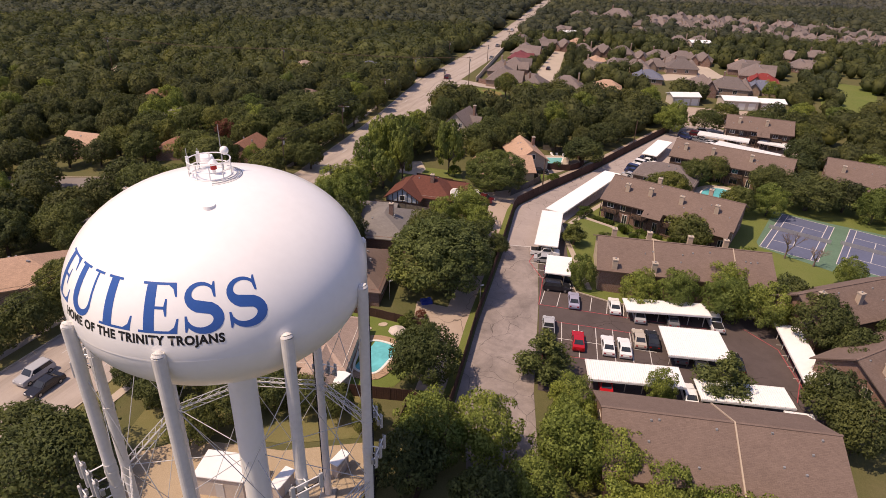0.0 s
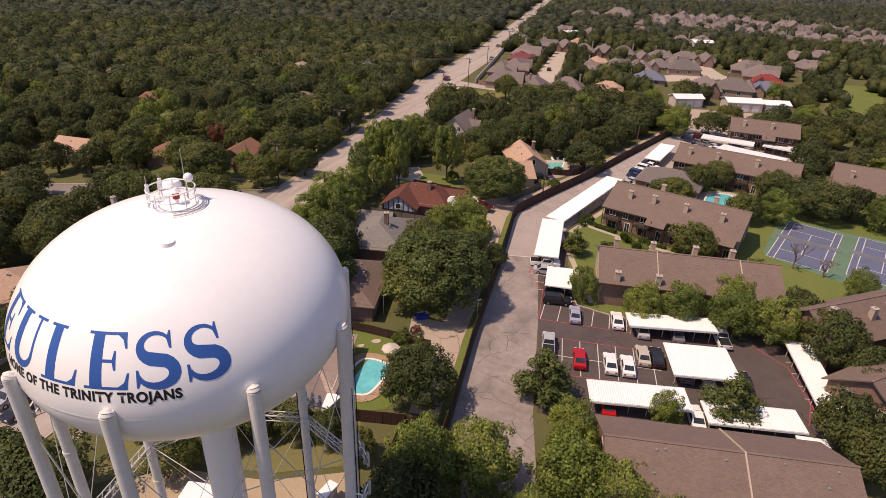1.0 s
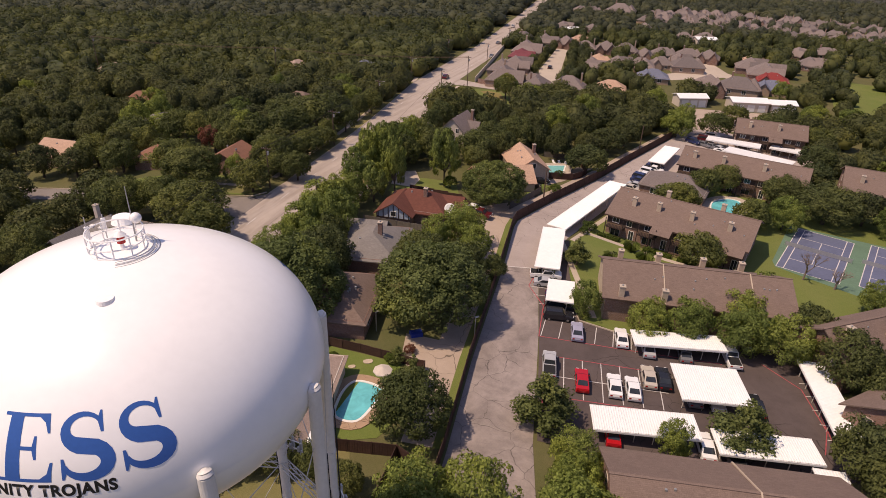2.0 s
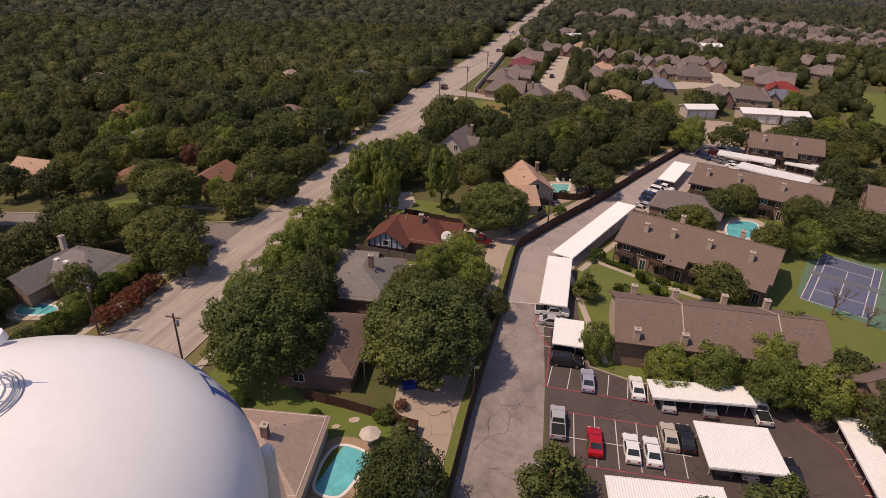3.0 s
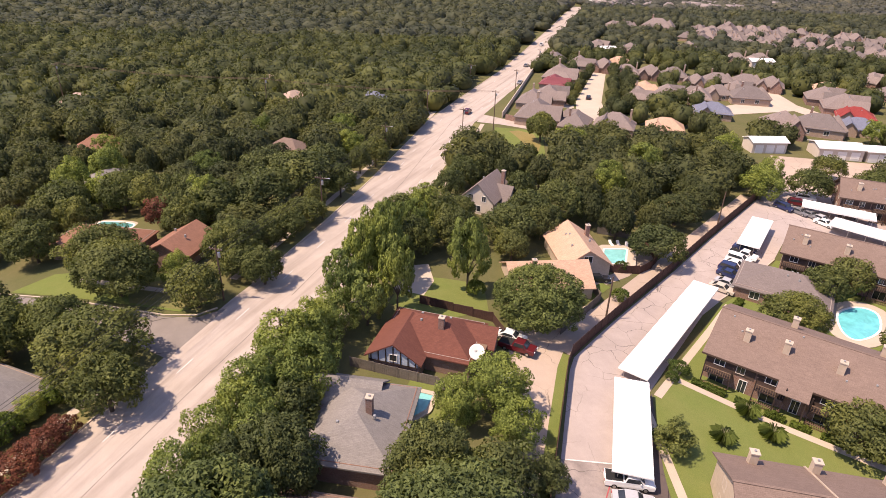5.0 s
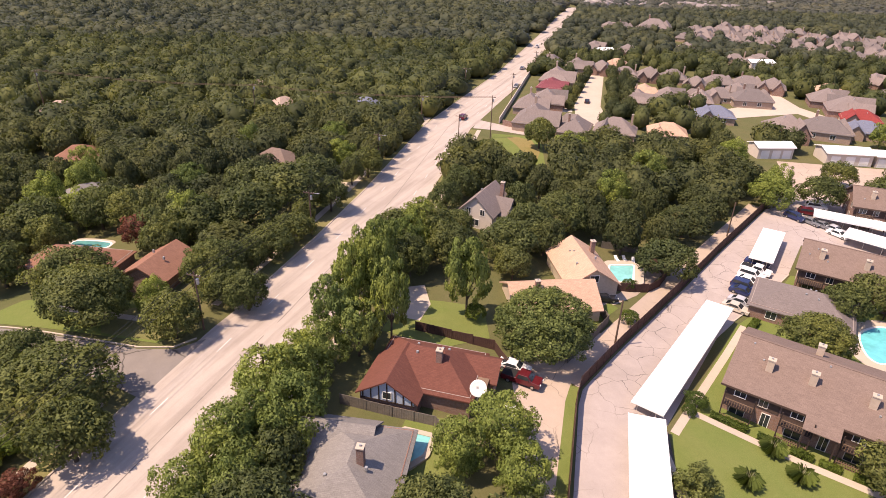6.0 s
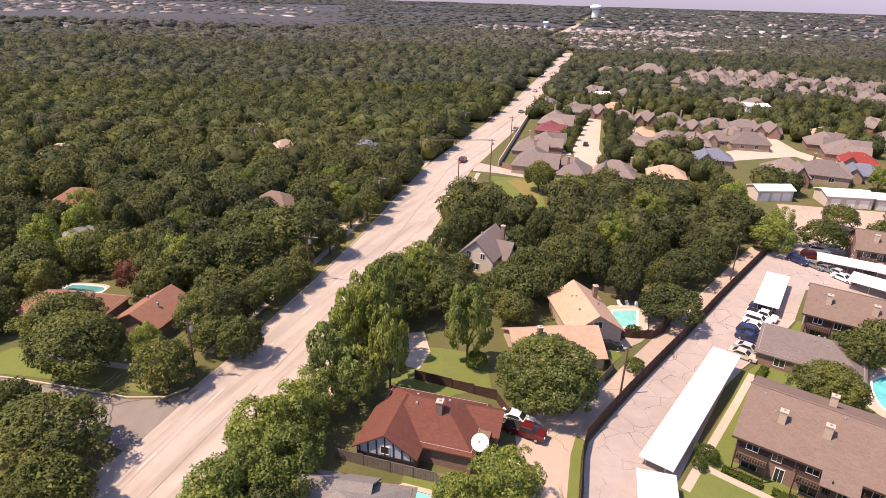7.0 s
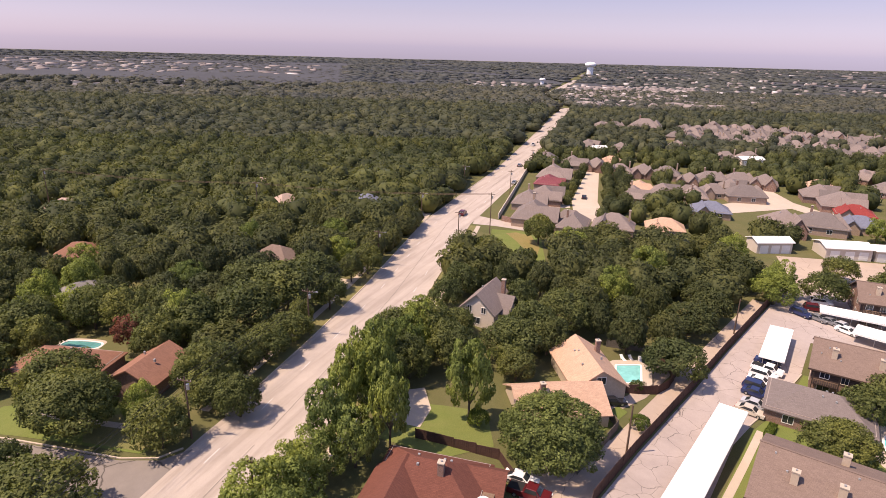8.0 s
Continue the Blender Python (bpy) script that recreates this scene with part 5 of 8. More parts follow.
# ---- carports ----
def carport(a, b, c, d, posts, label="", roof_m="white_metal"):
    """A flat ribbed carport over the plan corners a, b, c, d; a to b and d to c are the long sides."""
    cx, cy = sum(p[0] for p in (a, b, c, d)) / 4, sum(p[1] for p in (a, b, c, d)) / 4
    z = land(cx, cy)
    u = Vector((b[0] + c[0] - a[0] - d[0], b[1] + c[1] - a[1] - d[1])) / 2
    v = Vector((d[0] + c[0] - a[0] - b[0], d[1] + c[1] - a[1] - b[1])) / 2
    turn = math.atan2(u.y, u.x)
    ln, wd = u.length, abs(v.x * -math.sin(turn) + v.y * math.cos(turn))
    cp = thing("carport", cx, cy, z, turn, label or "flat white ribbed metal carport on thin posts", "carport", "carports")
    bm = bmesh.new()
    n = max(4, int(ln / 0.3))
    prev = None
    for i in range(n + 1):
        x = -ln / 2 + ln * i / n
        for dx, dz in ((0.0, 0.0), (0.05, 0.05), (0.11, 0.05), (0.16, 0.0)) if i < n else ((0.0, 0.0),):
            zz = 2.48 + dz
            cur = (bm.verts.new((x + dx, -wd / 2, zz + 0.04)), bm.verts.new((x + dx, wd / 2, zz - 0.04)))
            if prev:
                bm.faces.new((prev[0], cur[0], cur[1], prev[1]))
            prev = cur
    box(bm, -ln / 2, ln / 2, -wd / 2 + 0.02, wd / 2 - 0.02, 2.3, 2.42)
    part("roof", bm, M[roof_m], cp)
    for sy in (-1, 1):
        y = sy * (wd / 2 + 0.04)
        part("fascia", one_box(-ln / 2 - 0.02, ln / 2 + 0.02, y - 0.03, y + 0.03, 2.22, 2.49), M["white_metal"], cp)
    for i in range(posts):
        x = -ln / 2 + 0.6 + (ln - 1.2) * i / max(1, posts - 1)
        for y in (-wd / 2 + 1.0, wd / 2 - 0.7):
            part("post", one_tube((x, y, -0.8), (x, y, 2.3), 0.06, seg=8), M["rusty_metal"], cp)
        part("beam", one_box(x - 0.06, x + 0.06, -wd / 2 + 0.3, wd / 2 - 0.3, 2.12, 2.296), M["rusty_metal"], cp)
    return cp


carport((24.4, 120.3), (43.8, 146.2), (48.1, 144.6), (28.2, 118.8), 9, "very long flat white metal carport")
carport((19.1, 100.9), (23.2, 117.2), (27.6, 117.0), (23.5, 100.5), 6)
carport((19.4, 90.3), (21.0, 97.0), (25.4, 96.8), (23.8, 90.0), 3, "small white carport with a rust-edged roof")
carport((30.8, 80.4), (43.5, 78.5), (45.0, 82.8), (31.4, 83.4), 6)
carport((33.2, 68.5), (42.0, 67.6), (44.1, 74.6), (35.2, 76.0), 4, "wide white metal carport with rust streaks")
carport((20.4, 62.6), (33.6, 61.0), (33.6, 65.4), (21.6, 66.7), 6)
carport((34.6, 59.6), (46.3, 57.9), (47.2, 62.1), (35.6, 63.4), 5)
carport((44.4, 56.4), (47.6, 55.6), (48.4, 57.1), (44.8, 57.6), 2)
carport((50.2, 62.4), (53.9, 77.5), (56.8, 77.0), (54.2, 62.6), 6)
carport((58.6, 163.6), (68.8, 178.2), (72.3, 176.6), (63.7, 162.9), 5)
carport((83.9, 187.4), (97, 179.2), (100.2, 183.8), (87, 190.8), 6)
carport((85.0, 176.4), (98.8, 164.6), (102.1, 168.6), (89.0, 181.6), 6)
carport((101.4, 181.5), (108.5, 176.4), (111, 180.2), (104, 185.5), 4)

# ---- trees ----
def sprigs(rng, centres, radii, n, size, flat=0.8, out=None, deep=0.5, scatter=0.5):
    """Pointed leaf sprigs through the outer part of a cluster of clumps; returns vertices, triangles and the normals of the leafy surface."""
    w = radii ** 2 / (radii ** 2).sum()
    pick = rng.choice(len(radii), n, p=w)
    d = rng.normal(size=(n, 3))
    d /= np.linalg.norm(d, axis=1)[:, None]
    if out is not None:
        inward = (d * out[pick]).sum(1)
        d = np.where((inward < -0.25)[:, None], d - 2 * inward[:, None] * out[pick], d)
    r = radii[pick] * (1.06 - deep * rng.random(n) ** 1.6)
    p = centres[pick] + d * r[:, None] * np.array([1, 1, flat])
    nrm = d * 0.9 + rng.normal(scale=scatter, size=(n, 3)) + np.array([0, 0, 0.4])
    nrm /= np.linalg.norm(nrm, axis=1)[:, None]
    a = np.cross(nrm, rng.normal(size=(n, 3)))
    a /= np.linalg.norm(a, axis=1)[:, None]
    b = np.cross(nrm, a)
    s = (size * (0.6 + 0.8 * rng.random(n)))[:, None]
    bend = nrm * s * 0.3
    v = np.stack([p - a * s * 0.62 - b * s * 0.6, p + a * s * 0.62 - b * s * 0.6 + bend, p + b * s * 1.25 - bend], 1).reshape(-1, 3)
    lay = d * 0.8 + nrm * (0.15 + 1.2 * scatter) + (centres[pick] / (np.abs(centres).max() + 0.01)) * 0.35
    lay /= np.linalg.norm(lay, axis=1)[:, None]
    return v, np.arange(n * 3).reshape(-1, 3), np.repeat(lay, 3, 0)


def ico(sub):
    bm = bmesh.new()
    bmesh.ops.create_icosphere(bm, subdivisions=sub, radius=1.0)
    v = np.array([x.co for x in bm.verts])
    f = np.array([[y.index for y in x.verts] for x in bm.faces])
    bm.free()
    return v, f


BALL = ico(2)
NO_QUADS = np.zeros((0, 4), int)


def clumps(rng, k, lo, hi, flat, ragged, low):
    """Centres, radii and outward ways of the clumps that make up a crown of radius 1."""
    i = np.arange(k)
    z = 1 - (1 - low) * (i + 0.5) / k + rng.normal(scale=0.05, size=k)
    z = np.clip(z, -0.9, 1.0)
    a = i * 2.39996 + rng.normal(scale=0.25, size=k)
    d = np.stack([np.sqrt(1 - z * z) * np.cos(a), np.sqrt(1 - z * z) * np.sin(a), z], 1)
    r = lo + (hi - lo) * rng.random(k) ** 1.3
    c = d * ((1 - r) * np.clip(1 + ragged * rng.normal(size=k), 0.7, 1.2))[:, None]
    m = max(2, k // 6)
    ci = rng.normal(scale=0.28, size=(m, 3))
    c, r, d = np.concatenate([c, ci]), np.concatenate([r, np.full(m, hi * 1.1)]), np.concatenate([d, np.tile([0, 0, 1.0], (m, 1))])
    return c * np.array([1, 1, flat]) + np.array([0, 0, 0.12]), r, d


def mesh_from(name, verts, quads, tris, material, normals=None):
    me = bpy.data.meshes.new(name)
    nq, nt_ = len(quads), len(tris)
    me.vertices.add(len(verts))
    me.vertices.foreach_set("co", verts.astype(np.float32).ravel())
    me.loops.add(nq * 4 + nt_ * 3)
    idx = np.concatenate([np.asarray(quads).ravel(), np.asarray(tris).ravel()]).astype(np.int32)
    me.loops.foreach_set("vertex_index", idx)
    me.polygons.add(nq + nt_)
    start = np.concatenate([np.arange(nq) * 4, nq * 4 + np.arange(nt_) * 3]).astype(np.int32)
    me.polygons.foreach_set("loop_start", start)
    me.update(calc_edges=True)
    me.validate()
    if normals is not None:
        me.polygons.foreach_set("use_smooth", np.ones(nq + nt_, bool))
        me.normals_split_custom_set_from_vertices(normals.astype(np.float32))
    me.materials.append(material)
    return me


def crown_data(seed, k, n, size, flat=0.8, lo=0.17, hi=0.36, ragged=0.09, low=-0.35, deep=0.5, scatter=0.5):
    """A leafy crown of radius 1: clumps of sprigs with gaps between them and nothing solid inside."""
    rng = np.random.default_rng(seed)
    c, r, d = clumps(rng, k, lo, hi, flat, ragged, low)
    return sprigs(rng, c, r, n, size, out=d, deep=deep, scatter=scatter)


def far_crown(seed, k, n, size, flat=0.8):
    """A crown seen from far away: one uneven leafy dome, with sprigs all over it."""
    rng = np.random.default_rng(seed)
    c, r, d = clumps(rng, k, 0.22, 0.42, flat, 0.08, -0.2)
    v, t, m = sprigs(rng, c, r, n, size, out=d, deep=0.3, scatter=0.22)
    iv, it = BALL
    wob = 0.82 + 0.07 * rng.normal(size=(len(iv), 1))
    return np.concatenate([v, iv * wob * np.array([1, 1, flat])]), np.concatenate([t, it + len(v)]), np.concatenate([m, iv])


def cone_data(seed, layers, n, size):
    """A loose conifer crown of radius 1 and height 2, in drooping tiers."""
    rng = np.random.default_rng(seed)
    c, r = [], []
    for i in range(layers):
        h = i / (layers - 1)
        k = max(2, int(9 * (1 - h) + 1))
        for j in range(k):
            a = rng.random() * 6.28
            q = (1 - h) ** 0.7 * 0.82 * (0.4 + 0.6 * rng.random())
            c.append((q * math.cos(a), q * math.sin(a), 1.9 * h + 0.1 * rng.normal()))
            r.append((0.14 + 0.2 * (1 - h)) * (0.8 + 0.5 * rng.random()))
    c, r = np.array(c), np.array(r)
    return sprigs(rng, c, r, n, size, 0.55, deep=0.8)


def trunk_bm(rng, height, spread):
    bm = bmesh.new()
    bend = Vector((rng.uniform(-0.05, 0.05), rng.uniform(-0.05, 0.05), height * 0.55))
    tube(bm, (0, 0, -0.15), bend, 0.07, 0.05, seg=8)
    for i in range(5):
        a = i * 1.257 + rng.uniform(-0.3, 0.3)
        s = bend * rng.uniform(0.7, 1.0)
        e = Vector((spread * math.cos(a), spread * math.sin(a), height * rng.uniform(0.75, 1.05)))
        tube(bm, s, e, 0.035, 0.012, seg=6)
    return bm


TREES = {}


def tree_kind(name, n_var, material, label, category, maker, bark="bark", group="", key="", lift=0.72):
    for i in range(n_var):
        v, t, m = maker(i)
        rng = random.Random(i)
        tr = thing(name, 0, 0, -200, 0, label, category, group)
        tk = part("trunk", trunk_bm(rng, 1.0, 0.5), M[bark], tr)
        cr = new("crown", mesh_from("crown", v + np.array([0, 0, lift]), NO_QUADS, t, M[material], m))
        cr.parent = tr
        TREES.setdefault(key or name, []).append(tr)


tree_kind("oak_tree", 6, "oak", "broad dark green oak with a lumpy rounded crown", "tree", lambda i: crown_data(10 + i, 60, 6000, 0.047))
tree_kind("great_oak", 3, "great_leaf", "tall dark green shade tree with a dense crown", "tree", lambda i: crown_data(210 + i, 150, 26000, 0.027, flat=0.95, lo=0.1, hi=0.26, ragged=0.07))
tree_kind("oak_tree", 4, "oak", "broad dark green oak with a lumpy rounded crown", "tree", lambda i: crown_data(250 + i, 95, 13000, 0.034, lo=0.13, hi=0.32), key="broad_oak")
tree_kind("tall_tree", 3, "tall_leaf", "tall feathery green tree with a bare lower trunk", "tree", lambda i: crown_data(230 + i, 40, 5600, 0.05, flat=0.78, lo=0.15, hi=0.32, ragged=0.16, low=-0.75), lift=0.94)
tree_kind("wood_oak", 5, "shaded_wood_leaf", "dark green oak in a dense wood", "tree", lambda i: crown_data(110 + i, 46, 4000, 0.054, lo=0.18, hi=0.38, scatter=0.35))
tree_kind("street_tree", 4, "light_leaf", "bright green leafy tree with an uneven crown", "tree", lambda i: crown_data(30 + i, 56, 8600, 0.038, flat=1.1, ragged=0.14, lo=0.15, hi=0.34))
tree_kind("pine_tree", 3, "pine", "ragged green conifer with drooping tiers", "tree", lambda i: cone_data(50 + i, 9, 6000, 0.05))
tree_kind("red_shrub", 2, "red_leaf", "reddish brown leafy shrub", "shrub", lambda i: crown_data(70 + i, 26, 4400, 0.045))
tree_kind("round_shrub", 2, "hedge", "round clipped green shrub", "shrub", lambda i: crown_data(80 + i, 24, 2600, 0.06, lo=0.25, hi=0.4, ragged=0.03))
PLANTED = []
WOODLAND = []
tree_rng = random.Random(5)


def plant(kind, x, y, r, h, group="trees by the houses"):
    """A tree of crown radius r and height h."""
    if kind == "wood_oak" and (y > 192 or x > 100):
        WOODLAND.append((x, y, r, h))
        PLANTED.append((x, y, r))
        return None
    src = tree_rng.choice(TREES["broad_oak" if kind == "oak_tree" and r > 4.8 and y < 150 else kind])
    z = land(x, y)
    s = h / (2.9 if kind == "pine_tree" else 1.75)
    r *= 0.93
    m = Matrix.LocRotScale((x, y, z - 0.05), Euler((0, 0, tree_rng.uniform(0, 6.28))), (r, r * tree_rng.uniform(0.9, 1.1), s * 0.96))
    t = copy_thing(src, m)
    if group:
        t["group"] = group
    PLANTED.append((x, y, r))
    return t


def plant_all(kind, rows, group="trees by the houses"):
    for x, y, r, h in rows:
        plant(kind, x, y, r, h, group)


plant_all("great_oak", [(-20.0, 86.0, 9.0, 13.5), (1.2, 87.6, 9.3, 12.5), (14.4, 131.4, 7.6, 10.0)], "garden oaks")
plant_all("oak_tree", [(-17, 98, 5.0, 10.5), (-1, 98, 5, 10), (6, 97, 4.5, 9), (-1, 63, 5.0, 9.5),
                       (-11, 145, 5.4, 10), (-6, 150, 4.7, 9), (-3, 162, 6, 10), (1, 154, 4.8, 10), (16.5, 167, 5, 10), (-9, 158, 5, 10), (19, 163, 4, 9), (12, 152, 3.6, 7), (11.5, 159, 6, 9), (41, 158, 6, 9), (24, 174, 6, 10), (2.6, 168.4, 3.4, 6.0), (12.6, 167.6, 3.4, 6.0), (0.2, 179, 4, 8.0), (16, 180, 4, 9), (3.4, 187, 4.6, 9)], "garden oaks")
plant_all("street_tree", [(-22, 106, 4.4, 9), (-24.5, 101, 3.8, 8), (-20, 116, 5, 9), (-16, 124, 4, 8), (7, 112, 4.4, 8), (9, 106, 3.6, 7),
                          (2, 109, 3.4, 7), (47.4, 81.8, 4.2, 8.5), (53, 80, 4.2, 8), (40.5, 84.8, 3.8, 7.5), (34.6, 85.4, 3.4, 6.5), (54.6, 92, 4.6, 8), (49.6, 87, 3.8, 8), (26, 90.5, 2.6, 6), (30, 61, 2.2, 5.5), (78, 128, 4.2, 7.5),
                          (76, 94, 3, 6), (78, 195, 5.5, 8.5), (-42.8, 135.6, 2.7, 6.5), (-47.5, 162, 4.2, 10)], "light green trees")
plant_all("oak_tree", [(59, 84, 4.2, 8), (59, 75, 5, 10), (61, 69, 3.6, 8.5), (51, 58, 4.2, 9), (58, 64, 3.4, 8), (51, 53, 3.8, 9), (43, 34, 4, 8), (52, 109, 4.8, 8), (57, 136, 5.4, 8), (70.8, 128.2, 4.4, 7.5), (90, 133, 7.8, 10),
                       (91, 197, 5.6, 9), (67, 146, 4.4, 8), (63, 62, 3.6, 9), (84, 141, 5, 9), (74, 150, 4.4, 8), (98, 152, 5, 9), (108, 168, 5, 9), (118, 186, 5.5, 9), (70, 72, 4, 9), (110, 200, 6, 9), (104, 212, 5, 8)], "apartment trees")
plant_all("street_tree", [(0, 50, 4.6, 9), (6, 50, 4.6, 9), (15.4, 48.5, 4.4, 8.5), (20, 47, 3.8, 7.5), (24.5, 42.5, 3.4, 7.5), (33, 37.5, 3.6, 8.5), (10.5, 43, 3.4, 7.5), (19, 39, 4, 7.5), (17.4, 57.4, 3.4, 6.5), (16.6, 53.4, 3.2, 7), (28.5, 39.5, 3.2, 8), (38.5, 36.2, 3.4, 8)], "trees by the lane")
plant_all("pine_tree", [(15.4, 65.6, 4.8, 8.6), (39, 62.6, 4.6, 8.4), (28, 107, 3.2, 6.5), (-30.6, 77.4, 3.3, 7.5), (-33.1, 72.1, 3.2, 7.5), (-1, 71, 2.6, 6), (-3.4, 76.4, 1.6, 3)], "conifers")
plant_all("oak_tree", [(-51, 133, 6.8, 10.5), (-37.5, 129.5, 4.2, 8), (-45, 115, 7.2, 10), (-40, 108, 4.8, 9), (-36, 143, 5.2, 9.5), (-29.5, 137, 3.6, 7.5), (-32, 175, 8, 12), (-37, 165, 6.4, 11), (-46, 161, 6.2, 10),
                       (-29, 186, 6.2, 10), (-42, 181, 6, 10), (-57, 140, 6.2, 10), (-78, 164, 6.3, 10), (-49, 154, 4.3, 9), (-54.2, 102.2, 3.6, 6.5), (-64.4, 96.6, 3.4, 6.5), (-52.8, 78.5, 4.4, 10), (-52, 85, 3.6, 7), (-56, 80, 5, 9), (-60, 118, 6, 10), (-53, 120, 5, 9), (-53, 158.5, 4.4, 9), (-60, 166, 5, 10), (-71, 156, 4.6, 9.5), (-73, 146, 4.8, 9), (-82, 152, 5, 9.5), (-68, 168, 5, 10), (-54, 168, 4.6, 9.5)], "oaks along the street")
plant_all("tall_tree", [(-13.4, 135, 3.3, 13), (-9.6, 138, 3.0, 13.5), (-12.6, 142, 3.2, 12.5), (-7.4, 131.4, 2.8, 13), (3.6, 138.6, 3.6, 13.5), (-15.2, 130, 3.3, 11), (-11.5, 127.5, 3.3, 9), (-10.6, 148, 3.4, 12)], "tall garden trees")
plant_all("oak_tree", [(27.4, 233, 5.4, 10.5), (22, 215.5, 3.0, 4.5), (10.6, 213, 4.0, 8.5)], "trees by the corner lawn")
plant_all("red_shrub", [(-46.4, 94.8, 2.5, 3.6), (-45.3, 98, 2.7, 3.8), (-44.2, 101.2, 2.6, 3.8), (-43.4, 103.8, 2.2, 3.4), (-54.6, 157.6, 4.3, 8.5), (-1.8, 78.4, 1.0, 1.6)], "red shrubs")
plant_all("round_shrub", [(34.1, 122.8, 1.7, 2.4), (44.3, 114.9, 0.7, 1.6), (-22.4, 78.2, 1.8, 2.4), (-12.4, 76.6, 0.9, 1.2), (-4.4, 76.2, 1.0, 1.8), (32.5, 121, 1.1, 1.8), (5, 138, 1.8, 3.4), (30, 141.5, 1.8, 2.8), (33, 153, 1.4, 2.4)], "round shrubs")


plant_all("oak_tree", [(-38.6, 44.9, 6.4, 9.5), (-45, 49.5, 4.4, 7), (-27, 51.5, 3.2, 6), (-24, 55, 3.4, 6.5), (-19.5, 57.5, 3.2, 6), (-33.5, 57.5, 3, 5.5), (-38, 61, 2.6, 5), (-7.5, 54, 2.2, 4.5), (-57, 72, 4.5, 8), (-60, 66, 4.5, 8),
                       (-64, 60, 4, 7.5), (-74, 72, 6, 9), (-76, 96, 6, 10), (-68, 100, 5, 9), (-2.5, 46, 4, 8), (5.5, 41, 4, 8), (12, 100, 2.4, 5), (-30, 60.5, 3.2, 6.5), (-26, 59, 3, 6), (-21.5, 61, 3.4, 6.5), (-15.5, 57.5, 2.8, 5.5), (-11.5, 56.5, 2.4, 5)], "trees near the tower")
row_rng = random.Random(21)
for i in range(2, 17):
    yy = 84 + i * 5.0
    k = max(j for j in range(len(ROAD) - 1) if ROAD[j][1] <= yy)
    xr = ROAD[k][0] + (ROAD[k + 1][0] - ROAD[k][0]) * (yy - ROAD[k][1]) / (ROAD[k + 1][1] - ROAD[k][1]) + ROAD_W * 1.05
    rr = row_rng.uniform(3.6, 4.6)
    if all((xr + 4.2 - a) ** 2 + (yy - b) ** 2 > 7 for a, b, c in PLANTED):
        plant("street_tree" if yy < 128 else row_rng.choice(("street_tree", "street_tree", "oak_tree")), xr + 5.0 + row_rng.uniform(-0.6, 0.8), yy, rr, row_rng.uniform(8, 10.5), "trees lining the street")
    if i < 6:
        plant("street_tree" if i % 2 else "oak_tree", xr + 9.5 + row_rng.uniform(-1, 1), yy + 2, row_rng.uniform(3.4, 4.4), row_rng.uniform(8, 10.5), "trees lining the street")


for i in range(22):
    yy = 132 + i * 5.6
    k = max(j for j in range(len(ROAD) - 1) if ROAD[j][1] <= yy)
    xl = ROAD[k][0] + (ROAD[k + 1][0] - ROAD[k][0]) * (yy - ROAD[k][1]) / (ROAD[k + 1][1] - ROAD[k][1])
    rr = row_rng.uniform(2.6, 4.8)
    if row_rng.random() > 0.14 and not 182 < yy < 193 and all((xl - 3.4 - a) ** 2 + (yy - b) ** 2 > 8 for a, b, c in PLANTED):
        plant("oak_tree" if yy < 200 else "wood_oak", xl - 2.9 + row_rng.uniform(-1.6, 0.9), yy + row_rng.uniform(-1.2, 1.2), rr, row_rng.uniform(6.5, 9.5), "trees overhanging the kerb")
for i in range(9):
    yy = 86 + i * 3.4
    xl = -48.5 + (yy - 87) * 0.33
    plant("round_shrub" if i % 3 else "street_tree", xl - 6.2 + row_rng.uniform(-0.6, 0.6), yy, row_rng.uniform(2.0, 2.8), row_rng.uniform(3.2, 4.8), "shrubs along the street")


def woods_clear(x, y, r):
    """Whether a tree of that radius may stand there."""
    for a, b in zip(ROAD, ROAD[1:]):
        if min(a[1], b[1]) - 20 < y < max(a[1], b[1]) + 20:
            d = Vector((b[0] - a[0], b[1] - a[1]))
            t = ((x - a[0]) * d.x + (y - a[1]) * d.y) / d.length_squared
            side = ((x - a[0]) * d.y - (y - a[1]) * d.x) / d.length
            if -0.2 <= t <= 1.2 and -0.8 - r * 0.42 < side < ROAD_W + 1.0 + r * 0.45:
                return False
    for cx, cy, cr in KEEP_CLEAR:
        if (x - cx) ** 2 + (y - cy) ** 2 < (cr + r * 0.6) ** 2:
            return False
    return all((x - px) ** 2 + (y - py) ** 2 > (0.62 * (pr + r)) ** 2 for px, py, pr in PLANTED[-400:])


KEEP_CLEAR = [(-1, 121, 11), (24, 152, 11), (14, 147, 7), (8.6, 176, 8), (-56, 107, 10), (-47, 147, 6.5), (-62, 150, 8), (-68, 85.5, 9), (-92, 158, 8), (32, 155, 7), (0, 137, 8), (-62, 137, 7), (-75, 139, 5), (-88, 139, 4), (-100, 141, 4),
              (-50, 126, 4), (-28, 187, 5), (20, 236, 9), (16, 214, 7), (-60, 98, 5), (-66, 160, 4), (18, 258, 8), (17, 240, 8), (13, 230, 5), (21, 247, 7)]
KEEP_CLEAR += [(17, 226, 6), (22, 214, 6), (24, 228, 5), (41, 243, 6), (54, 243, 7), (71, 243, 8), (113, 250, 8), (126, 250, 8), (62, 243, 5)]
HIDDEN = [(-72.2, 286, 4.5), (-27.7, 260, 5.5), (-55.8, 259, 4.5), (-96.7, 207, 5), (-42, 199.5, 3.4), (-77.8, 178, 3.4), (-128.7, 254, 4.5)]
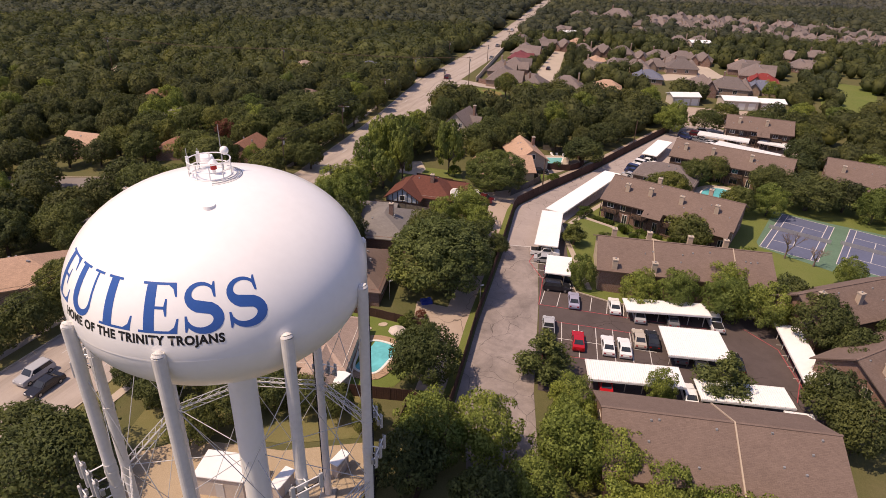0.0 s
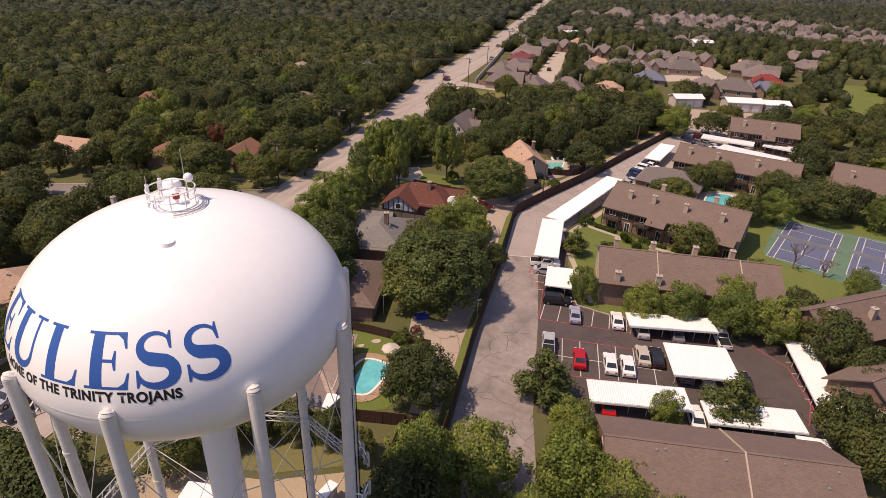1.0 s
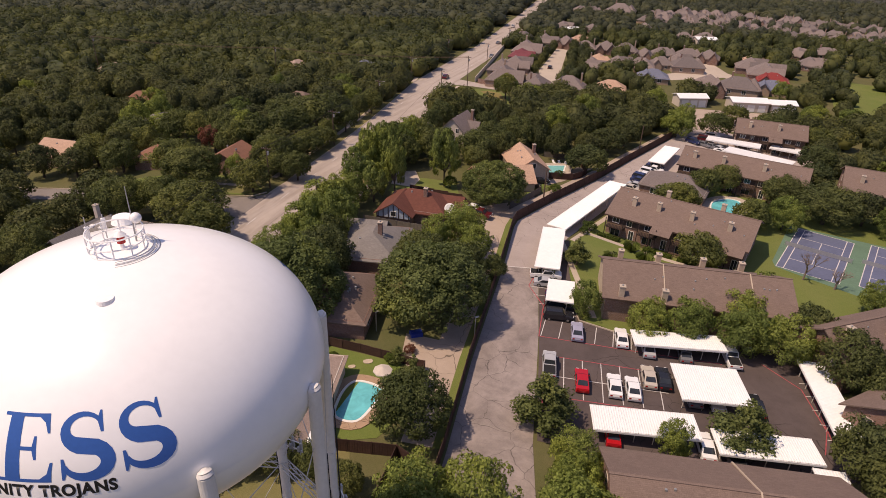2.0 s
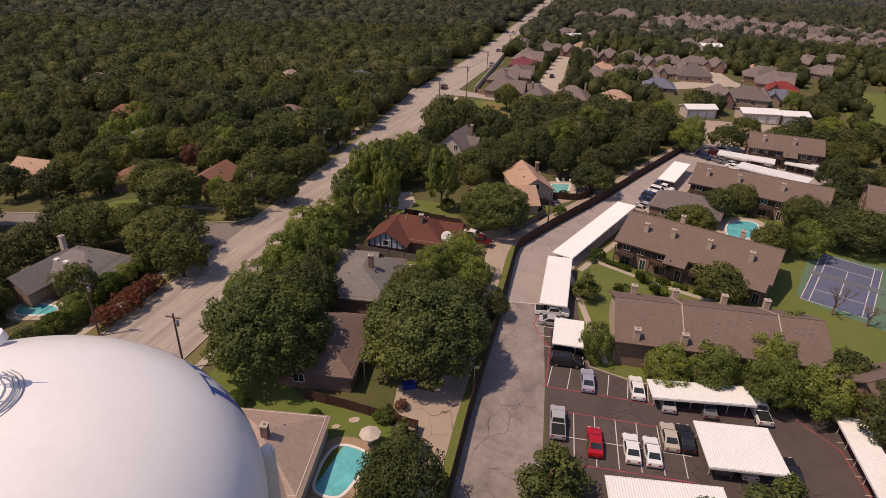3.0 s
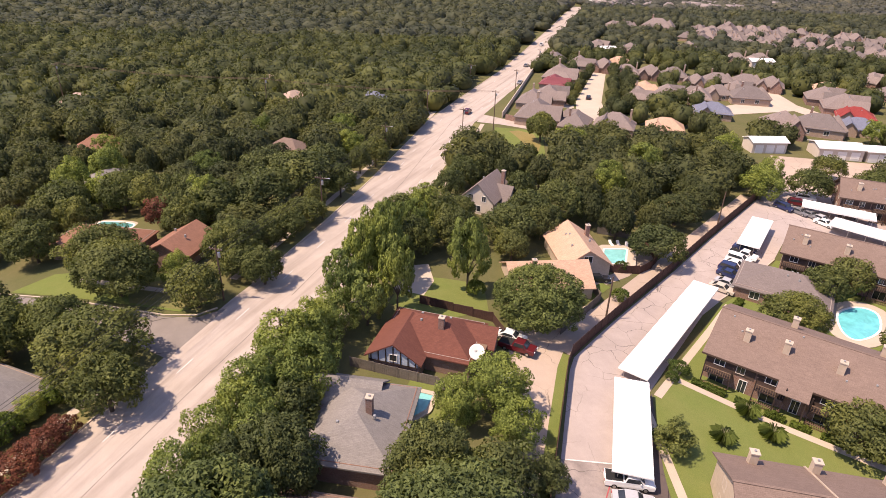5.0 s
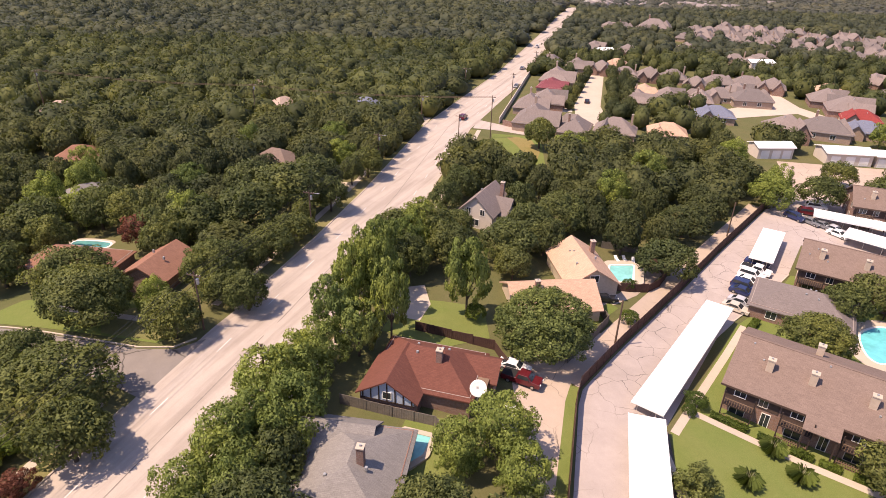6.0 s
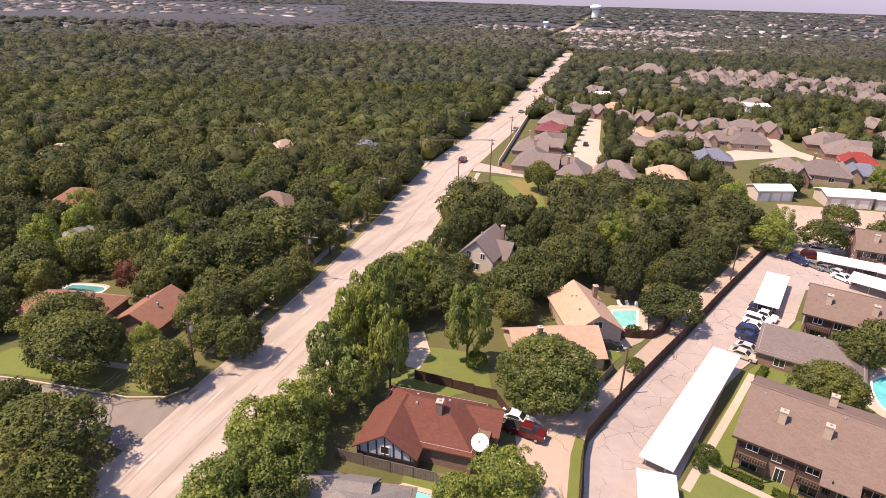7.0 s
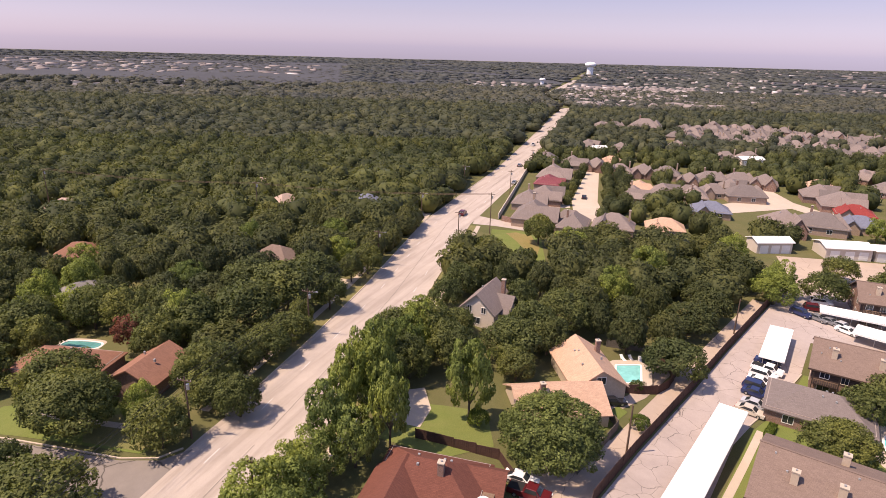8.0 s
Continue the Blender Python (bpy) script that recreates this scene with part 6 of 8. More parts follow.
KEEP_CLEAR += HIDDEN + [(-38, 123, 5), (-44, 124, 5), (-52, 128, 4.5), (-62, 130.5, 4.5), (-73, 133.5, 4), (-84, 136, 4)]
wood_rng = random.Random(11)
alley_line = offset_line(FENCE, -7.5)


def right_of_road(y):
    for a, b in zip(ROAD, ROAD[1:]):
        if a[1] <= y <= b[1]:
            return a[0] + (b[0] - a[0]) * (y - a[1]) / (b[1] - a[1]) + ROAD_W
    return 0


def left_of_alley(y):
    for a, b in zip(alley_line, alley_line[1:]):
        if a[1] <= y <= b[1]:
            return a[0] + (b[0] - a[0]) * (y - a[1]) / (b[1] - a[1])
    return 82 if y > 190 else 0


y = 166.0
while y < 246:
    x = right_of_road(y) + 6
    while x < min(left_of_alley(y), 82 + (246 - y) * 0.2) and x < 100:
        px, py, pr = x + wood_rng.uniform(-2, 2), y + wood_rng.uniform(-2, 2), wood_rng.uniform(3.6, 6.2)
        if woods_clear(px, py, pr):
            plant(wood_rng.choice(("wood_oak",) * 8 + ("street_tree",)), px, py, pr, wood_rng.uniform(7.5, 10.5), "oaks of the small wood")
        x += 6.3
    y += 6.0
KEEP_CLEAR += [(112, 148, 14), (102, 186, 9), (78, 152, 12), (98, 178, 12), (92, 205, 10), (105, 222, 12), (122, 228, 10), (134, 230, 8), (86, 112, 16), (176, 254, 11), (192, 276, 8), (163, 238, 9), (100, 196, 8)]
y = 118.0
while y < 250:
    x = 100.0
    while x < 66 + 0.78 * y:
        px, py, pr = x + wood_rng.uniform(-2.5, 2.5), y + wood_rng.uniform(-2.5, 2.5), wood_rng.uniform(3.2, 5.6)
        if woods_clear(px, py, pr) and wood_rng.random() < 0.8:
            plant(wood_rng.choice(("wood_oak",) * 5 + ("street_tree",)), px, py, pr, wood_rng.uniform(6.5, 9.5), "trees beyond the apartments")
        x += 7.6
    y += 7.2
y = 84.0
while y < 240:
    x = right_of_road(y) - ROAD_W - 2.5
    while x > -30 - 0.62 * y - 30:
        px, py, pr = x + wood_rng.uniform(-2, 2), y + wood_rng.uniform(-2, 2), wood_rng.uniform(3.2, 6.0)
        if woods_clear(px, py, pr):
            plant(wood_rng.choice(("wood_oak",) * 8 + ("street_tree",)), px, py, pr, wood_rng.uniform(7, 11), "oaks of the large wood")
        x -= 6.6
    y += 6.2

# far woods: one mass of many crowns
def woods(name, spots, label, material="shaded_wood_leaf", n=70, size=0.13, k=6, seed=1):
    temps = [far_crown(seed + i, k, n, size) for i in range(8)]
    rng = np.random.default_rng(seed)
    vs, ts, ns, off = [], [], [], 0
    for x, y, r, h in spots:
        v, t, m = temps[rng.integers(8)]
        a = rng.random() * 6.28
        c, s = math.cos(a), math.sin(a)
        w = np.stack([x + r * (v[:, 0] * c - v[:, 1] * s), y + r * (v[:, 0] * s + v[:, 1] * c), land(x, y) + h * (0.4 + 0.6 * v[:, 2])], 1)
        vs.append(w)
        ns.append(np.stack([m[:, 0] * c - m[:, 1] * s, m[:, 0] * s + m[:, 1] * c, m[:, 2]], 1))
        ts.append(t + off)
        off += len(v)
    me = mesh_from(name, np.concatenate(vs), NO_QUADS, np.concatenate(ts), M[material], np.concatenate(ns))
    return tagged(new(name, me), label, "woods", kind="stuff")


def road_x(y):
    for a, b in zip(ROAD, ROAD[1:]):
        if a[1] <= y <= b[1]:
            return a[0] + (b[0] - a[0]) * (y - a[1]) / (b[1] - a[1])
    return 116 + (y - 715) * 0.06 if y < 905 else 122 + (y - 905) * 0.265


# ---- far woods, in three bands that grow coarser ----
def patch_noise(x, y, s):
    return noise.noise(Vector((x * s, y * s, 3.7)))


SUBURB = []
spots = {0: [], 1: [], 2: [], 3: [], 4: []}
y = 240.0
while y < 1060:
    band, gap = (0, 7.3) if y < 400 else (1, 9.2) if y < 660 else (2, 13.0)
    x = road_x(y) - 3.5
    while x > -70 - 0.72 * y:
        k = gap / 6.4
        px, py = x + wood_rng.uniform(-2.8, 2.8) * k, y + wood_rng.uniform(-2.8, 2.8) * k
        pr = wood_rng.uniform(3.3, 5.6) * k * (1 + 0.25 * patch_noise(px, py, 0.02))
        edge = px < -180 and py > 770 + (px + 511) * 0.4 and wood_rng.random() < 0.78
        edge = edge or (y < 310 and any((px - a) ** 2 + (py - b) ** 2 < (c + pr * 0.6) ** 2 for a, b, c in HIDDEN))
        if px < road_x(py) - 1.2 - pr * 0.3 and not edge:
            spots[band].append((px, py, pr, wood_rng.uniform(6.6, 11.4) * (1 + 0.2 * patch_noise(px, py, 0.012))))
        x -= gap
    y += gap * 0.92

# ---- houses beyond the small wood ----
SIDES = (("S", -3.5, 0.9, 1.4, 1.3), ("S", 2.5, 0.9, 1.6, 1.3), ("W", 0, 0.9, 1.4, 1.3), ("E", 1, 0.9, 1.4, 1.3))
TILE = "subdivision houses"
BASE = [house(-400, -300, 0, (15, 12), 3.0, 7.0, "shingle_dusk", "brick_tan", "hip", wings=((-6.5, -0.5, -8.5, 2, 3.0, 6.2, "y"),), chims=((5.5, 1, 3.5, 8.0, "brick_tan"),), label="suburban brick house with a brown hipped roof", group=TILE, openings=SIDES, vents=1),
        house(-430, -300, 0, (13.5, 13), 3.0, 7.2, "shingle_dusk", "brick_brown", "hip", wings=((0.5, 6.0, -8.8, 0, 3.0, 6.4, "y"), (-6.8, -1.5, -7.8, 0, 2.9, 5.6, "y")), label="suburban brick house with two front gables", group=TILE, openings=SIDES, vents=1),
        house(-460, -300, 0, (16, 11), 3.0, 6.6, "shingle_dusk", "brick_tan", "hip", wings=((3, 9, -3, 7.5, 3.0, 6.0, "hip"),), chims=((-3, 2, 4.0, 7.8, "brick_brown"),), label="suburban house with a wide brown hipped roof", group=TILE, openings=SIDES, vents=1)]
FAR = [house(-520, -300, 0, (15, 12), 3.0, 7.0, "shingle_dusk", "brick_tan", "hip", wings=((-6.5, -0.5, -8.5, 2, 3.0, 6.2, "y"),), label="distant brick house with a brown roof", group="distant houses", vents=0),
       house(-550, -300, 0, (14, 12), 3.0, 7.2, "shingle_dusk", "brick_brown", "hip", wings=((0.5, 6.0, -8.8, 0, 3.0, 6.4, "y"),), chims=((-4, 1, 3.5, 8.0, "brick_tan"),), label="distant house with a front gable", group="distant houses", vents=0)]
TAN = house(-490, -300, 0, (16, 12), 3.0, 6.4, "shingle_tan", "brick_tan", "hip", wings=((-7, -1, -8.5, 2, 3.0, 5.8, "hip"),), label="suburban house with an orange tan roof", group=TILE, openings=SIDES, vents=1)
house_rng = random.Random(4)


def settle(src, x, y, turn, k=0.74):
    SUBURB.append((x, y, 8.2 * k))
    return copy_thing(src, Matrix.LocRotScale((x, y, land(x, y)), Euler((0, 0, radians(turn))), (k, k, k * 1.12)))


for x, y, t, k in ((29, 257, 75, 1.0), (41, 250, 72, 0.85), (54, 250, -15, 0.85), (30, 278, 75, 0.85), (37, 287, 75, 0.85), (47, 327, 75, 1.0), (52, 370, 75, 0.8), (62, 359, 75, 0.85), (73, 356, -15, 0.8),
                   (81, 343, -20, 0.78), (92, 343, -14, 0.8), (102, 340, -12, 0.8), (108, 328, -25, 0.72), (119, 332, -15, 0.8), (122, 318, 70, 0.7), (133, 334, -12, 0.75), (141, 327, -25, 0.8), (73, 294, 75, 0.8), (87, 302, 75, 0.75),
                   (99, 298, 70, 0.8), (110, 307, -15, 0.72), (120, 301, -10, 0.9), (113, 258, -20, 0.95), (126, 259, -20, 0.95), (152, 305, 68, 0.9), (151, 289, 68, 1.0), (152, 392, -15, 0.8), (166, 395, 10, 0.8), (100, 412, -15, 0.8),
                   (116, 524, 20, 0.8), (127, 527, -15, 0.8), (136, 514, 60, 0.8), (147, 520, -20, 1.3), (198, 347, 20, 0.8), (216, 352, -15, 0.8), (188, 318, 60, 0.8), (84, 424, 40, 0.75), (140, 432, -20, 0.75)):
    settle(house_rng.choice(BASE), x, y, t + house_rng.uniform(-5, 5), k)
for x, y, t in ((80, 309, 75), (71, 251, -15), (164, 324, -15), (199, 349, 20), (84, 369, -15)):
    settle(TAN, x, y, t)
for x, y, t, m, lb in ((43, 314, 72, "shingle_maroon", "suburban house with a dark maroon roof"), (96, 275.5, -15, "shingle_blue", "suburban house with a slate blue roof"), (150, 278, -25, "roof_scarlet", "suburban house with a bright red patched roof"),
                       (141.5, 262, -25, "shingle_blue", "suburban house with a blue grey roof")):
    house(x, y, t, (12.5, 10), 2.7, 5.6, m, "brick_tan", "hip", wings=((-5.5, -0.5, -7.2, 2, 2.7, 5.1, "y"),), label=lb, group=TILE, openings=SIDES, vents=1)
    SUBURB.append((x, y, 9))
for x, y, t, w, d in ((98, 237, 5, 11, 6), (119, 235, -5, 13, 8), (131, 233, -5, 9, 6), (86, 408, 10, 9, 8), (163, 387, 0, 12, 9)):
    wh = house(x, y, t, (w, d), 3.6, 4.6, "white_metal", "stucco", "x", label="low white-roofed service building", name="service_building", group="service buildings", vents=0,
               openings=(("S", -w * 0.3, 0.15, 2.6, 2.4), ("S", w * 0.02, 0.15, 2.6, 2.4), ("S", w * 0.32, 0.15, 2.6, 2.4)))
    SUBURB.append((x, y, 8))
ribbon("boundary_wall", [(17.5, 259), (34.5, 332), (44, 372)], -0.12, 0.12, 0.0, M["stucco"], label="tan masonry wall along the street", height=2.0)
ribbon("boundary_wall", [(18.5, 257), (28.5, 250)], -0.12, 0.12, 0.0, M["brick_brown"], label="low red brick wall at a street corner", height=1.9)
for i in range(6):
    for j in range(18):
        u, v = (j + 0.5 * (i % 2)) / 12, i / 5
        x = 157 + 92 * u + (31 + 26 * u) * v + house_rng.uniform(-2.5, 2.5)
        y = 482 - 74 * u + (84 - 8 * u) * v + house_rng.uniform(-2.5, 2.5)
        if house_rng.random() < 0.1 or (j < 2 and i > 3):
            continue
        settle(house_rng.choice(FAR), x, y, house_rng.choice((-38, 52, 142)) + house_rng.uniform(-6, 6), house_rng.uniform(0.66, 0.78))
for src in BASE + FAR + [TAN]:
    for o in list(src.children_recursive) + [src]:
        bpy.data.objects.remove(o)

y = 246.0
while y < 1060:
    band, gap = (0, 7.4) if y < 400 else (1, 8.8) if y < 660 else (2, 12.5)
    x = road_x(y) + ROAD_W + 4
    while x < 60 + 0.78 * y:
        k = gap / 7.4
        px, py, pr = x + wood_rng.uniform(-3, 3) * k, y + wood_rng.uniform(-3, 3) * k, wood_rng.uniform(2.2, 5.2) * k
        x += gap
        near = any((px - a) ** 2 + (py - b) ** 2 < (r + pr * 0.7) ** 2 for a, b, r in SUBURB if abs(py - b) < 20)
        street = (44 < px < 78 and 262 < py < 366 and abs(px - (50 + (py - 270) * 0.26)) < 9) or (102 < px < 152 and 268 < py < 336 and (abs(px - 140) < 9 or py < 296)) or (80 < px < 140 and 205 < py < 244)
        open_ground = px > 110 and 180 < py < 300 and abs(px - 60 - py * 0.47) < 8
        thin = py < 385 and wood_rng.random() < 0.22
        clear_front = (108 < px < 152 and 238 < py < 262) or (px < 46 and 246 < py < 340)
        if not (near or street or clear_front or open_ground or thin or (py < 262 and px < 30)):
            spots[band].append((px, py, pr, wood_rng.uniform(6, 10)))
    y += gap * 0.95
y = 1060.0
while y < 4500:
    x = -0.8 * y
    while x < 0.85 * y:
        px, py = x + wood_rng.uniform(-12, 12), y + wood_rng.uniform(-12, 12)
        open_here = px < -0.16 * py and py < 2700
        if not (-6 < px - (122 + (py - 905) * 0.26) < ROAD_W + 6) and patch_noise(px, py, 0.004) > (-0.06 if open_here else -0.3):
            grown = (1 + (y - 1060) * 0.00045) * (0.5 if open_here else 1)
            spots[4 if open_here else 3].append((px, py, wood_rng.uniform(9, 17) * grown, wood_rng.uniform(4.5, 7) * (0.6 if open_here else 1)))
        x += 27 * (1 + (y - 1060) * 0.00045)
    y += 25 + (y - 1060) * 0.012
for k in range(11):
    WOODLAND.append((59.5 + k * 1.72 + wood_rng.uniform(-0.6, 0.6), 278 + k * 7.0, wood_rng.uniform(2.4, 3.4), wood_rng.uniform(5, 8)))
    WOODLAND.append((64.5 + k * 1.72 + wood_rng.uniform(-1, 1), 274 + k * 7.0, wood_rng.uniform(2.4, 3.6), wood_rng.uniform(5, 8)))
for k in range(7):
    WOODLAND.append((45.5 + k * 3.1 + wood_rng.uniform(-0.6, 0.6), 284 + k * 10.0, wood_rng.uniform(1.8, 2.8), wood_rng.uniform(4, 7)))
woods("woodland", WOODLAND, "dark green oaks standing close together", n=1200, size=0.072, k=26, seed=80)
woods("far_woods", spots[0], "dense dark green oak woods and garden trees", n=210, size=0.095, k=16, seed=1)
# farther bands take leaf colours with more haze painted in
woods("far_woods", spots[1], "dense oak woods farther off, leaves greyed for haze", n=90, size=0.12, k=10, seed=20, material="deep_haze_leaf")
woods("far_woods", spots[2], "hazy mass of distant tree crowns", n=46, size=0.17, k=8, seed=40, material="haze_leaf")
woods("far_woods", spots[3], "distant tree cover reaching the horizon", n=14, size=0.25, k=6, seed=60, material="far_haze_leaf")

woods("distant_scrub", spots[4], "scrub and trees scattered over distant open land, greyed for haze", n=14, size=0.25, k=6, seed=90, material="hazy_scrub_leaf")


def far_town():
    """Distant roofs and sheds, more than one could count."""
    rng = np.random.default_rng(8)
    iv = np.array([(-1, -1, 0), (1, -1, 0), (1, 1, 0), (-1, 1, 0), (-1, -1, 1), (1, -1, 1), (1, 1, 1), (-1, 1, 1), (-1, 0, 1.7), (1, 0, 1.7)], float)
    iq = np.array([(0, 1, 5, 4), (1, 2, 6, 5), (2, 3, 7, 6), (3, 0, 4, 7), (4, 5, 9, 8), (6, 7, 8, 9)])
    it = np.array([(5, 6, 9), (7, 4, 8)])
    vs, qs, ts, off = [], [], [], 0
    for i in range(760):
        l, w, h = rng.uniform(3.6, 5.6), rng.uniform(3.0, 4.2), rng.uniform(4.8, 6.2)
        if i < 330:
            y = rng.uniform(700, 1250)
            x = road_x(y) + 24 + (60 + 0.14 * y) * rng.random() ** 1.3
        elif i < 380:
            y = rng.uniform(900, 1300)
            x = road_x(y) - 14 - 0.14 * y * rng.random()
        elif i < 570:
            y = rng.uniform(760, 2000)
            x = road_x(min(y, 1590)) + rng.uniform(40, 0.7 * y)
        else:
            y = rng.uniform(2300, 3900) if i < 660 else rng.uniform(1350, 2300)
            x = rng.uniform(0.2 * y, 0.8 * y) if i < 660 else rng.uniform(-0.74 * y, -0.2 * y)
            l, w, h = rng.uniform(4, 20), rng.uniform(4, 7), rng.uniform(3.2, 5.5)
        a = rng.random() * 3.14
        c, s = math.cos(a), math.sin(a)
        p = iv * np.array([l, w, h * 0.62])
        vs.append(np.stack([x + p[:, 0] * c - p[:, 1] * s, y + p[:, 0] * s + p[:, 1] * c, land(x, y) + p[:, 2] + 0.5], 1))
        qs.append(iq + off)
        ts.append(it + off)
        off += 10
    m, nt, bs = nodes_of("mat_far_town")
    geo = nt.nodes.new("ShaderNodeNewGeometry")
    c = ramp(nt, geo.outputs["Random Per Island"], [(0.0, (0.19, 0.158, 0.148)), (0.7, (0.28, 0.23, 0.215)), (0.9, (0.34, 0.295, 0.28)), (1.0, (0.66, 0.63, 0.62))])
    c = mix(nt, 0.3, c, ramp(nt, noise_node(nt, geo.outputs["Position"], 0.3, 3), [(0.3, (0.12, 0.1, 0.09)), (0.7, (0.3, 0.26, 0.24))]))
    nt.links.new(c, bs.inputs["Base Color"])
    bs.inputs["Roughness"].default_value = 0.8
    tagged(new("far_town", mesh_from("far_town", np.concatenate(vs), np.concatenate(qs), np.concatenate(ts), m)), "distant suburban roofs and pale sheds among trees", "distant town", kind="stuff")


far_town()
drape("distant_field", [(-175, 1010), (-12, 1005), (0, 1050), (-180, 1060)], 0.6, M["pale_field"], label="pale open ground far away")
drape("distant_field", [(900, 2700), (2300, 2500), (2400, 2750), (900, 2950)], 0.6, M["pale_field"], label="pale open ground far away")
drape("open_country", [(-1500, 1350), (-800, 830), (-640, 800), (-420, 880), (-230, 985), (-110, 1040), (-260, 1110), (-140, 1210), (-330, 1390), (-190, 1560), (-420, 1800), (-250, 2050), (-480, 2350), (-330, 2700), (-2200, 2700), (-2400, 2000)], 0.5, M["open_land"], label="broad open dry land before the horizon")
drape("far_ground", [(-4500, 1190), (-215, 1010), (112, 1010), (165, 1100), (296, 1602), (1080, 4600), (-4500, 4600)], 0.25, M["far_haze_floor"], label="hazy grey-green land reaching the horizon")
drape("far_ground", [(140, 905), (4500, 905), (4500, 4600), (1100, 4600), (322, 1602), (200, 1141)], 0.25, M["far_haze_floor"], label="hazy grey-green land reaching the horizon")
# the hills' haze is painted: a flat grey-violet base colour
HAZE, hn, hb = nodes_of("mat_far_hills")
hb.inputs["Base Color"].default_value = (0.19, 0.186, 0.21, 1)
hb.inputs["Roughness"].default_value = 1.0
bm = bmesh.new()
prev = None
for i in range(121):
    x = -4500 + 75 * i
    zt = -34 + 7 * (0.5 + patch_noise(x, 0, 0.0016)) + 2 * patch_noise(x, 9, 0.01)
    cur = [bm.verts.new((x, 4560, -48)), bm.verts.new((x, 4600, zt)), bm.verts.new((x, 4700, -48))]
    if prev:
        for k in range(2):
            bm.faces.new((prev[k], cur[k], cur[k + 1], prev[k + 1]))
    prev = cur
bmesh.ops.recalc_face_normals(bm, faces=bm.faces)
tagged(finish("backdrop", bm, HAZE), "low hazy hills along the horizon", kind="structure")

for x, y, s, lb in ((438, 2005, 1.0, "distant white pedestal water tower on the horizon"), (186, 1296, 0.36, "small distant white water tank above roofs")):
    t2 = thing("distant_water_tower", x, y, land(x, y), 0, lb, "water tower")
    part("pedestal", one_tube((0, 0, -1), (0, 0, 26 * s), 10 * s, 10 * s, seg=24), M["white_metal"], t2)
    bm = bmesh.new()
    prof = [(10, 25), (15.5, 28), (17, 32), (16, 36), (11, 39), (0.5, 40.5)]
    rows = [[bm.verts.new((r * s * math.cos(2 * math.pi * k / 28), r * s * math.sin(2 * math.pi * k / 28), z * s)) for k in range(28)] for r, z in prof]
    for a, b in zip(rows, rows[1:]):
        for k in range(28):
            bm.faces.new((a[k], a[(k + 1) % 28], b[(k + 1) % 28], b[k]))
    part("bowl", bm, M["white_metal"], t2, smooth=True)


# ---- fences ----
def fence_run(line, height, m, label, panel=2.4, group=""):
    """A board fence along a line: posts, and panels of boards between two rails."""
    pts = resample(line, panel)
    pts = [p for i, p in enumerate(pts) if i == 0 or math.dist(p, pts[i - 1]) > 0.3]
    fe = thing("board_fence", pts[0][0], pts[0][1], land(*pts[0]), 0, label, "fence", group)
    cache = {}
    z0 = land(*pts[0])
    for i, (a, b) in enumerate(zip(pts, pts[1:])):
        za, zb = land(*a), land(*b)
        ln = math.dist(a, b)
        turn = math.atan2(b[1] - a[1], b[0] - a[0])
        key = round(ln, 1)
        if key not in cache:
            bm = bmesh.new()
            n = max(3, int(ln / 0.15))
            plan = []
            for k in range(n):
                x, y = ln * k / n, 0.014 * (k % 2)
                plan += [(x + 0.008, -0.012 - y, height + 0.03 * math.sin(k * 12.9)), (x + ln / n - 0.008, -0.012 - y, height + 0.03 * math.sin(k * 12.9))]
            rows = [[bm.verts.new((x, y, z)) for x, y, z in plan], [bm.verts.new((x, y, -0.5)) for x, y, z in plan],
                    [bm.verts.new((x, 0.03, -0.5)) for x, y, z in plan], [bm.verts.new((x, 0.03, z)) for x, y, z in plan]]
            for r0, r1 in zip(rows, rows[1:] + rows[:1]):
                for k in range(len(plan) - 1):
                    bm.faces.new((r0[k], r1[k], r1[k + 1], r0[k + 1]))
            bmesh.ops.recalc_face_normals(bm, faces=bm.faces)
            ob = finish("panel", bm, M[m])
            po = finish("post", one_box(-0.06, 0.06, -0.06, 0.06, -0.6, height + 0.08), M[m])
            cache[key] = (ob.data, po.data)
            bpy.data.objects.remove(ob)
            bpy.data.objects.remove(po)
        for nm, me in zip(("panel", "post"), cache[key]):
            o = new(nm, me)
            o.parent = fe
            o.matrix_basis = Matrix.Translation((a[0] - pts[0][0], a[1] - pts[0][1], (za + zb) / 2 - z0)) @ Matrix.Rotation(turn, 4, "Z")
    return fe


fence_run(FENCE, 2.15, "fence", "long dark brown board fence between alley and parking lane")
fence_run([(17.9, 129.4), (23, 136), (26.4, 140.8), (25.6, 145)], 1.7, "grey_fence", "weathered board fence beside the alley")
fence_run([(29.2, 152.0), (33, 152.0), (36.4, 152.6), (39.4, 155.2), (41.5, 158.5), (41, 168)], 1.7, "fence", "dark board fence round a garden pool")
fence_run([(31.8, 169), (41, 168)], 1.6, "grey_fence", "grey board fence behind a garden pool")
fence_run([(-12.6, 118.2), (-6, 116.4), (-0.6, 115.1), (2, 112.5)], 1.6, "grey_fence", "grey board fence between two houses")
fence_run([(-14.2, 79.8), (-8.8, 78.2), (-2.8, 76.0), (0.4, 74.8), (-0.6, 70)], 1.5, "fence", "brown board fence behind a back garden")
fence_run([(-4.0, 134), (1.3, 132.4), (7.5, 130.8), (9, 127)], 1.6, "fence", "red brown board fence behind a house")
fence_run([(-27, 61.5), (-14, 60.4), (-2.5, 59.2), (-1, 58)], 1.9, "fence", "dark fence along the utility yard")
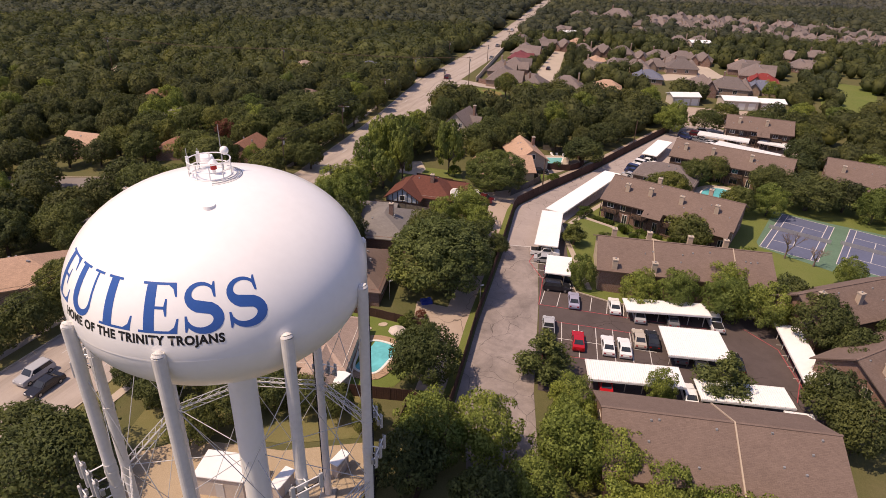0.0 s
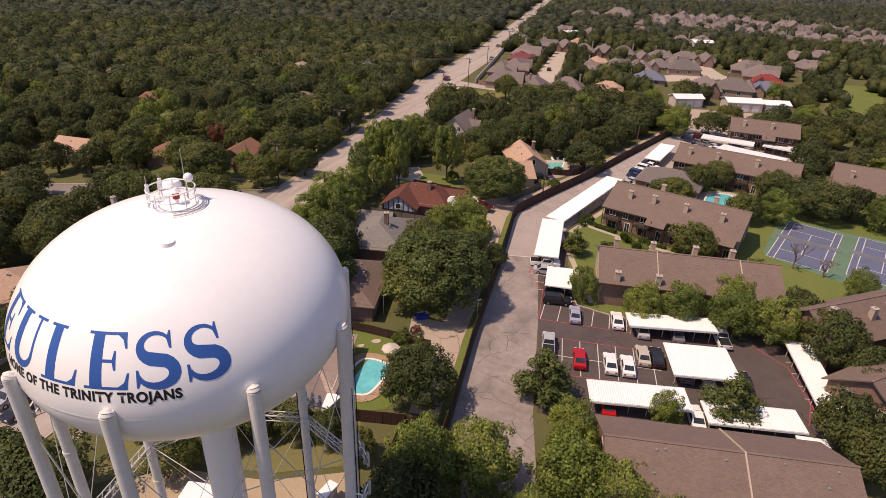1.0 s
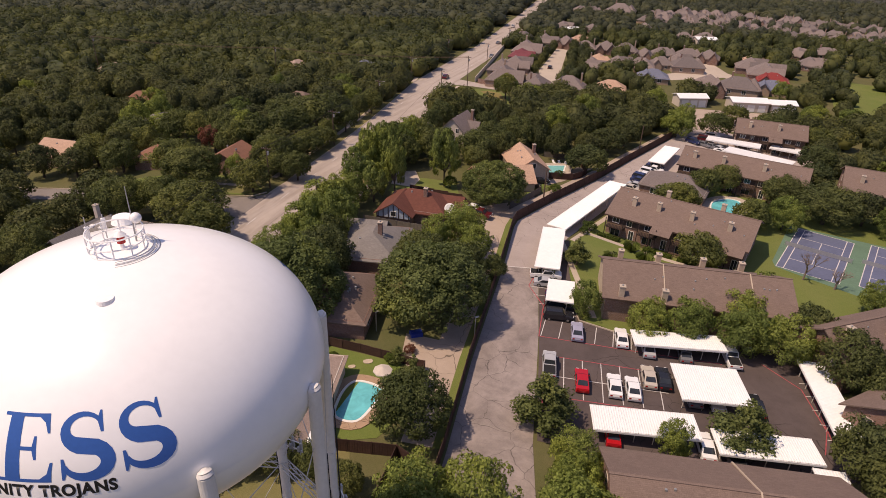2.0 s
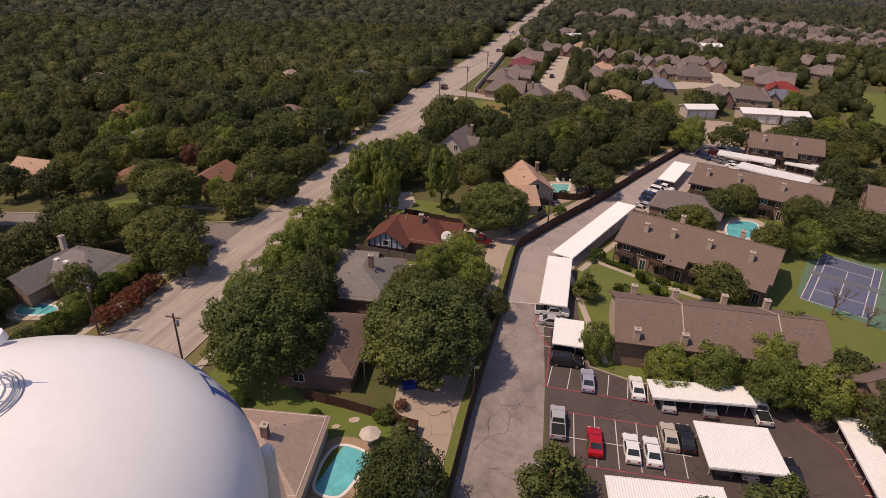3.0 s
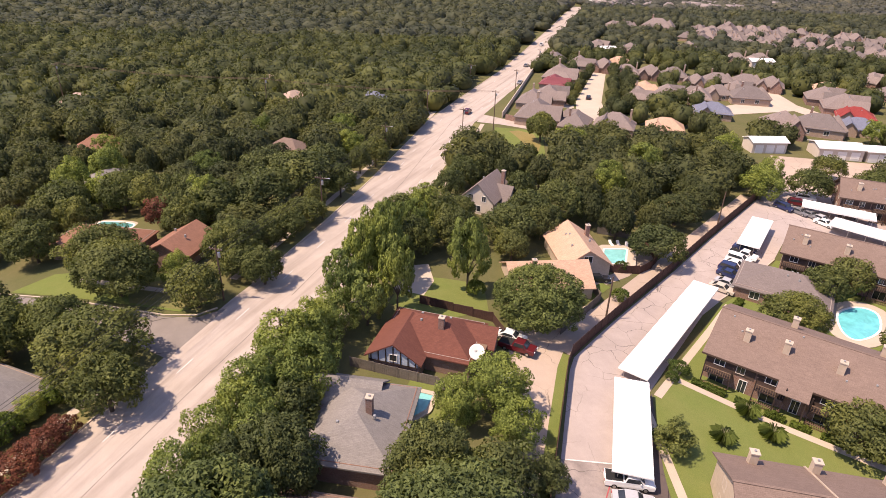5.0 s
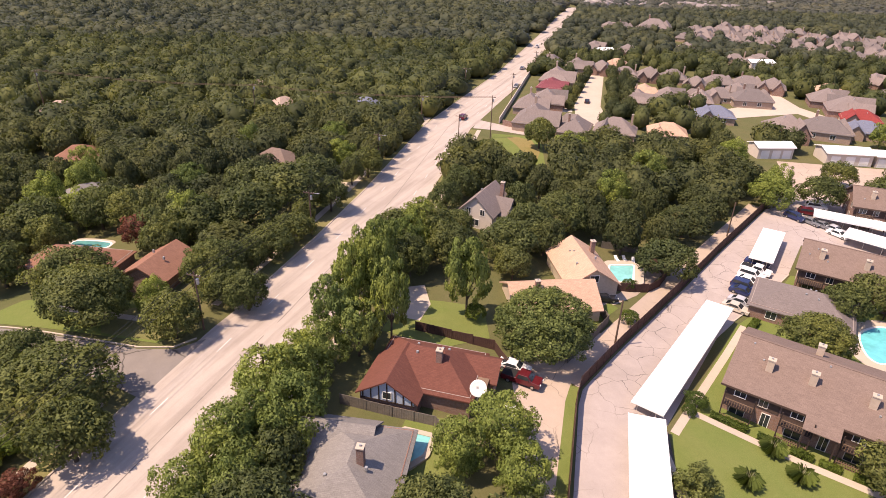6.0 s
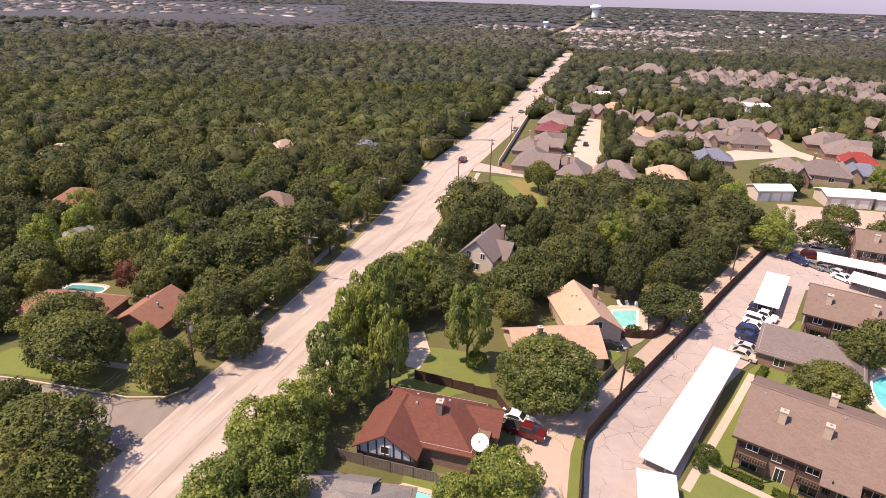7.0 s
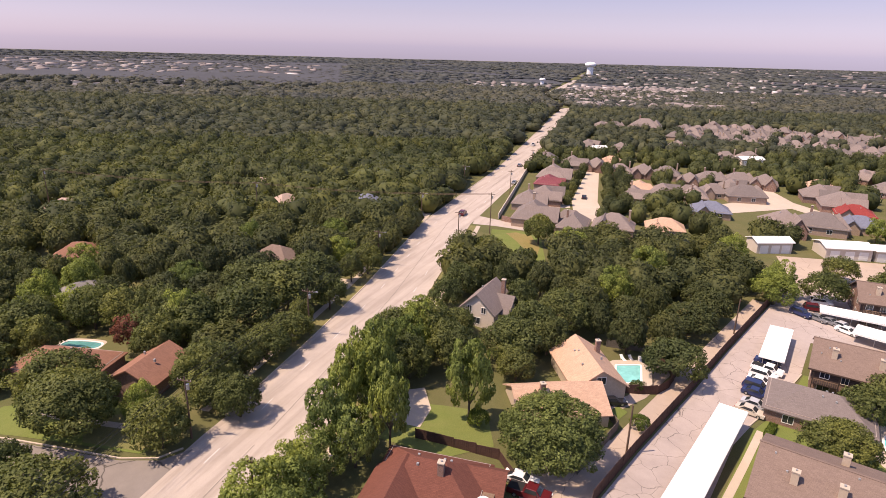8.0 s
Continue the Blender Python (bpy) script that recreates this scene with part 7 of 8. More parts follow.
fence_run([(-2.5, 59.2), (-6, 47), (-9, 32)], 1.9, "fence", "dark fence beside the utility yard")

# ---- pools ----
def pool(x, y, pts, m, deck, label, rim="white_paint", paving_m="concrete", square=False):
    """A pool with a raised coping; pts: its outline about (x, y); deck: how far the paving reaches."""
    z = max(land(x + a, y + b) for a, b in pts) + 0.1
    po = thing("swimming_pool", x, y, z, 0, label, "swimming pool")
    smooth = []
    n = len(pts)
    for i in range(n):
        p0, p1, p2, p3 = (Vector(pts[(i + k) % n]) for k in (-1, 0, 1, 2))
        for k in range(5):
            t = k / 5
            if square:
                q = p1.lerp(p2, min(1, max(0, (t - 0.05) / 0.7 if k else 0)))
                smooth.append((q.x, q.y))
                continue
            q = 0.5 * ((2 * p1) + (p2 - p0) * t + (2 * p0 - 5 * p1 + 4 * p2 - p3) * t * t + (3 * p1 - p0 - 3 * p2 + p3) * t ** 3)
            smooth.append((q.x, q.y))
    part("water", prism(bmesh.new(), smooth, -0.5, -0.06), M[m], po)
    bm = bmesh.new()

    def ring(d, z):
        out = []
        for i, p in enumerate(smooth):
            a, b = smooth[i - 1], smooth[(i + 1) % len(smooth)]
            t = Vector((b[0] - a[0], b[1] - a[1])).normalized()
            s = 1 if area > 0 else -1
            out.append(bm.verts.new((p[0] + t.y * d * s, p[1] - t.x * d * s, z)))
        return out
    area = sum(a[0] * b[1] - b[0] * a[1] for a, b in zip(smooth, smooth[1:] + smooth[:1]))
    rows = [ring(-0.02, -0.4), ring(-0.02, 0.04), ring(0.32, 0.04), ring(0.32, -0.6)]
    for a, b in zip(rows, rows[1:]):
        for i in range(len(smooth)):
            bm.faces.new((a[i], a[(i + 1) % len(smooth)], b[(i + 1) % len(smooth)], b[i]))
    bmesh.ops.recalc_face_normals(bm, faces=bm.faces)
    part("coping", bm, M[rim], po)
    bm = bmesh.new()
    rows = [ring(0.3, 0.01), ring(deck, 0.0), ring(deck, -0.8)]
    for a, b in zip(rows, rows[1:]):
        for i in range(len(smooth)):
            bm.faces.new((a[i], a[(i + 1) % len(smooth)], b[(i + 1) % len(smooth)], b[i]))
    bmesh.ops.recalc_face_normals(bm, faces=bm.faces)
    part("deck", bm, M[paving_m], po)
    return po


pool(-7.8, 68.4, [(-0.7, 3.4), (1.5, 2.8), (2.9, 1.4), (1.8, -0.8), (0, -3.7), (-2.5, -3.0), (-2.6, -0.5), (-1.9, 2.2)], "water", 1.5, "kidney-shaped turquoise garden pool with white coping", paving_m="patio")
pool(33.1, 158.4, [(-1.4, 2.8), (3.1, 3.1), (1.3, -3.0), (-3.0, -3.2)], "water_green", 2.0, "rectangular green-blue garden pool with concrete deck", square=True)
pool(71.2, 140.4, [(-2.4, 2.2), (2.2, 4.4), (4.4, 2.6), (1.4, -2.8), (-3.6, -5.6), (-4.8, -3.4)], "water", 2.2, "large apartment swimming pool with a pale deck")
pool(-3.2, 111.4, [(-1.3, 2.8), (2.1, 1.8), (1.3, -0.9), (-0.5, -2.5), (-1.7, -2.8), (-1.8, -0.2)], "water_green", 0.7, "bright green-blue garden pool beside a house", "concrete", square=True)
pool(-59.4, 98.6, [(-2.6, 1.8), (2.6, 0.8), (2.0, -1.2), (-2.6, -1.0)], "water", 1.4, "turquoise garden pool beside the street trees")
pool(-66.4, 160.4, [(-3.0, 1.4), (3.0, 1.0), (2.8, -1.2), (-3.0, -1.0)], "water_dull", 1.0, "turquoise garden pool among trees")

def sun_lounger(x, y, turn):
    s = thing("sun_lounger", x, y, land(x, y) + 0.12, radians(turn), "white sun lounger on a pool deck", "sun lounger", "sun loungers")
    part("bed", one_box(-0.33, 0.33, -0.95, 0.35, 0.3, 0.36, bevel=0.02), M["white_paint"], s)
    bm = one_box(-0.33, 0.33, 0.0, 0.7, 0.0, 0.06, bevel=0.02)
    bmesh.ops.transform(bm, matrix=Matrix.Translation((0, 0.36, 0.31)) @ Matrix.Rotation(radians(38), 4, "X"), verts=bm.verts)
    part("backrest", bm, M["white_paint"], s)
    for sx in (-0.28, 0.28):
        for sy in (-0.8, 0.3):
            part("leg", one_tube((sx, sy, -0.4), (sx, sy, 0.3), 0.025, seg=6), M["white_paint"], s)


for x, y, t in ((33.6, 163.8, 10), (35.2, 164.0, 8), (36.8, 163.8, -14)):
    sun_lounger(x, y, t)

# ---- poles and wires ----
def utility_pole(x, y, h, turn=0.0, arm=True, lamp=False):
    p = thing("utility_pole", x, y, land(x, y), turn, "weathered wooden utility pole with a cross arm", "utility pole", "utility poles")
    part("pole", one_tube((0, 0, -0.5), (0, 0, h), 0.16, 0.11, seg=10), M["pole_wood"], p)
    if arm:
        part("cross_arm", one_box(-1.1, 1.1, -0.14, -0.02, h - 0.6, h - 0.46), M["pole_wood"], p)
        for sx in (-1.0, -0.5, 0.5, 1.0):
            part("insulator", one_tube((sx, -0.08, h - 0.455), (sx, -0.08, h - 0.25), 0.05, 0.03, seg=8), M["stucco"], p)
        part("transformer", one_tube((0.3, 0.1, h - 1.9), (0.3, 0.1, h - 1.1), 0.22, seg=12), M["galv"], p)
    if lamp:
        part("lamp_arm", one_tube((0, 0, h - 0.8), (1.8, 0, h - 0.4), 0.04, seg=6), M["galv"], p)
        part("lamp_head", one_box(1.6, 2.1, -0.12, 0.12, h - 0.5, h - 0.36, bevel=0.03), M["galv"], p)
    return p


RIGHT_POLES = [(-31.7, 85.1, 9), (-21.4, 117.7, 9), (-12.3, 152.2, 9), (3.4, 229, 9.5), (13.4, 241, 13), (25, 296, 10), (41, 352, 10)]
for x, y, h in RIGHT_POLES:
    utility_pole(x, y, h, radians(-15))
LEFT_POLES = [(-65, 46, 9.5), (-46.6, 92.2, 9.5), (-34.3, 131.5, 9.5), (-25.4, 164, 9.5), (-17, 205, 9.5), (-8.2, 253, 9.5), (7, 305, 9.5)]
for x, y, h in LEFT_POLES:
    utility_pole(x, y, h, radians(-15), lamp=(y > 160))
for x, y in ((26.2, 135.2), (61.4, 178.6)):
    utility_pole(x, y, 8.0, 0, arm=False)


def wire(a, b, sag, name="power_line", r=0.03, m="wire"):
    bm = bmesh.new()
    a, b = Vector(a), Vector(b)
    side = (b - a).cross(Vector((0, 0, 1))).normalized()
    rows = []
    for i in range(11):
        t = i / 10
        p = a.lerp(b, t) - Vector((0, 0, sag * 4 * t * (1 - t)))
        rows.append([bm.verts.new(p + side * c * r + Vector((0, 0, d * r))) for c, d in ((1, 0), (0, 1), (-1, 0), (0, -1))])
    for r0, r1 in zip(rows, rows[1:]):
        for k in range(4):
            bm.faces.new((r0[k], r0[(k + 1) % 4], r1[(k + 1) % 4], r1[k]))
    return tagged(finish(name, bm, M[m]), "thin overhead power line between poles", "power line", "power lines")


for (x0, y0, h0), (x1, y1, h1) in zip(LEFT_POLES, LEFT_POLES[1:]):
    for d, dz in ((-0.9, -0.25), (0.0, 0.0), (0.9, -0.25), (0.2, -1.6)):
        wire((x0 + d, y0 - 0.2 * d, land(x0, y0) + h0 + dz), (x1 + d, y1 - 0.2 * d, land(x1, y1) + h1 + dz), 0.6)
for d in (-0.7, 0.7):
    wire((13.4, 241 + d, land(13.4, 241) + 12.6), (-60, 247 + d, land(-60, 247) + 12.5), 1.2, r=0.04, m="pole_wood")
    wire((-60, 247 + d, land(-60, 247) + 12.5), (-135, 260 + d, land(-135, 260) + 15), 1.2, r=0.04, m="pole_wood")
utility_pole(-60, 247, 13)
utility_pole(-135, 260, 15)


def lamp_post(x, y, h):
    p = thing("lamp_post", x, y, land(x, y), 0.5, "slim metal lamp post with a single head", "lamp post", "lamp posts")
    part("pole", one_tube((0, 0, -0.3), (0, 0, h), 0.07, 0.05, seg=8), M["galv"], p)
    part("head", one_box(-0.1, 0.55, -0.14, 0.14, h - 0.02, h + 0.14, bevel=0.04), M["steel"], p)


lamp_post(7.6, 81.9, 4.2)
lamp_post(-7.0, 83.4, 3.4)

# ---- cars ----
def car_body(prof, w, taper):
    """A body lofted from a side outline: lower edge to roof, drawn in towards the top."""
    bm = bmesh.new()
    n = len(prof)
    ztop = max(z for _, z in prof)
    cols = []
    for s, inset in ((-1, 0.0), (-1, -0.06), (1, -0.06), (1, 0.0)):
        col = []
        for x, z in prof:
            k = max(0.0, (z - 0.75) / (ztop - 0.75)) if ztop > 0.75 else 0
            half = w / 2 * (1 - taper * k)
            col.append(bm.verts.new((x * (1 - 0.012 * (inset == 0)), s * (half + (inset if inset else 0)), z - (0.03 if inset == 0 else 0))))
        cols.append(col)
    for a, b in zip(cols, cols[1:]):
        for i in range(n):
            j = (i + 1) % n
            bm.faces.new((a[i], a[j], b[j], b[i]))
    bm.faces.new(cols[0][::-1])
    bm.faces.new(cols[-1])
    bmesh.ops.recalc_face_normals(bm, faces=bm.faces)
    return bm


SHAPES = {
    "sedan": dict(l=4.7, w=1.8, prof=[(-2.3, 0.3), (2.3, 0.3), (2.35, 0.6), (2.2, 0.78), (1.0, 0.9), (0.35, 1.38), (-0.9, 1.42), (-1.65, 1.0), (-2.25, 0.95), (-2.35, 0.6)],
                  glass=[((1.02, 0.9), (0.42, 1.34)), ((-1.63, 1.0), (-1.0, 1.4))], side=(-1.45, 0.85, 0.94, -0.85, 0.3, 1.34), bed=None),
    "suv": dict(l=4.8, w=1.9, prof=[(-2.35, 0.38), (2.35, 0.38), (2.4, 0.75), (2.25, 0.98), (1.15, 1.08), (0.55, 1.7), (-1.95, 1.74), (-2.3, 1.1), (-2.4, 0.7)],
                glass=[((1.17, 1.1), (0.6, 1.66)), ((-2.28, 1.15), (-2.0, 1.68))], side=(-2.05, 1.0, 1.12, -1.85, 0.5, 1.64), bed=None),
    "pickup": dict(l=5.6, w=1.95, prof=[(-2.75, 0.42), (2.7, 0.42), (2.78, 0.8), (2.6, 1.02), (1.55, 1.1), (1.0, 1.72), (-0.35, 1.75), (-0.6, 1.12), (-2.75, 1.08), (-2.8, 0.7)],
                   glass=[((1.57, 1.13), (1.05, 1.68)), ((-0.58, 1.16), (-0.38, 1.7))], side=(-0.5, 1.4, 1.14, -0.3, 0.95, 1.66), bed=(-2.65, -0.75)),
}
CARS = {}


def car_source(shape, colour):
    key = (shape, colour)
    if key in CARS:
        return CARS[key]
    s = SHAPES[shape]
    w = s["w"]
    kind = {"sedan": "car", "suv": "suv", "pickup": "pickup_truck"}[shape]
    c = thing(kind, 0, 0, 0, 0, "parked %s %s with dark windows" % (colour, {"sedan": "saloon car", "suv": "sport utility vehicle", "pickup": "pickup truck"}[shape]), "truck" if shape == "pickup" else "car", "parked cars")
    body = part("body", car_body(s["prof"], w, 0.18), PAINT[colour], c)
    top = max(z for _, z in s["prof"])

    def half(z):
        return w / 2 * (1 - 0.18 * max(0.0, (z - 0.75) / (top - 0.75)))
    for nm, ((xa, za), (xb, zb)) in zip(("windscreen", "rear_window"), s["glass"]):
        bm = bmesh.new()
        sg = 1 if nm == "windscreen" else -1
        o = 0.02
        quad(bm, (xa + sg * o, -half(za) + 0.14, za + o), (xa + sg * o, half(za) - 0.14, za + o), (xb + sg * o, half(zb) - 0.16, zb + o), (xb + sg * o, -half(zb) + 0.16, zb + o))
        part(nm, bm, M["glass"], c)
    x0, x1, zl, x2, x3, zh = s["side"]
    for sd in (-1, 1):
        bm = bmesh.new()
        quad(bm, (x0, sd * (half(zl) + 0.012), zl), (x1, sd * (half(zl) + 0.012), zl), (x3, sd * (half(zh) + 0.012), zh), (x2, sd * (half(zh) + 0.012), zh))
        part("side_window", bm, M["glass"], c)
    for sx in (-0.3 * s["l"], 0.31 * s["l"]):
        for sd in (-1, 1):
            wh = part("wheel", one_tube((sx, sd * (w / 2 - 0.2), 0.33), (sx, sd * (w / 2 + 0.01), 0.33), 0.33, seg=18), M["tyre"], c)
            part("rim", one_tube((sx, sd * (w / 2 - 0.1), 0.33), (sx, sd * (w / 2 + 0.025), 0.33), 0.2, seg=14), M["rim"], wh)
    zl = 0.68 if shape == "sedan" else 0.86
    for sd in (-1, 1):
        part("headlight", one_box(s["l"] / 2 - 0.1, s["l"] / 2 + 0.005, sd * (w / 2 - 0.35) - 0.18, sd * (w / 2 - 0.35) + 0.18, zl - 0.08, zl + 0.08, bevel=0.02), M["lamp_glass"], c)
        part("tail_light", one_box(-s["l"] / 2 - 0.005, -s["l"] / 2 + 0.1, sd * (w / 2 - 0.3) - 0.16, sd * (w / 2 - 0.3) + 0.16, zl - 0.06, zl + 0.12, bevel=0.02), M["tail_glass"], c)
        part("mirror", one_box(x1 - 0.35, x1 - 0.2, sd * (w / 2 + 0.02) - 0.08, sd * (w / 2 + 0.02) + 0.08, zl + 0.28, zl + 0.42, bevel=0.02), PAINT[colour], c)
    if s["bed"]:
        part("cargo_bed", one_box(s["bed"][0], s["bed"][1], -w / 2 + 0.16, w / 2 - 0.16, 1.0, 1.125), M["tyre"], c)
    CARS[key] = c
    c.location.z = -60
    return c


def park(shape, colour, x, y, heading, lift=0.06):
    src = car_source(shape, colour)
    return copy_thing(src, pose(x, y, land(x, y) + lift, 0, 0, heading))


for row in (("pickup", "silver", 17.9, 76.4, 80), ("sedan", "red", 21.9, 73.4, 80), ("sedan", "white", 26.2, 72.6, 80), ("sedan", "white", 28.6, 72.2, 80), ("sedan", "tan", 31.6, 74.8, 80), ("sedan", "black", 33.6, 74.6, 80),
            ("sedan", "lilac", 23.6, 84.9, 80), ("sedan", "white", 30.2, 83.8, 80), ("pickup", "white", 45.6, 80.3, 82), ("pickup", "white", 21.4, 101.6, -8), ("sedan", "silver", 21.2, 98.9, -8), ("suv", "black", 21.4, 89.0, -8),
            ("suv", "black", 22.0, 91.6, -8), ("sedan", "navy", 22.6, 95.0, -8)):
    park(*row)
for row in (("sedan", "tan", 50.6, 148.7, -40), ("sedan", "silver", 52.4, 150.6, -40), ("sedan", "navy", 54.3, 154.3, -40), ("suv", "navy", 55.4, 156.2, -40), ("sedan", "white", 57.0, 158.3, -40), ("suv", "white", 58.6, 160.5, -40),
            ("pickup", "white", 60.4, 162.6, -40), ("sedan", "navy", 62.0, 165.6, -40), ("suv", "navy", 81.6, 189.4, -60), ("sedan", "grey", 84.2, 187.2, -60), ("sedan", "grey", 86.0, 185.6, -60), ("sedan", "silver", 87.6, 183.6, -60),
            ("sedan", "white", 87.0, 181.0, -60), ("suv", "maroon", 86.6, 192.6, -20), ("suv", "white", 90.4, 196.4, -20)):
    park(*row)
for row in (("pickup", "maroon", 10.8, 124.4, -25), ("sedan", "white", 10.0, 126.8, -25), ("sedan", "black", 27.4, 148.0, 4), ("sedan", "grey", 36.6, 71.4, 80), ("sedan", "white", 39.4, 70.8, 80), ("sedan", "red", 23.6, 63.8, 80),
            ("sedan", "white", 34.6, 62.2, 80), ("pickup", "grey", 37.6, 61.2, 80), ("sedan", "silver", 33.6, 81.6, 80), ("sedan", "grey", 38.8, 80.8, 80), ("sedan", "black", 44.4, 69.8, 80), ("suv", "silver", -51.8, 62.6, 249),
            ("sedan", "black", -49.2, 60.4, 249), ("sedan", "white", 8.6, 116.6, 80)):
    park(*row)
for row in (("sedan", "grey", 36, 360, 72), ("suv", "maroon", 5.5, 262, 74), ("pickup", "white", 52, 430, 72), ("sedan", "black", 54.5, 296, 75), ("suv", "white", 71, 357, 75), ("sedan", "grey", 29, 318, 252)):
    park(*row)
for c in CARS.values():
    for o in list(c.children_recursive) + [c]:
        bpy.data.objects.remove(o)

# ---- hedges, walks and small plants by the front block ----
def hedge(a, b, w, h):
    rng = np.random.default_rng(int(abs(a[0] * 31 + a[1])))
    ln = math.dist(a, b)
    turn = math.atan2(b[1] - a[1], b[0] - a[0])
    n = int(ln * 120)
    p = np.stack([rng.uniform(0, ln, n), rng.uniform(-w / 2, w / 2, n), rng.uniform(0.1, h, n)], 1)
    face = rng.integers(0, 3, n)
    p[:, 2] = np.where(face == 0, h + 0.05 * rng.normal(size=n), p[:, 2])
    p[:, 1] = np.where(face == 1, -w / 2, np.where(face == 2, w / 2, p[:, 1]))
    c, r = p, np.full(n, 0.05)
    v, q, _ = sprigs(rng, c, r, n * 3, 0.1, deep=0.36)
    k = len(v)
    bx = np.array([(x, y, z) for x in (0.05, ln - 0.05) for y in (-w / 2 + 0.06, w / 2 - 0.06) for z in (-0.3, h - 0.06)])
    bq = np.array([(0, 1, 3, 2), (4, 6, 7, 5), (0, 4, 5, 1), (2, 3, 7, 6), (1, 5, 7, 3)]) + k
    me = mesh_from("hedge", np.concatenate([v, bx]), bq, q, M["hedge"])
    ob = new("hedge", me)
    ob.matrix_basis = pose(a[0], a[1], land((a[0] + b[0]) / 2, (a[1] + b[1]) / 2), 0, 0, math.degrees(turn))
    return tagged(ob, "low clipped green hedge along a path", "hedge", "hedges")


FD = Vector((22.9, -16.1)).normalized()
FN = Vector((-FD.y, FD.x))


def by_front(s, d):
    p = Vector((36.8, 123.0)) + FD * s + FN * d
    return (p.x, p.y)


ribbon("path", [by_front(-1.5, -3.3), by_front(28, -3.3)], -0.6, 0.6, 0.07, M["concrete"])
for s0, s1 in ((0.0, 4.6), (5.8, 8.4), (9.6, 12.2), (12.8, 15.2), (16.4, 19.2), (19.8, 22.2), (23.2, 26.6)):
    hedge(by_front(s0, -2.2), by_front(s1, -2.2), 0.9, 0.75)
hedge((54.4, 147.4), (57.4, 149.6), 1.1, 0.9)
hedge((50.2, 142.2), (52.6, 145.0), 1.1, 0.9)
for x, y in ((40.9, 115.2), (42.2, 111.0), (35.3, 109.8)):
    g = thing("pampas_grass", x, y, land(x, y), 0, "clump of pampas grass with pale plumes", "ornamental grass", "grass clumps")
    rng = np.random.default_rng(int(x * 10))
    n = 480
    a = rng.uniform(0, 6.28, n)
    r = rng.uniform(0.5, 1.9, n)
    h = rng.uniform(0.8, 1.9, n)
    d = np.stack([np.cos(a), np.sin(a)], 1)
    sd = np.stack([-d[:, 1], d[:, 0]], 1) * 0.06
    v = np.zeros((n, 4, 3))
    v[:, 0, :2], v[:, 1, :2] = -sd, sd
    v[:, 2, :2], v[:, 2, 2] = d * r[:, None] * 0.55 + sd, h
    v[:, 3, :2], v[:, 3, 2] = d * r[:, None], h * 0.75
    bl = new("blades", mesh_from("blades", v.reshape(-1, 3), np.arange(n * 4).reshape(-1, 4), np.zeros((0, 3), int), M["light_leaf"]))
    bl.parent = g
    bm = bmesh.new()
    for i in range(9):
        t = rng.uniform(0, 6.28)
        q = rng.uniform(0, 0.5)
        tube(bm, (q * math.cos(t), q * math.sin(t), 1.1), (q * 1.5 * math.cos(t), q * 1.5 * math.sin(t), rng.uniform(1.8, 2.4)), 0.07, 0.02, seg=5)
    part("plumes", bm, M["plume"], g)


def bare_tree(x, y, h):
    rng = random.Random(int(x))
    t = thing("bare_tree", x, y, land(x, y), 0, "leafless grey tree with fine branches", "tree", "bare trees")
    bm = bmesh.new()

    def grow(p, d, ln, r, depth):
        e = p + d * ln
        tube(bm, p, e, r, r * 0.65, seg=6 if depth > 2 else 4, caps=False)
        if depth:
            for _ in range(3 if depth > 1 else 4):
                nd = (d + Vector((rng.uniform(-0.75, 0.75), rng.uniform(-0.75, 0.75), rng.uniform(-0.1, 0.5)))).normalized()
                grow(p.lerp(e, rng.uniform(0.6, 1.0)), nd, ln * rng.uniform(0.6, 0.8), r * 0.58, depth - 1)
    grow(Vector((0, 0, -0.2)), Vector((0.05, 0, 1)), h * 0.3, 0.2, 5)
    part("bough", bm, M["bark_pale"], t)


bare_tree(70.5, 105.5, 8.5)
bare_tree(74.5, 102.2, 6.5)

# ---- open patio roof beside the street pool ----
pr = thing("patio_shelter", -63.6, 105.2, land(-63.6, 105.2), radians(-12), "white flat patio roof on slim posts", "patio roof")
part("roof", one_box(-2.4, 1.9, -2.3, 2.3, 2.55, 2.7, bevel=0.02), M["white_metal"], pr)
for sx in (-2.2, 1.7):
    for sy in (-2.1, 2.1):
        part("post", one_box(sx - 0.05, sx + 0.05, sy - 0.05, sy + 0.05, -0.6, 2.55), M["white_paint"], pr)

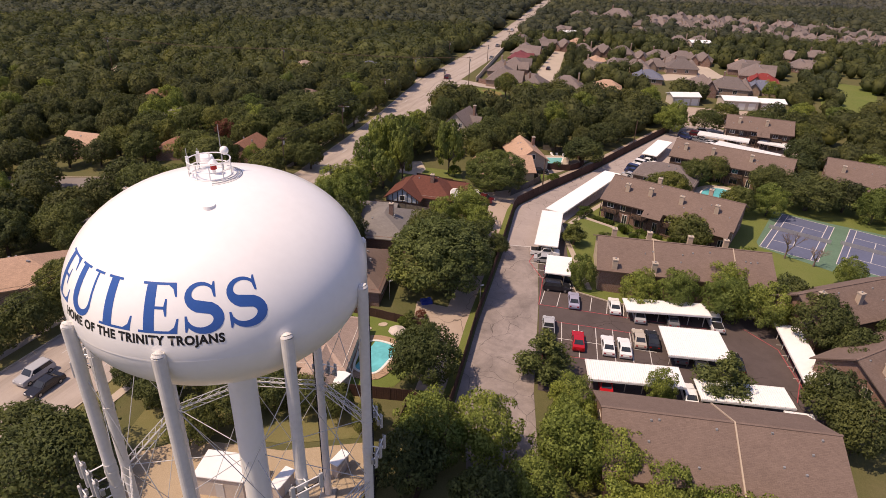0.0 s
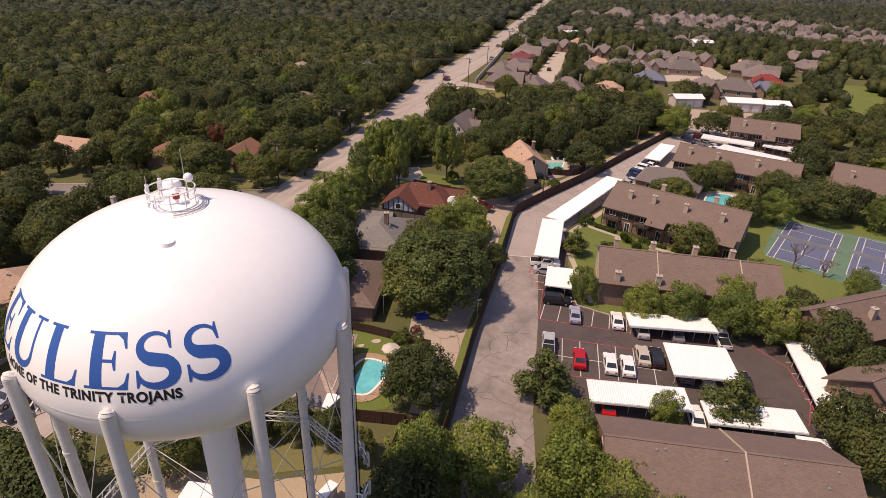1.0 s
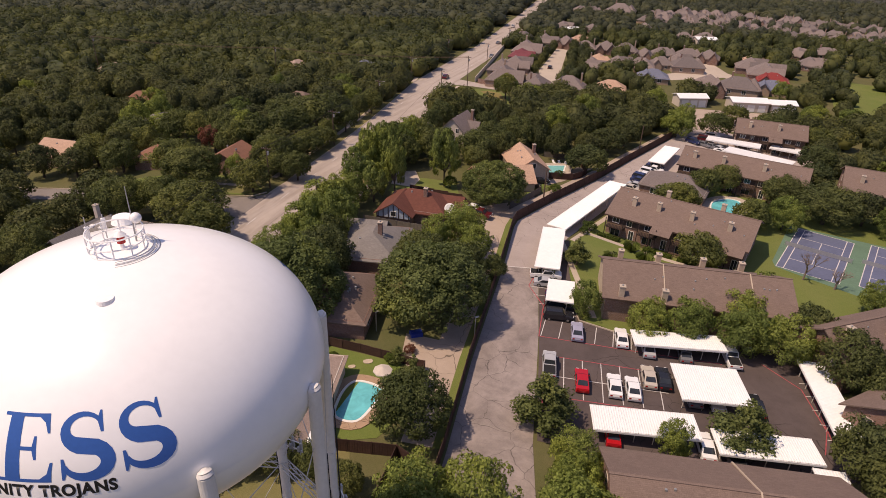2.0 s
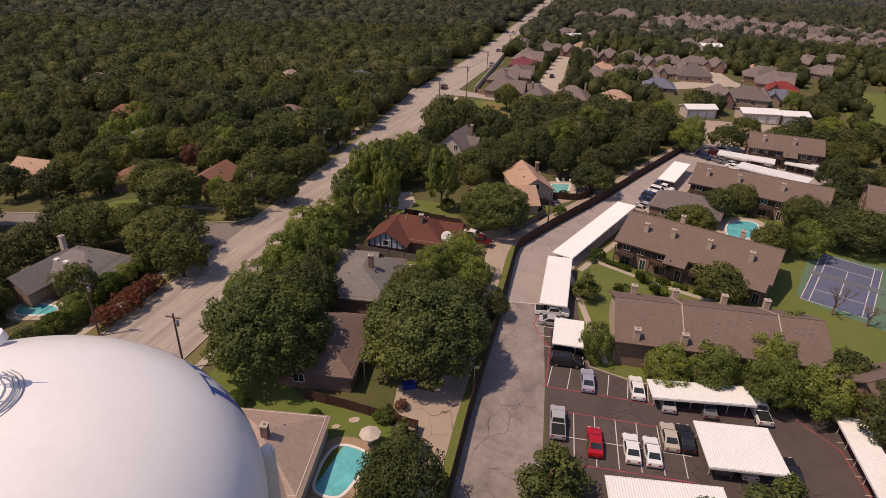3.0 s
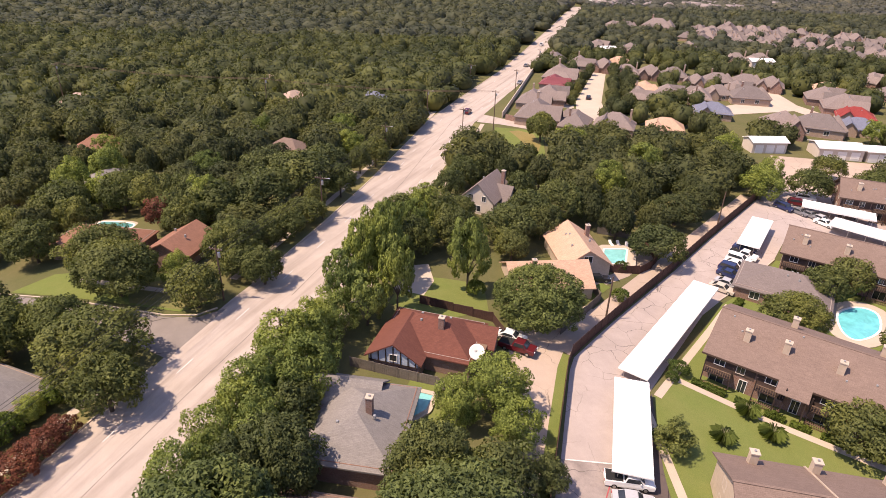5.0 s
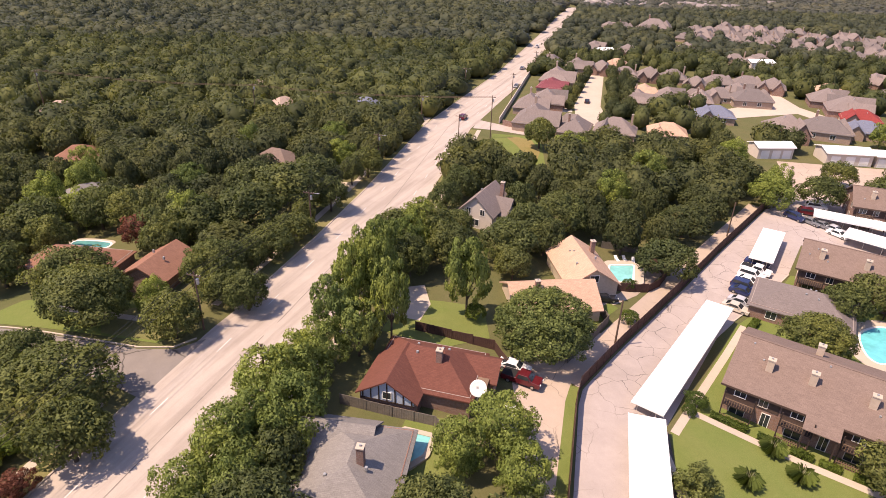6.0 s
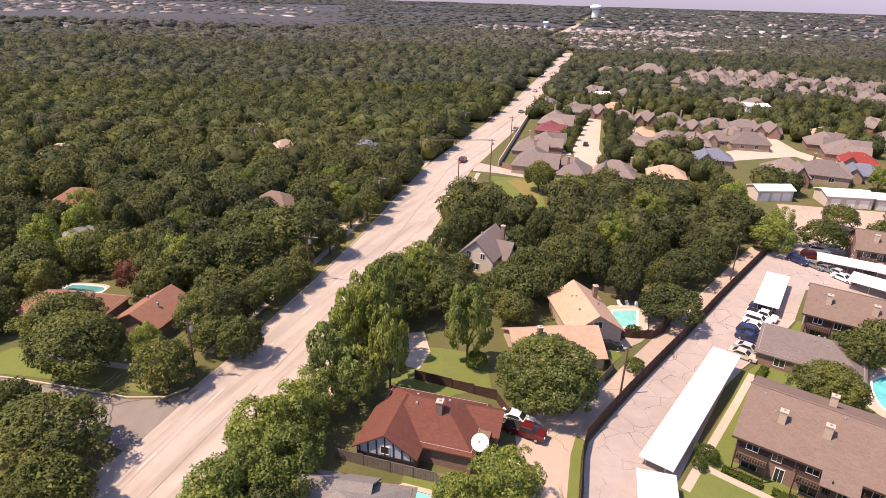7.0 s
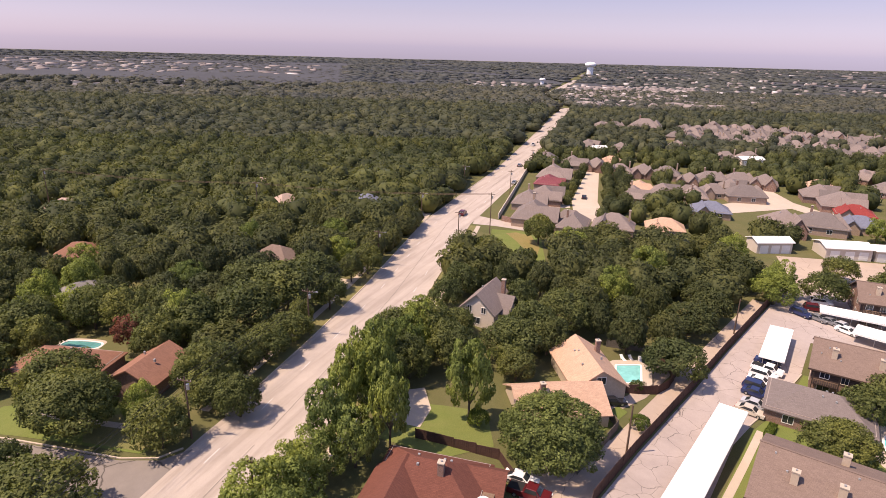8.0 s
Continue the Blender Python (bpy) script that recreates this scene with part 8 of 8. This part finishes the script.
# ---- utility yard under the tower ----
for x, y, l, w, h, t, lb in ((-21.6, 45.6, 5.2, 3.4, 2.7, -8, "white flat-roofed equipment shelter under the tower"), (-10.0, 47.8, 2.0, 0.9, 1.9, 60, "pale grey equipment cabinet in a sandy yard"),
                             (-15.6, 45.0, 2.6, 1.0, 1.8, 65, "long pale equipment cabinet beside the tower"), (-13.4, 60.9, 4.6, 3.2, 2.5, -30, "white-roofed garden shed behind the pool")):
    sh = thing("equipment_shelter" if l > 3 else "equipment_cabinet", x, y, land(x, y), radians(t), lb, "shed" if l > 3 else "cabinet")
    part("body", one_box(-l / 2, l / 2, -w / 2, w / 2, -0.4, h, bevel=0.03), M["stucco"], sh)
    part("roof", one_box(-l / 2 - 0.15, l / 2 + 0.15, -w / 2 - 0.15, w / 2 + 0.15, h + 0.003, h + 0.16, bevel=0.03), M["white_metal"], sh)
    part("door", one_box(-0.45, 0.45, -w / 2 - 0.05, -w / 2 - 0.004, 0.05, min(2.0, h - 0.2)), M["steel"], sh)
    part("vent_grille", one_box(l / 2 + 0.004, l / 2 + 0.05, -0.3, 0.3, 0.5, 1.2), M["galv"], sh)
um = thing("garden_umbrella", -5.1, 72.0, land(-5.1, 72.0) + 0.06, 0.2, "pale canvas garden umbrella beside a pool", "umbrella")
part("pole", one_tube((0, 0, -0.1), (0, 0, 2.4), 0.03, seg=8), M["timber"], um)
bm = bmesh.new()
tip = bm.verts.new((0, 0, 2.5))
edge = [bm.verts.new((1.3 * math.cos(k * math.pi / 4), 1.3 * math.sin(k * math.pi / 4), 1.95)) for k in range(8)]
hem = [bm.verts.new((1.3 * math.cos(k * math.pi / 4), 1.3 * math.sin(k * math.pi / 4), 1.8)) for k in range(8)]
for k in range(8):
    bm.faces.new((tip, edge[k], edge[(k + 1) % 8]))
    bm.faces.new((edge[k], hem[k], hem[(k + 1) % 8], edge[(k + 1) % 8]))
part("canopy", bm, M["stucco"], um)
part("base", one_tube((0, 0, -0.1), (0, 0, 0.08), 0.28, seg=14), M["concrete"], um)
for x, y, r in ((-7.5, 76.1, 0.55), (-9.6, 74.9, 0.4)):
    sb = thing("stepping_stone", x, y, land(x, y) + 0.05, 0.3, "flat sandy stone set in a lawn", "stone", "garden stones")
    bm = bmesh.new()
    prism(bm, [(r * 1.3 * math.cos(k * 0.785) * (1 + 0.12 * math.sin(k * 2.3)), r * math.sin(k * 0.785) * (1 + 0.12 * math.cos(k * 1.7))) for k in range(8)], -0.1, 0.09)
    part("slab", bm, M["siding_tan"], sb)
tp = thing("blue_tarpaulin", -1.0, 82.6, land(-1.0, 82.6), 0.3, "crumpled blue tarpaulin over a stack", "tarpaulin")
bm = one_box(-0.9, 0.9, -0.6, 0.6, -0.2, 0.7)
bmesh.ops.subdivide_edges(bm, edges=bm.edges[:], cuts=5, use_grid_fill=True)
for v in bm.verts:
    v.co += Vector((0.1, 0.1, 0.18)) * noise.noise(v.co * 1.7)
part("sheet", bm, M["blue_tarp"], tp)
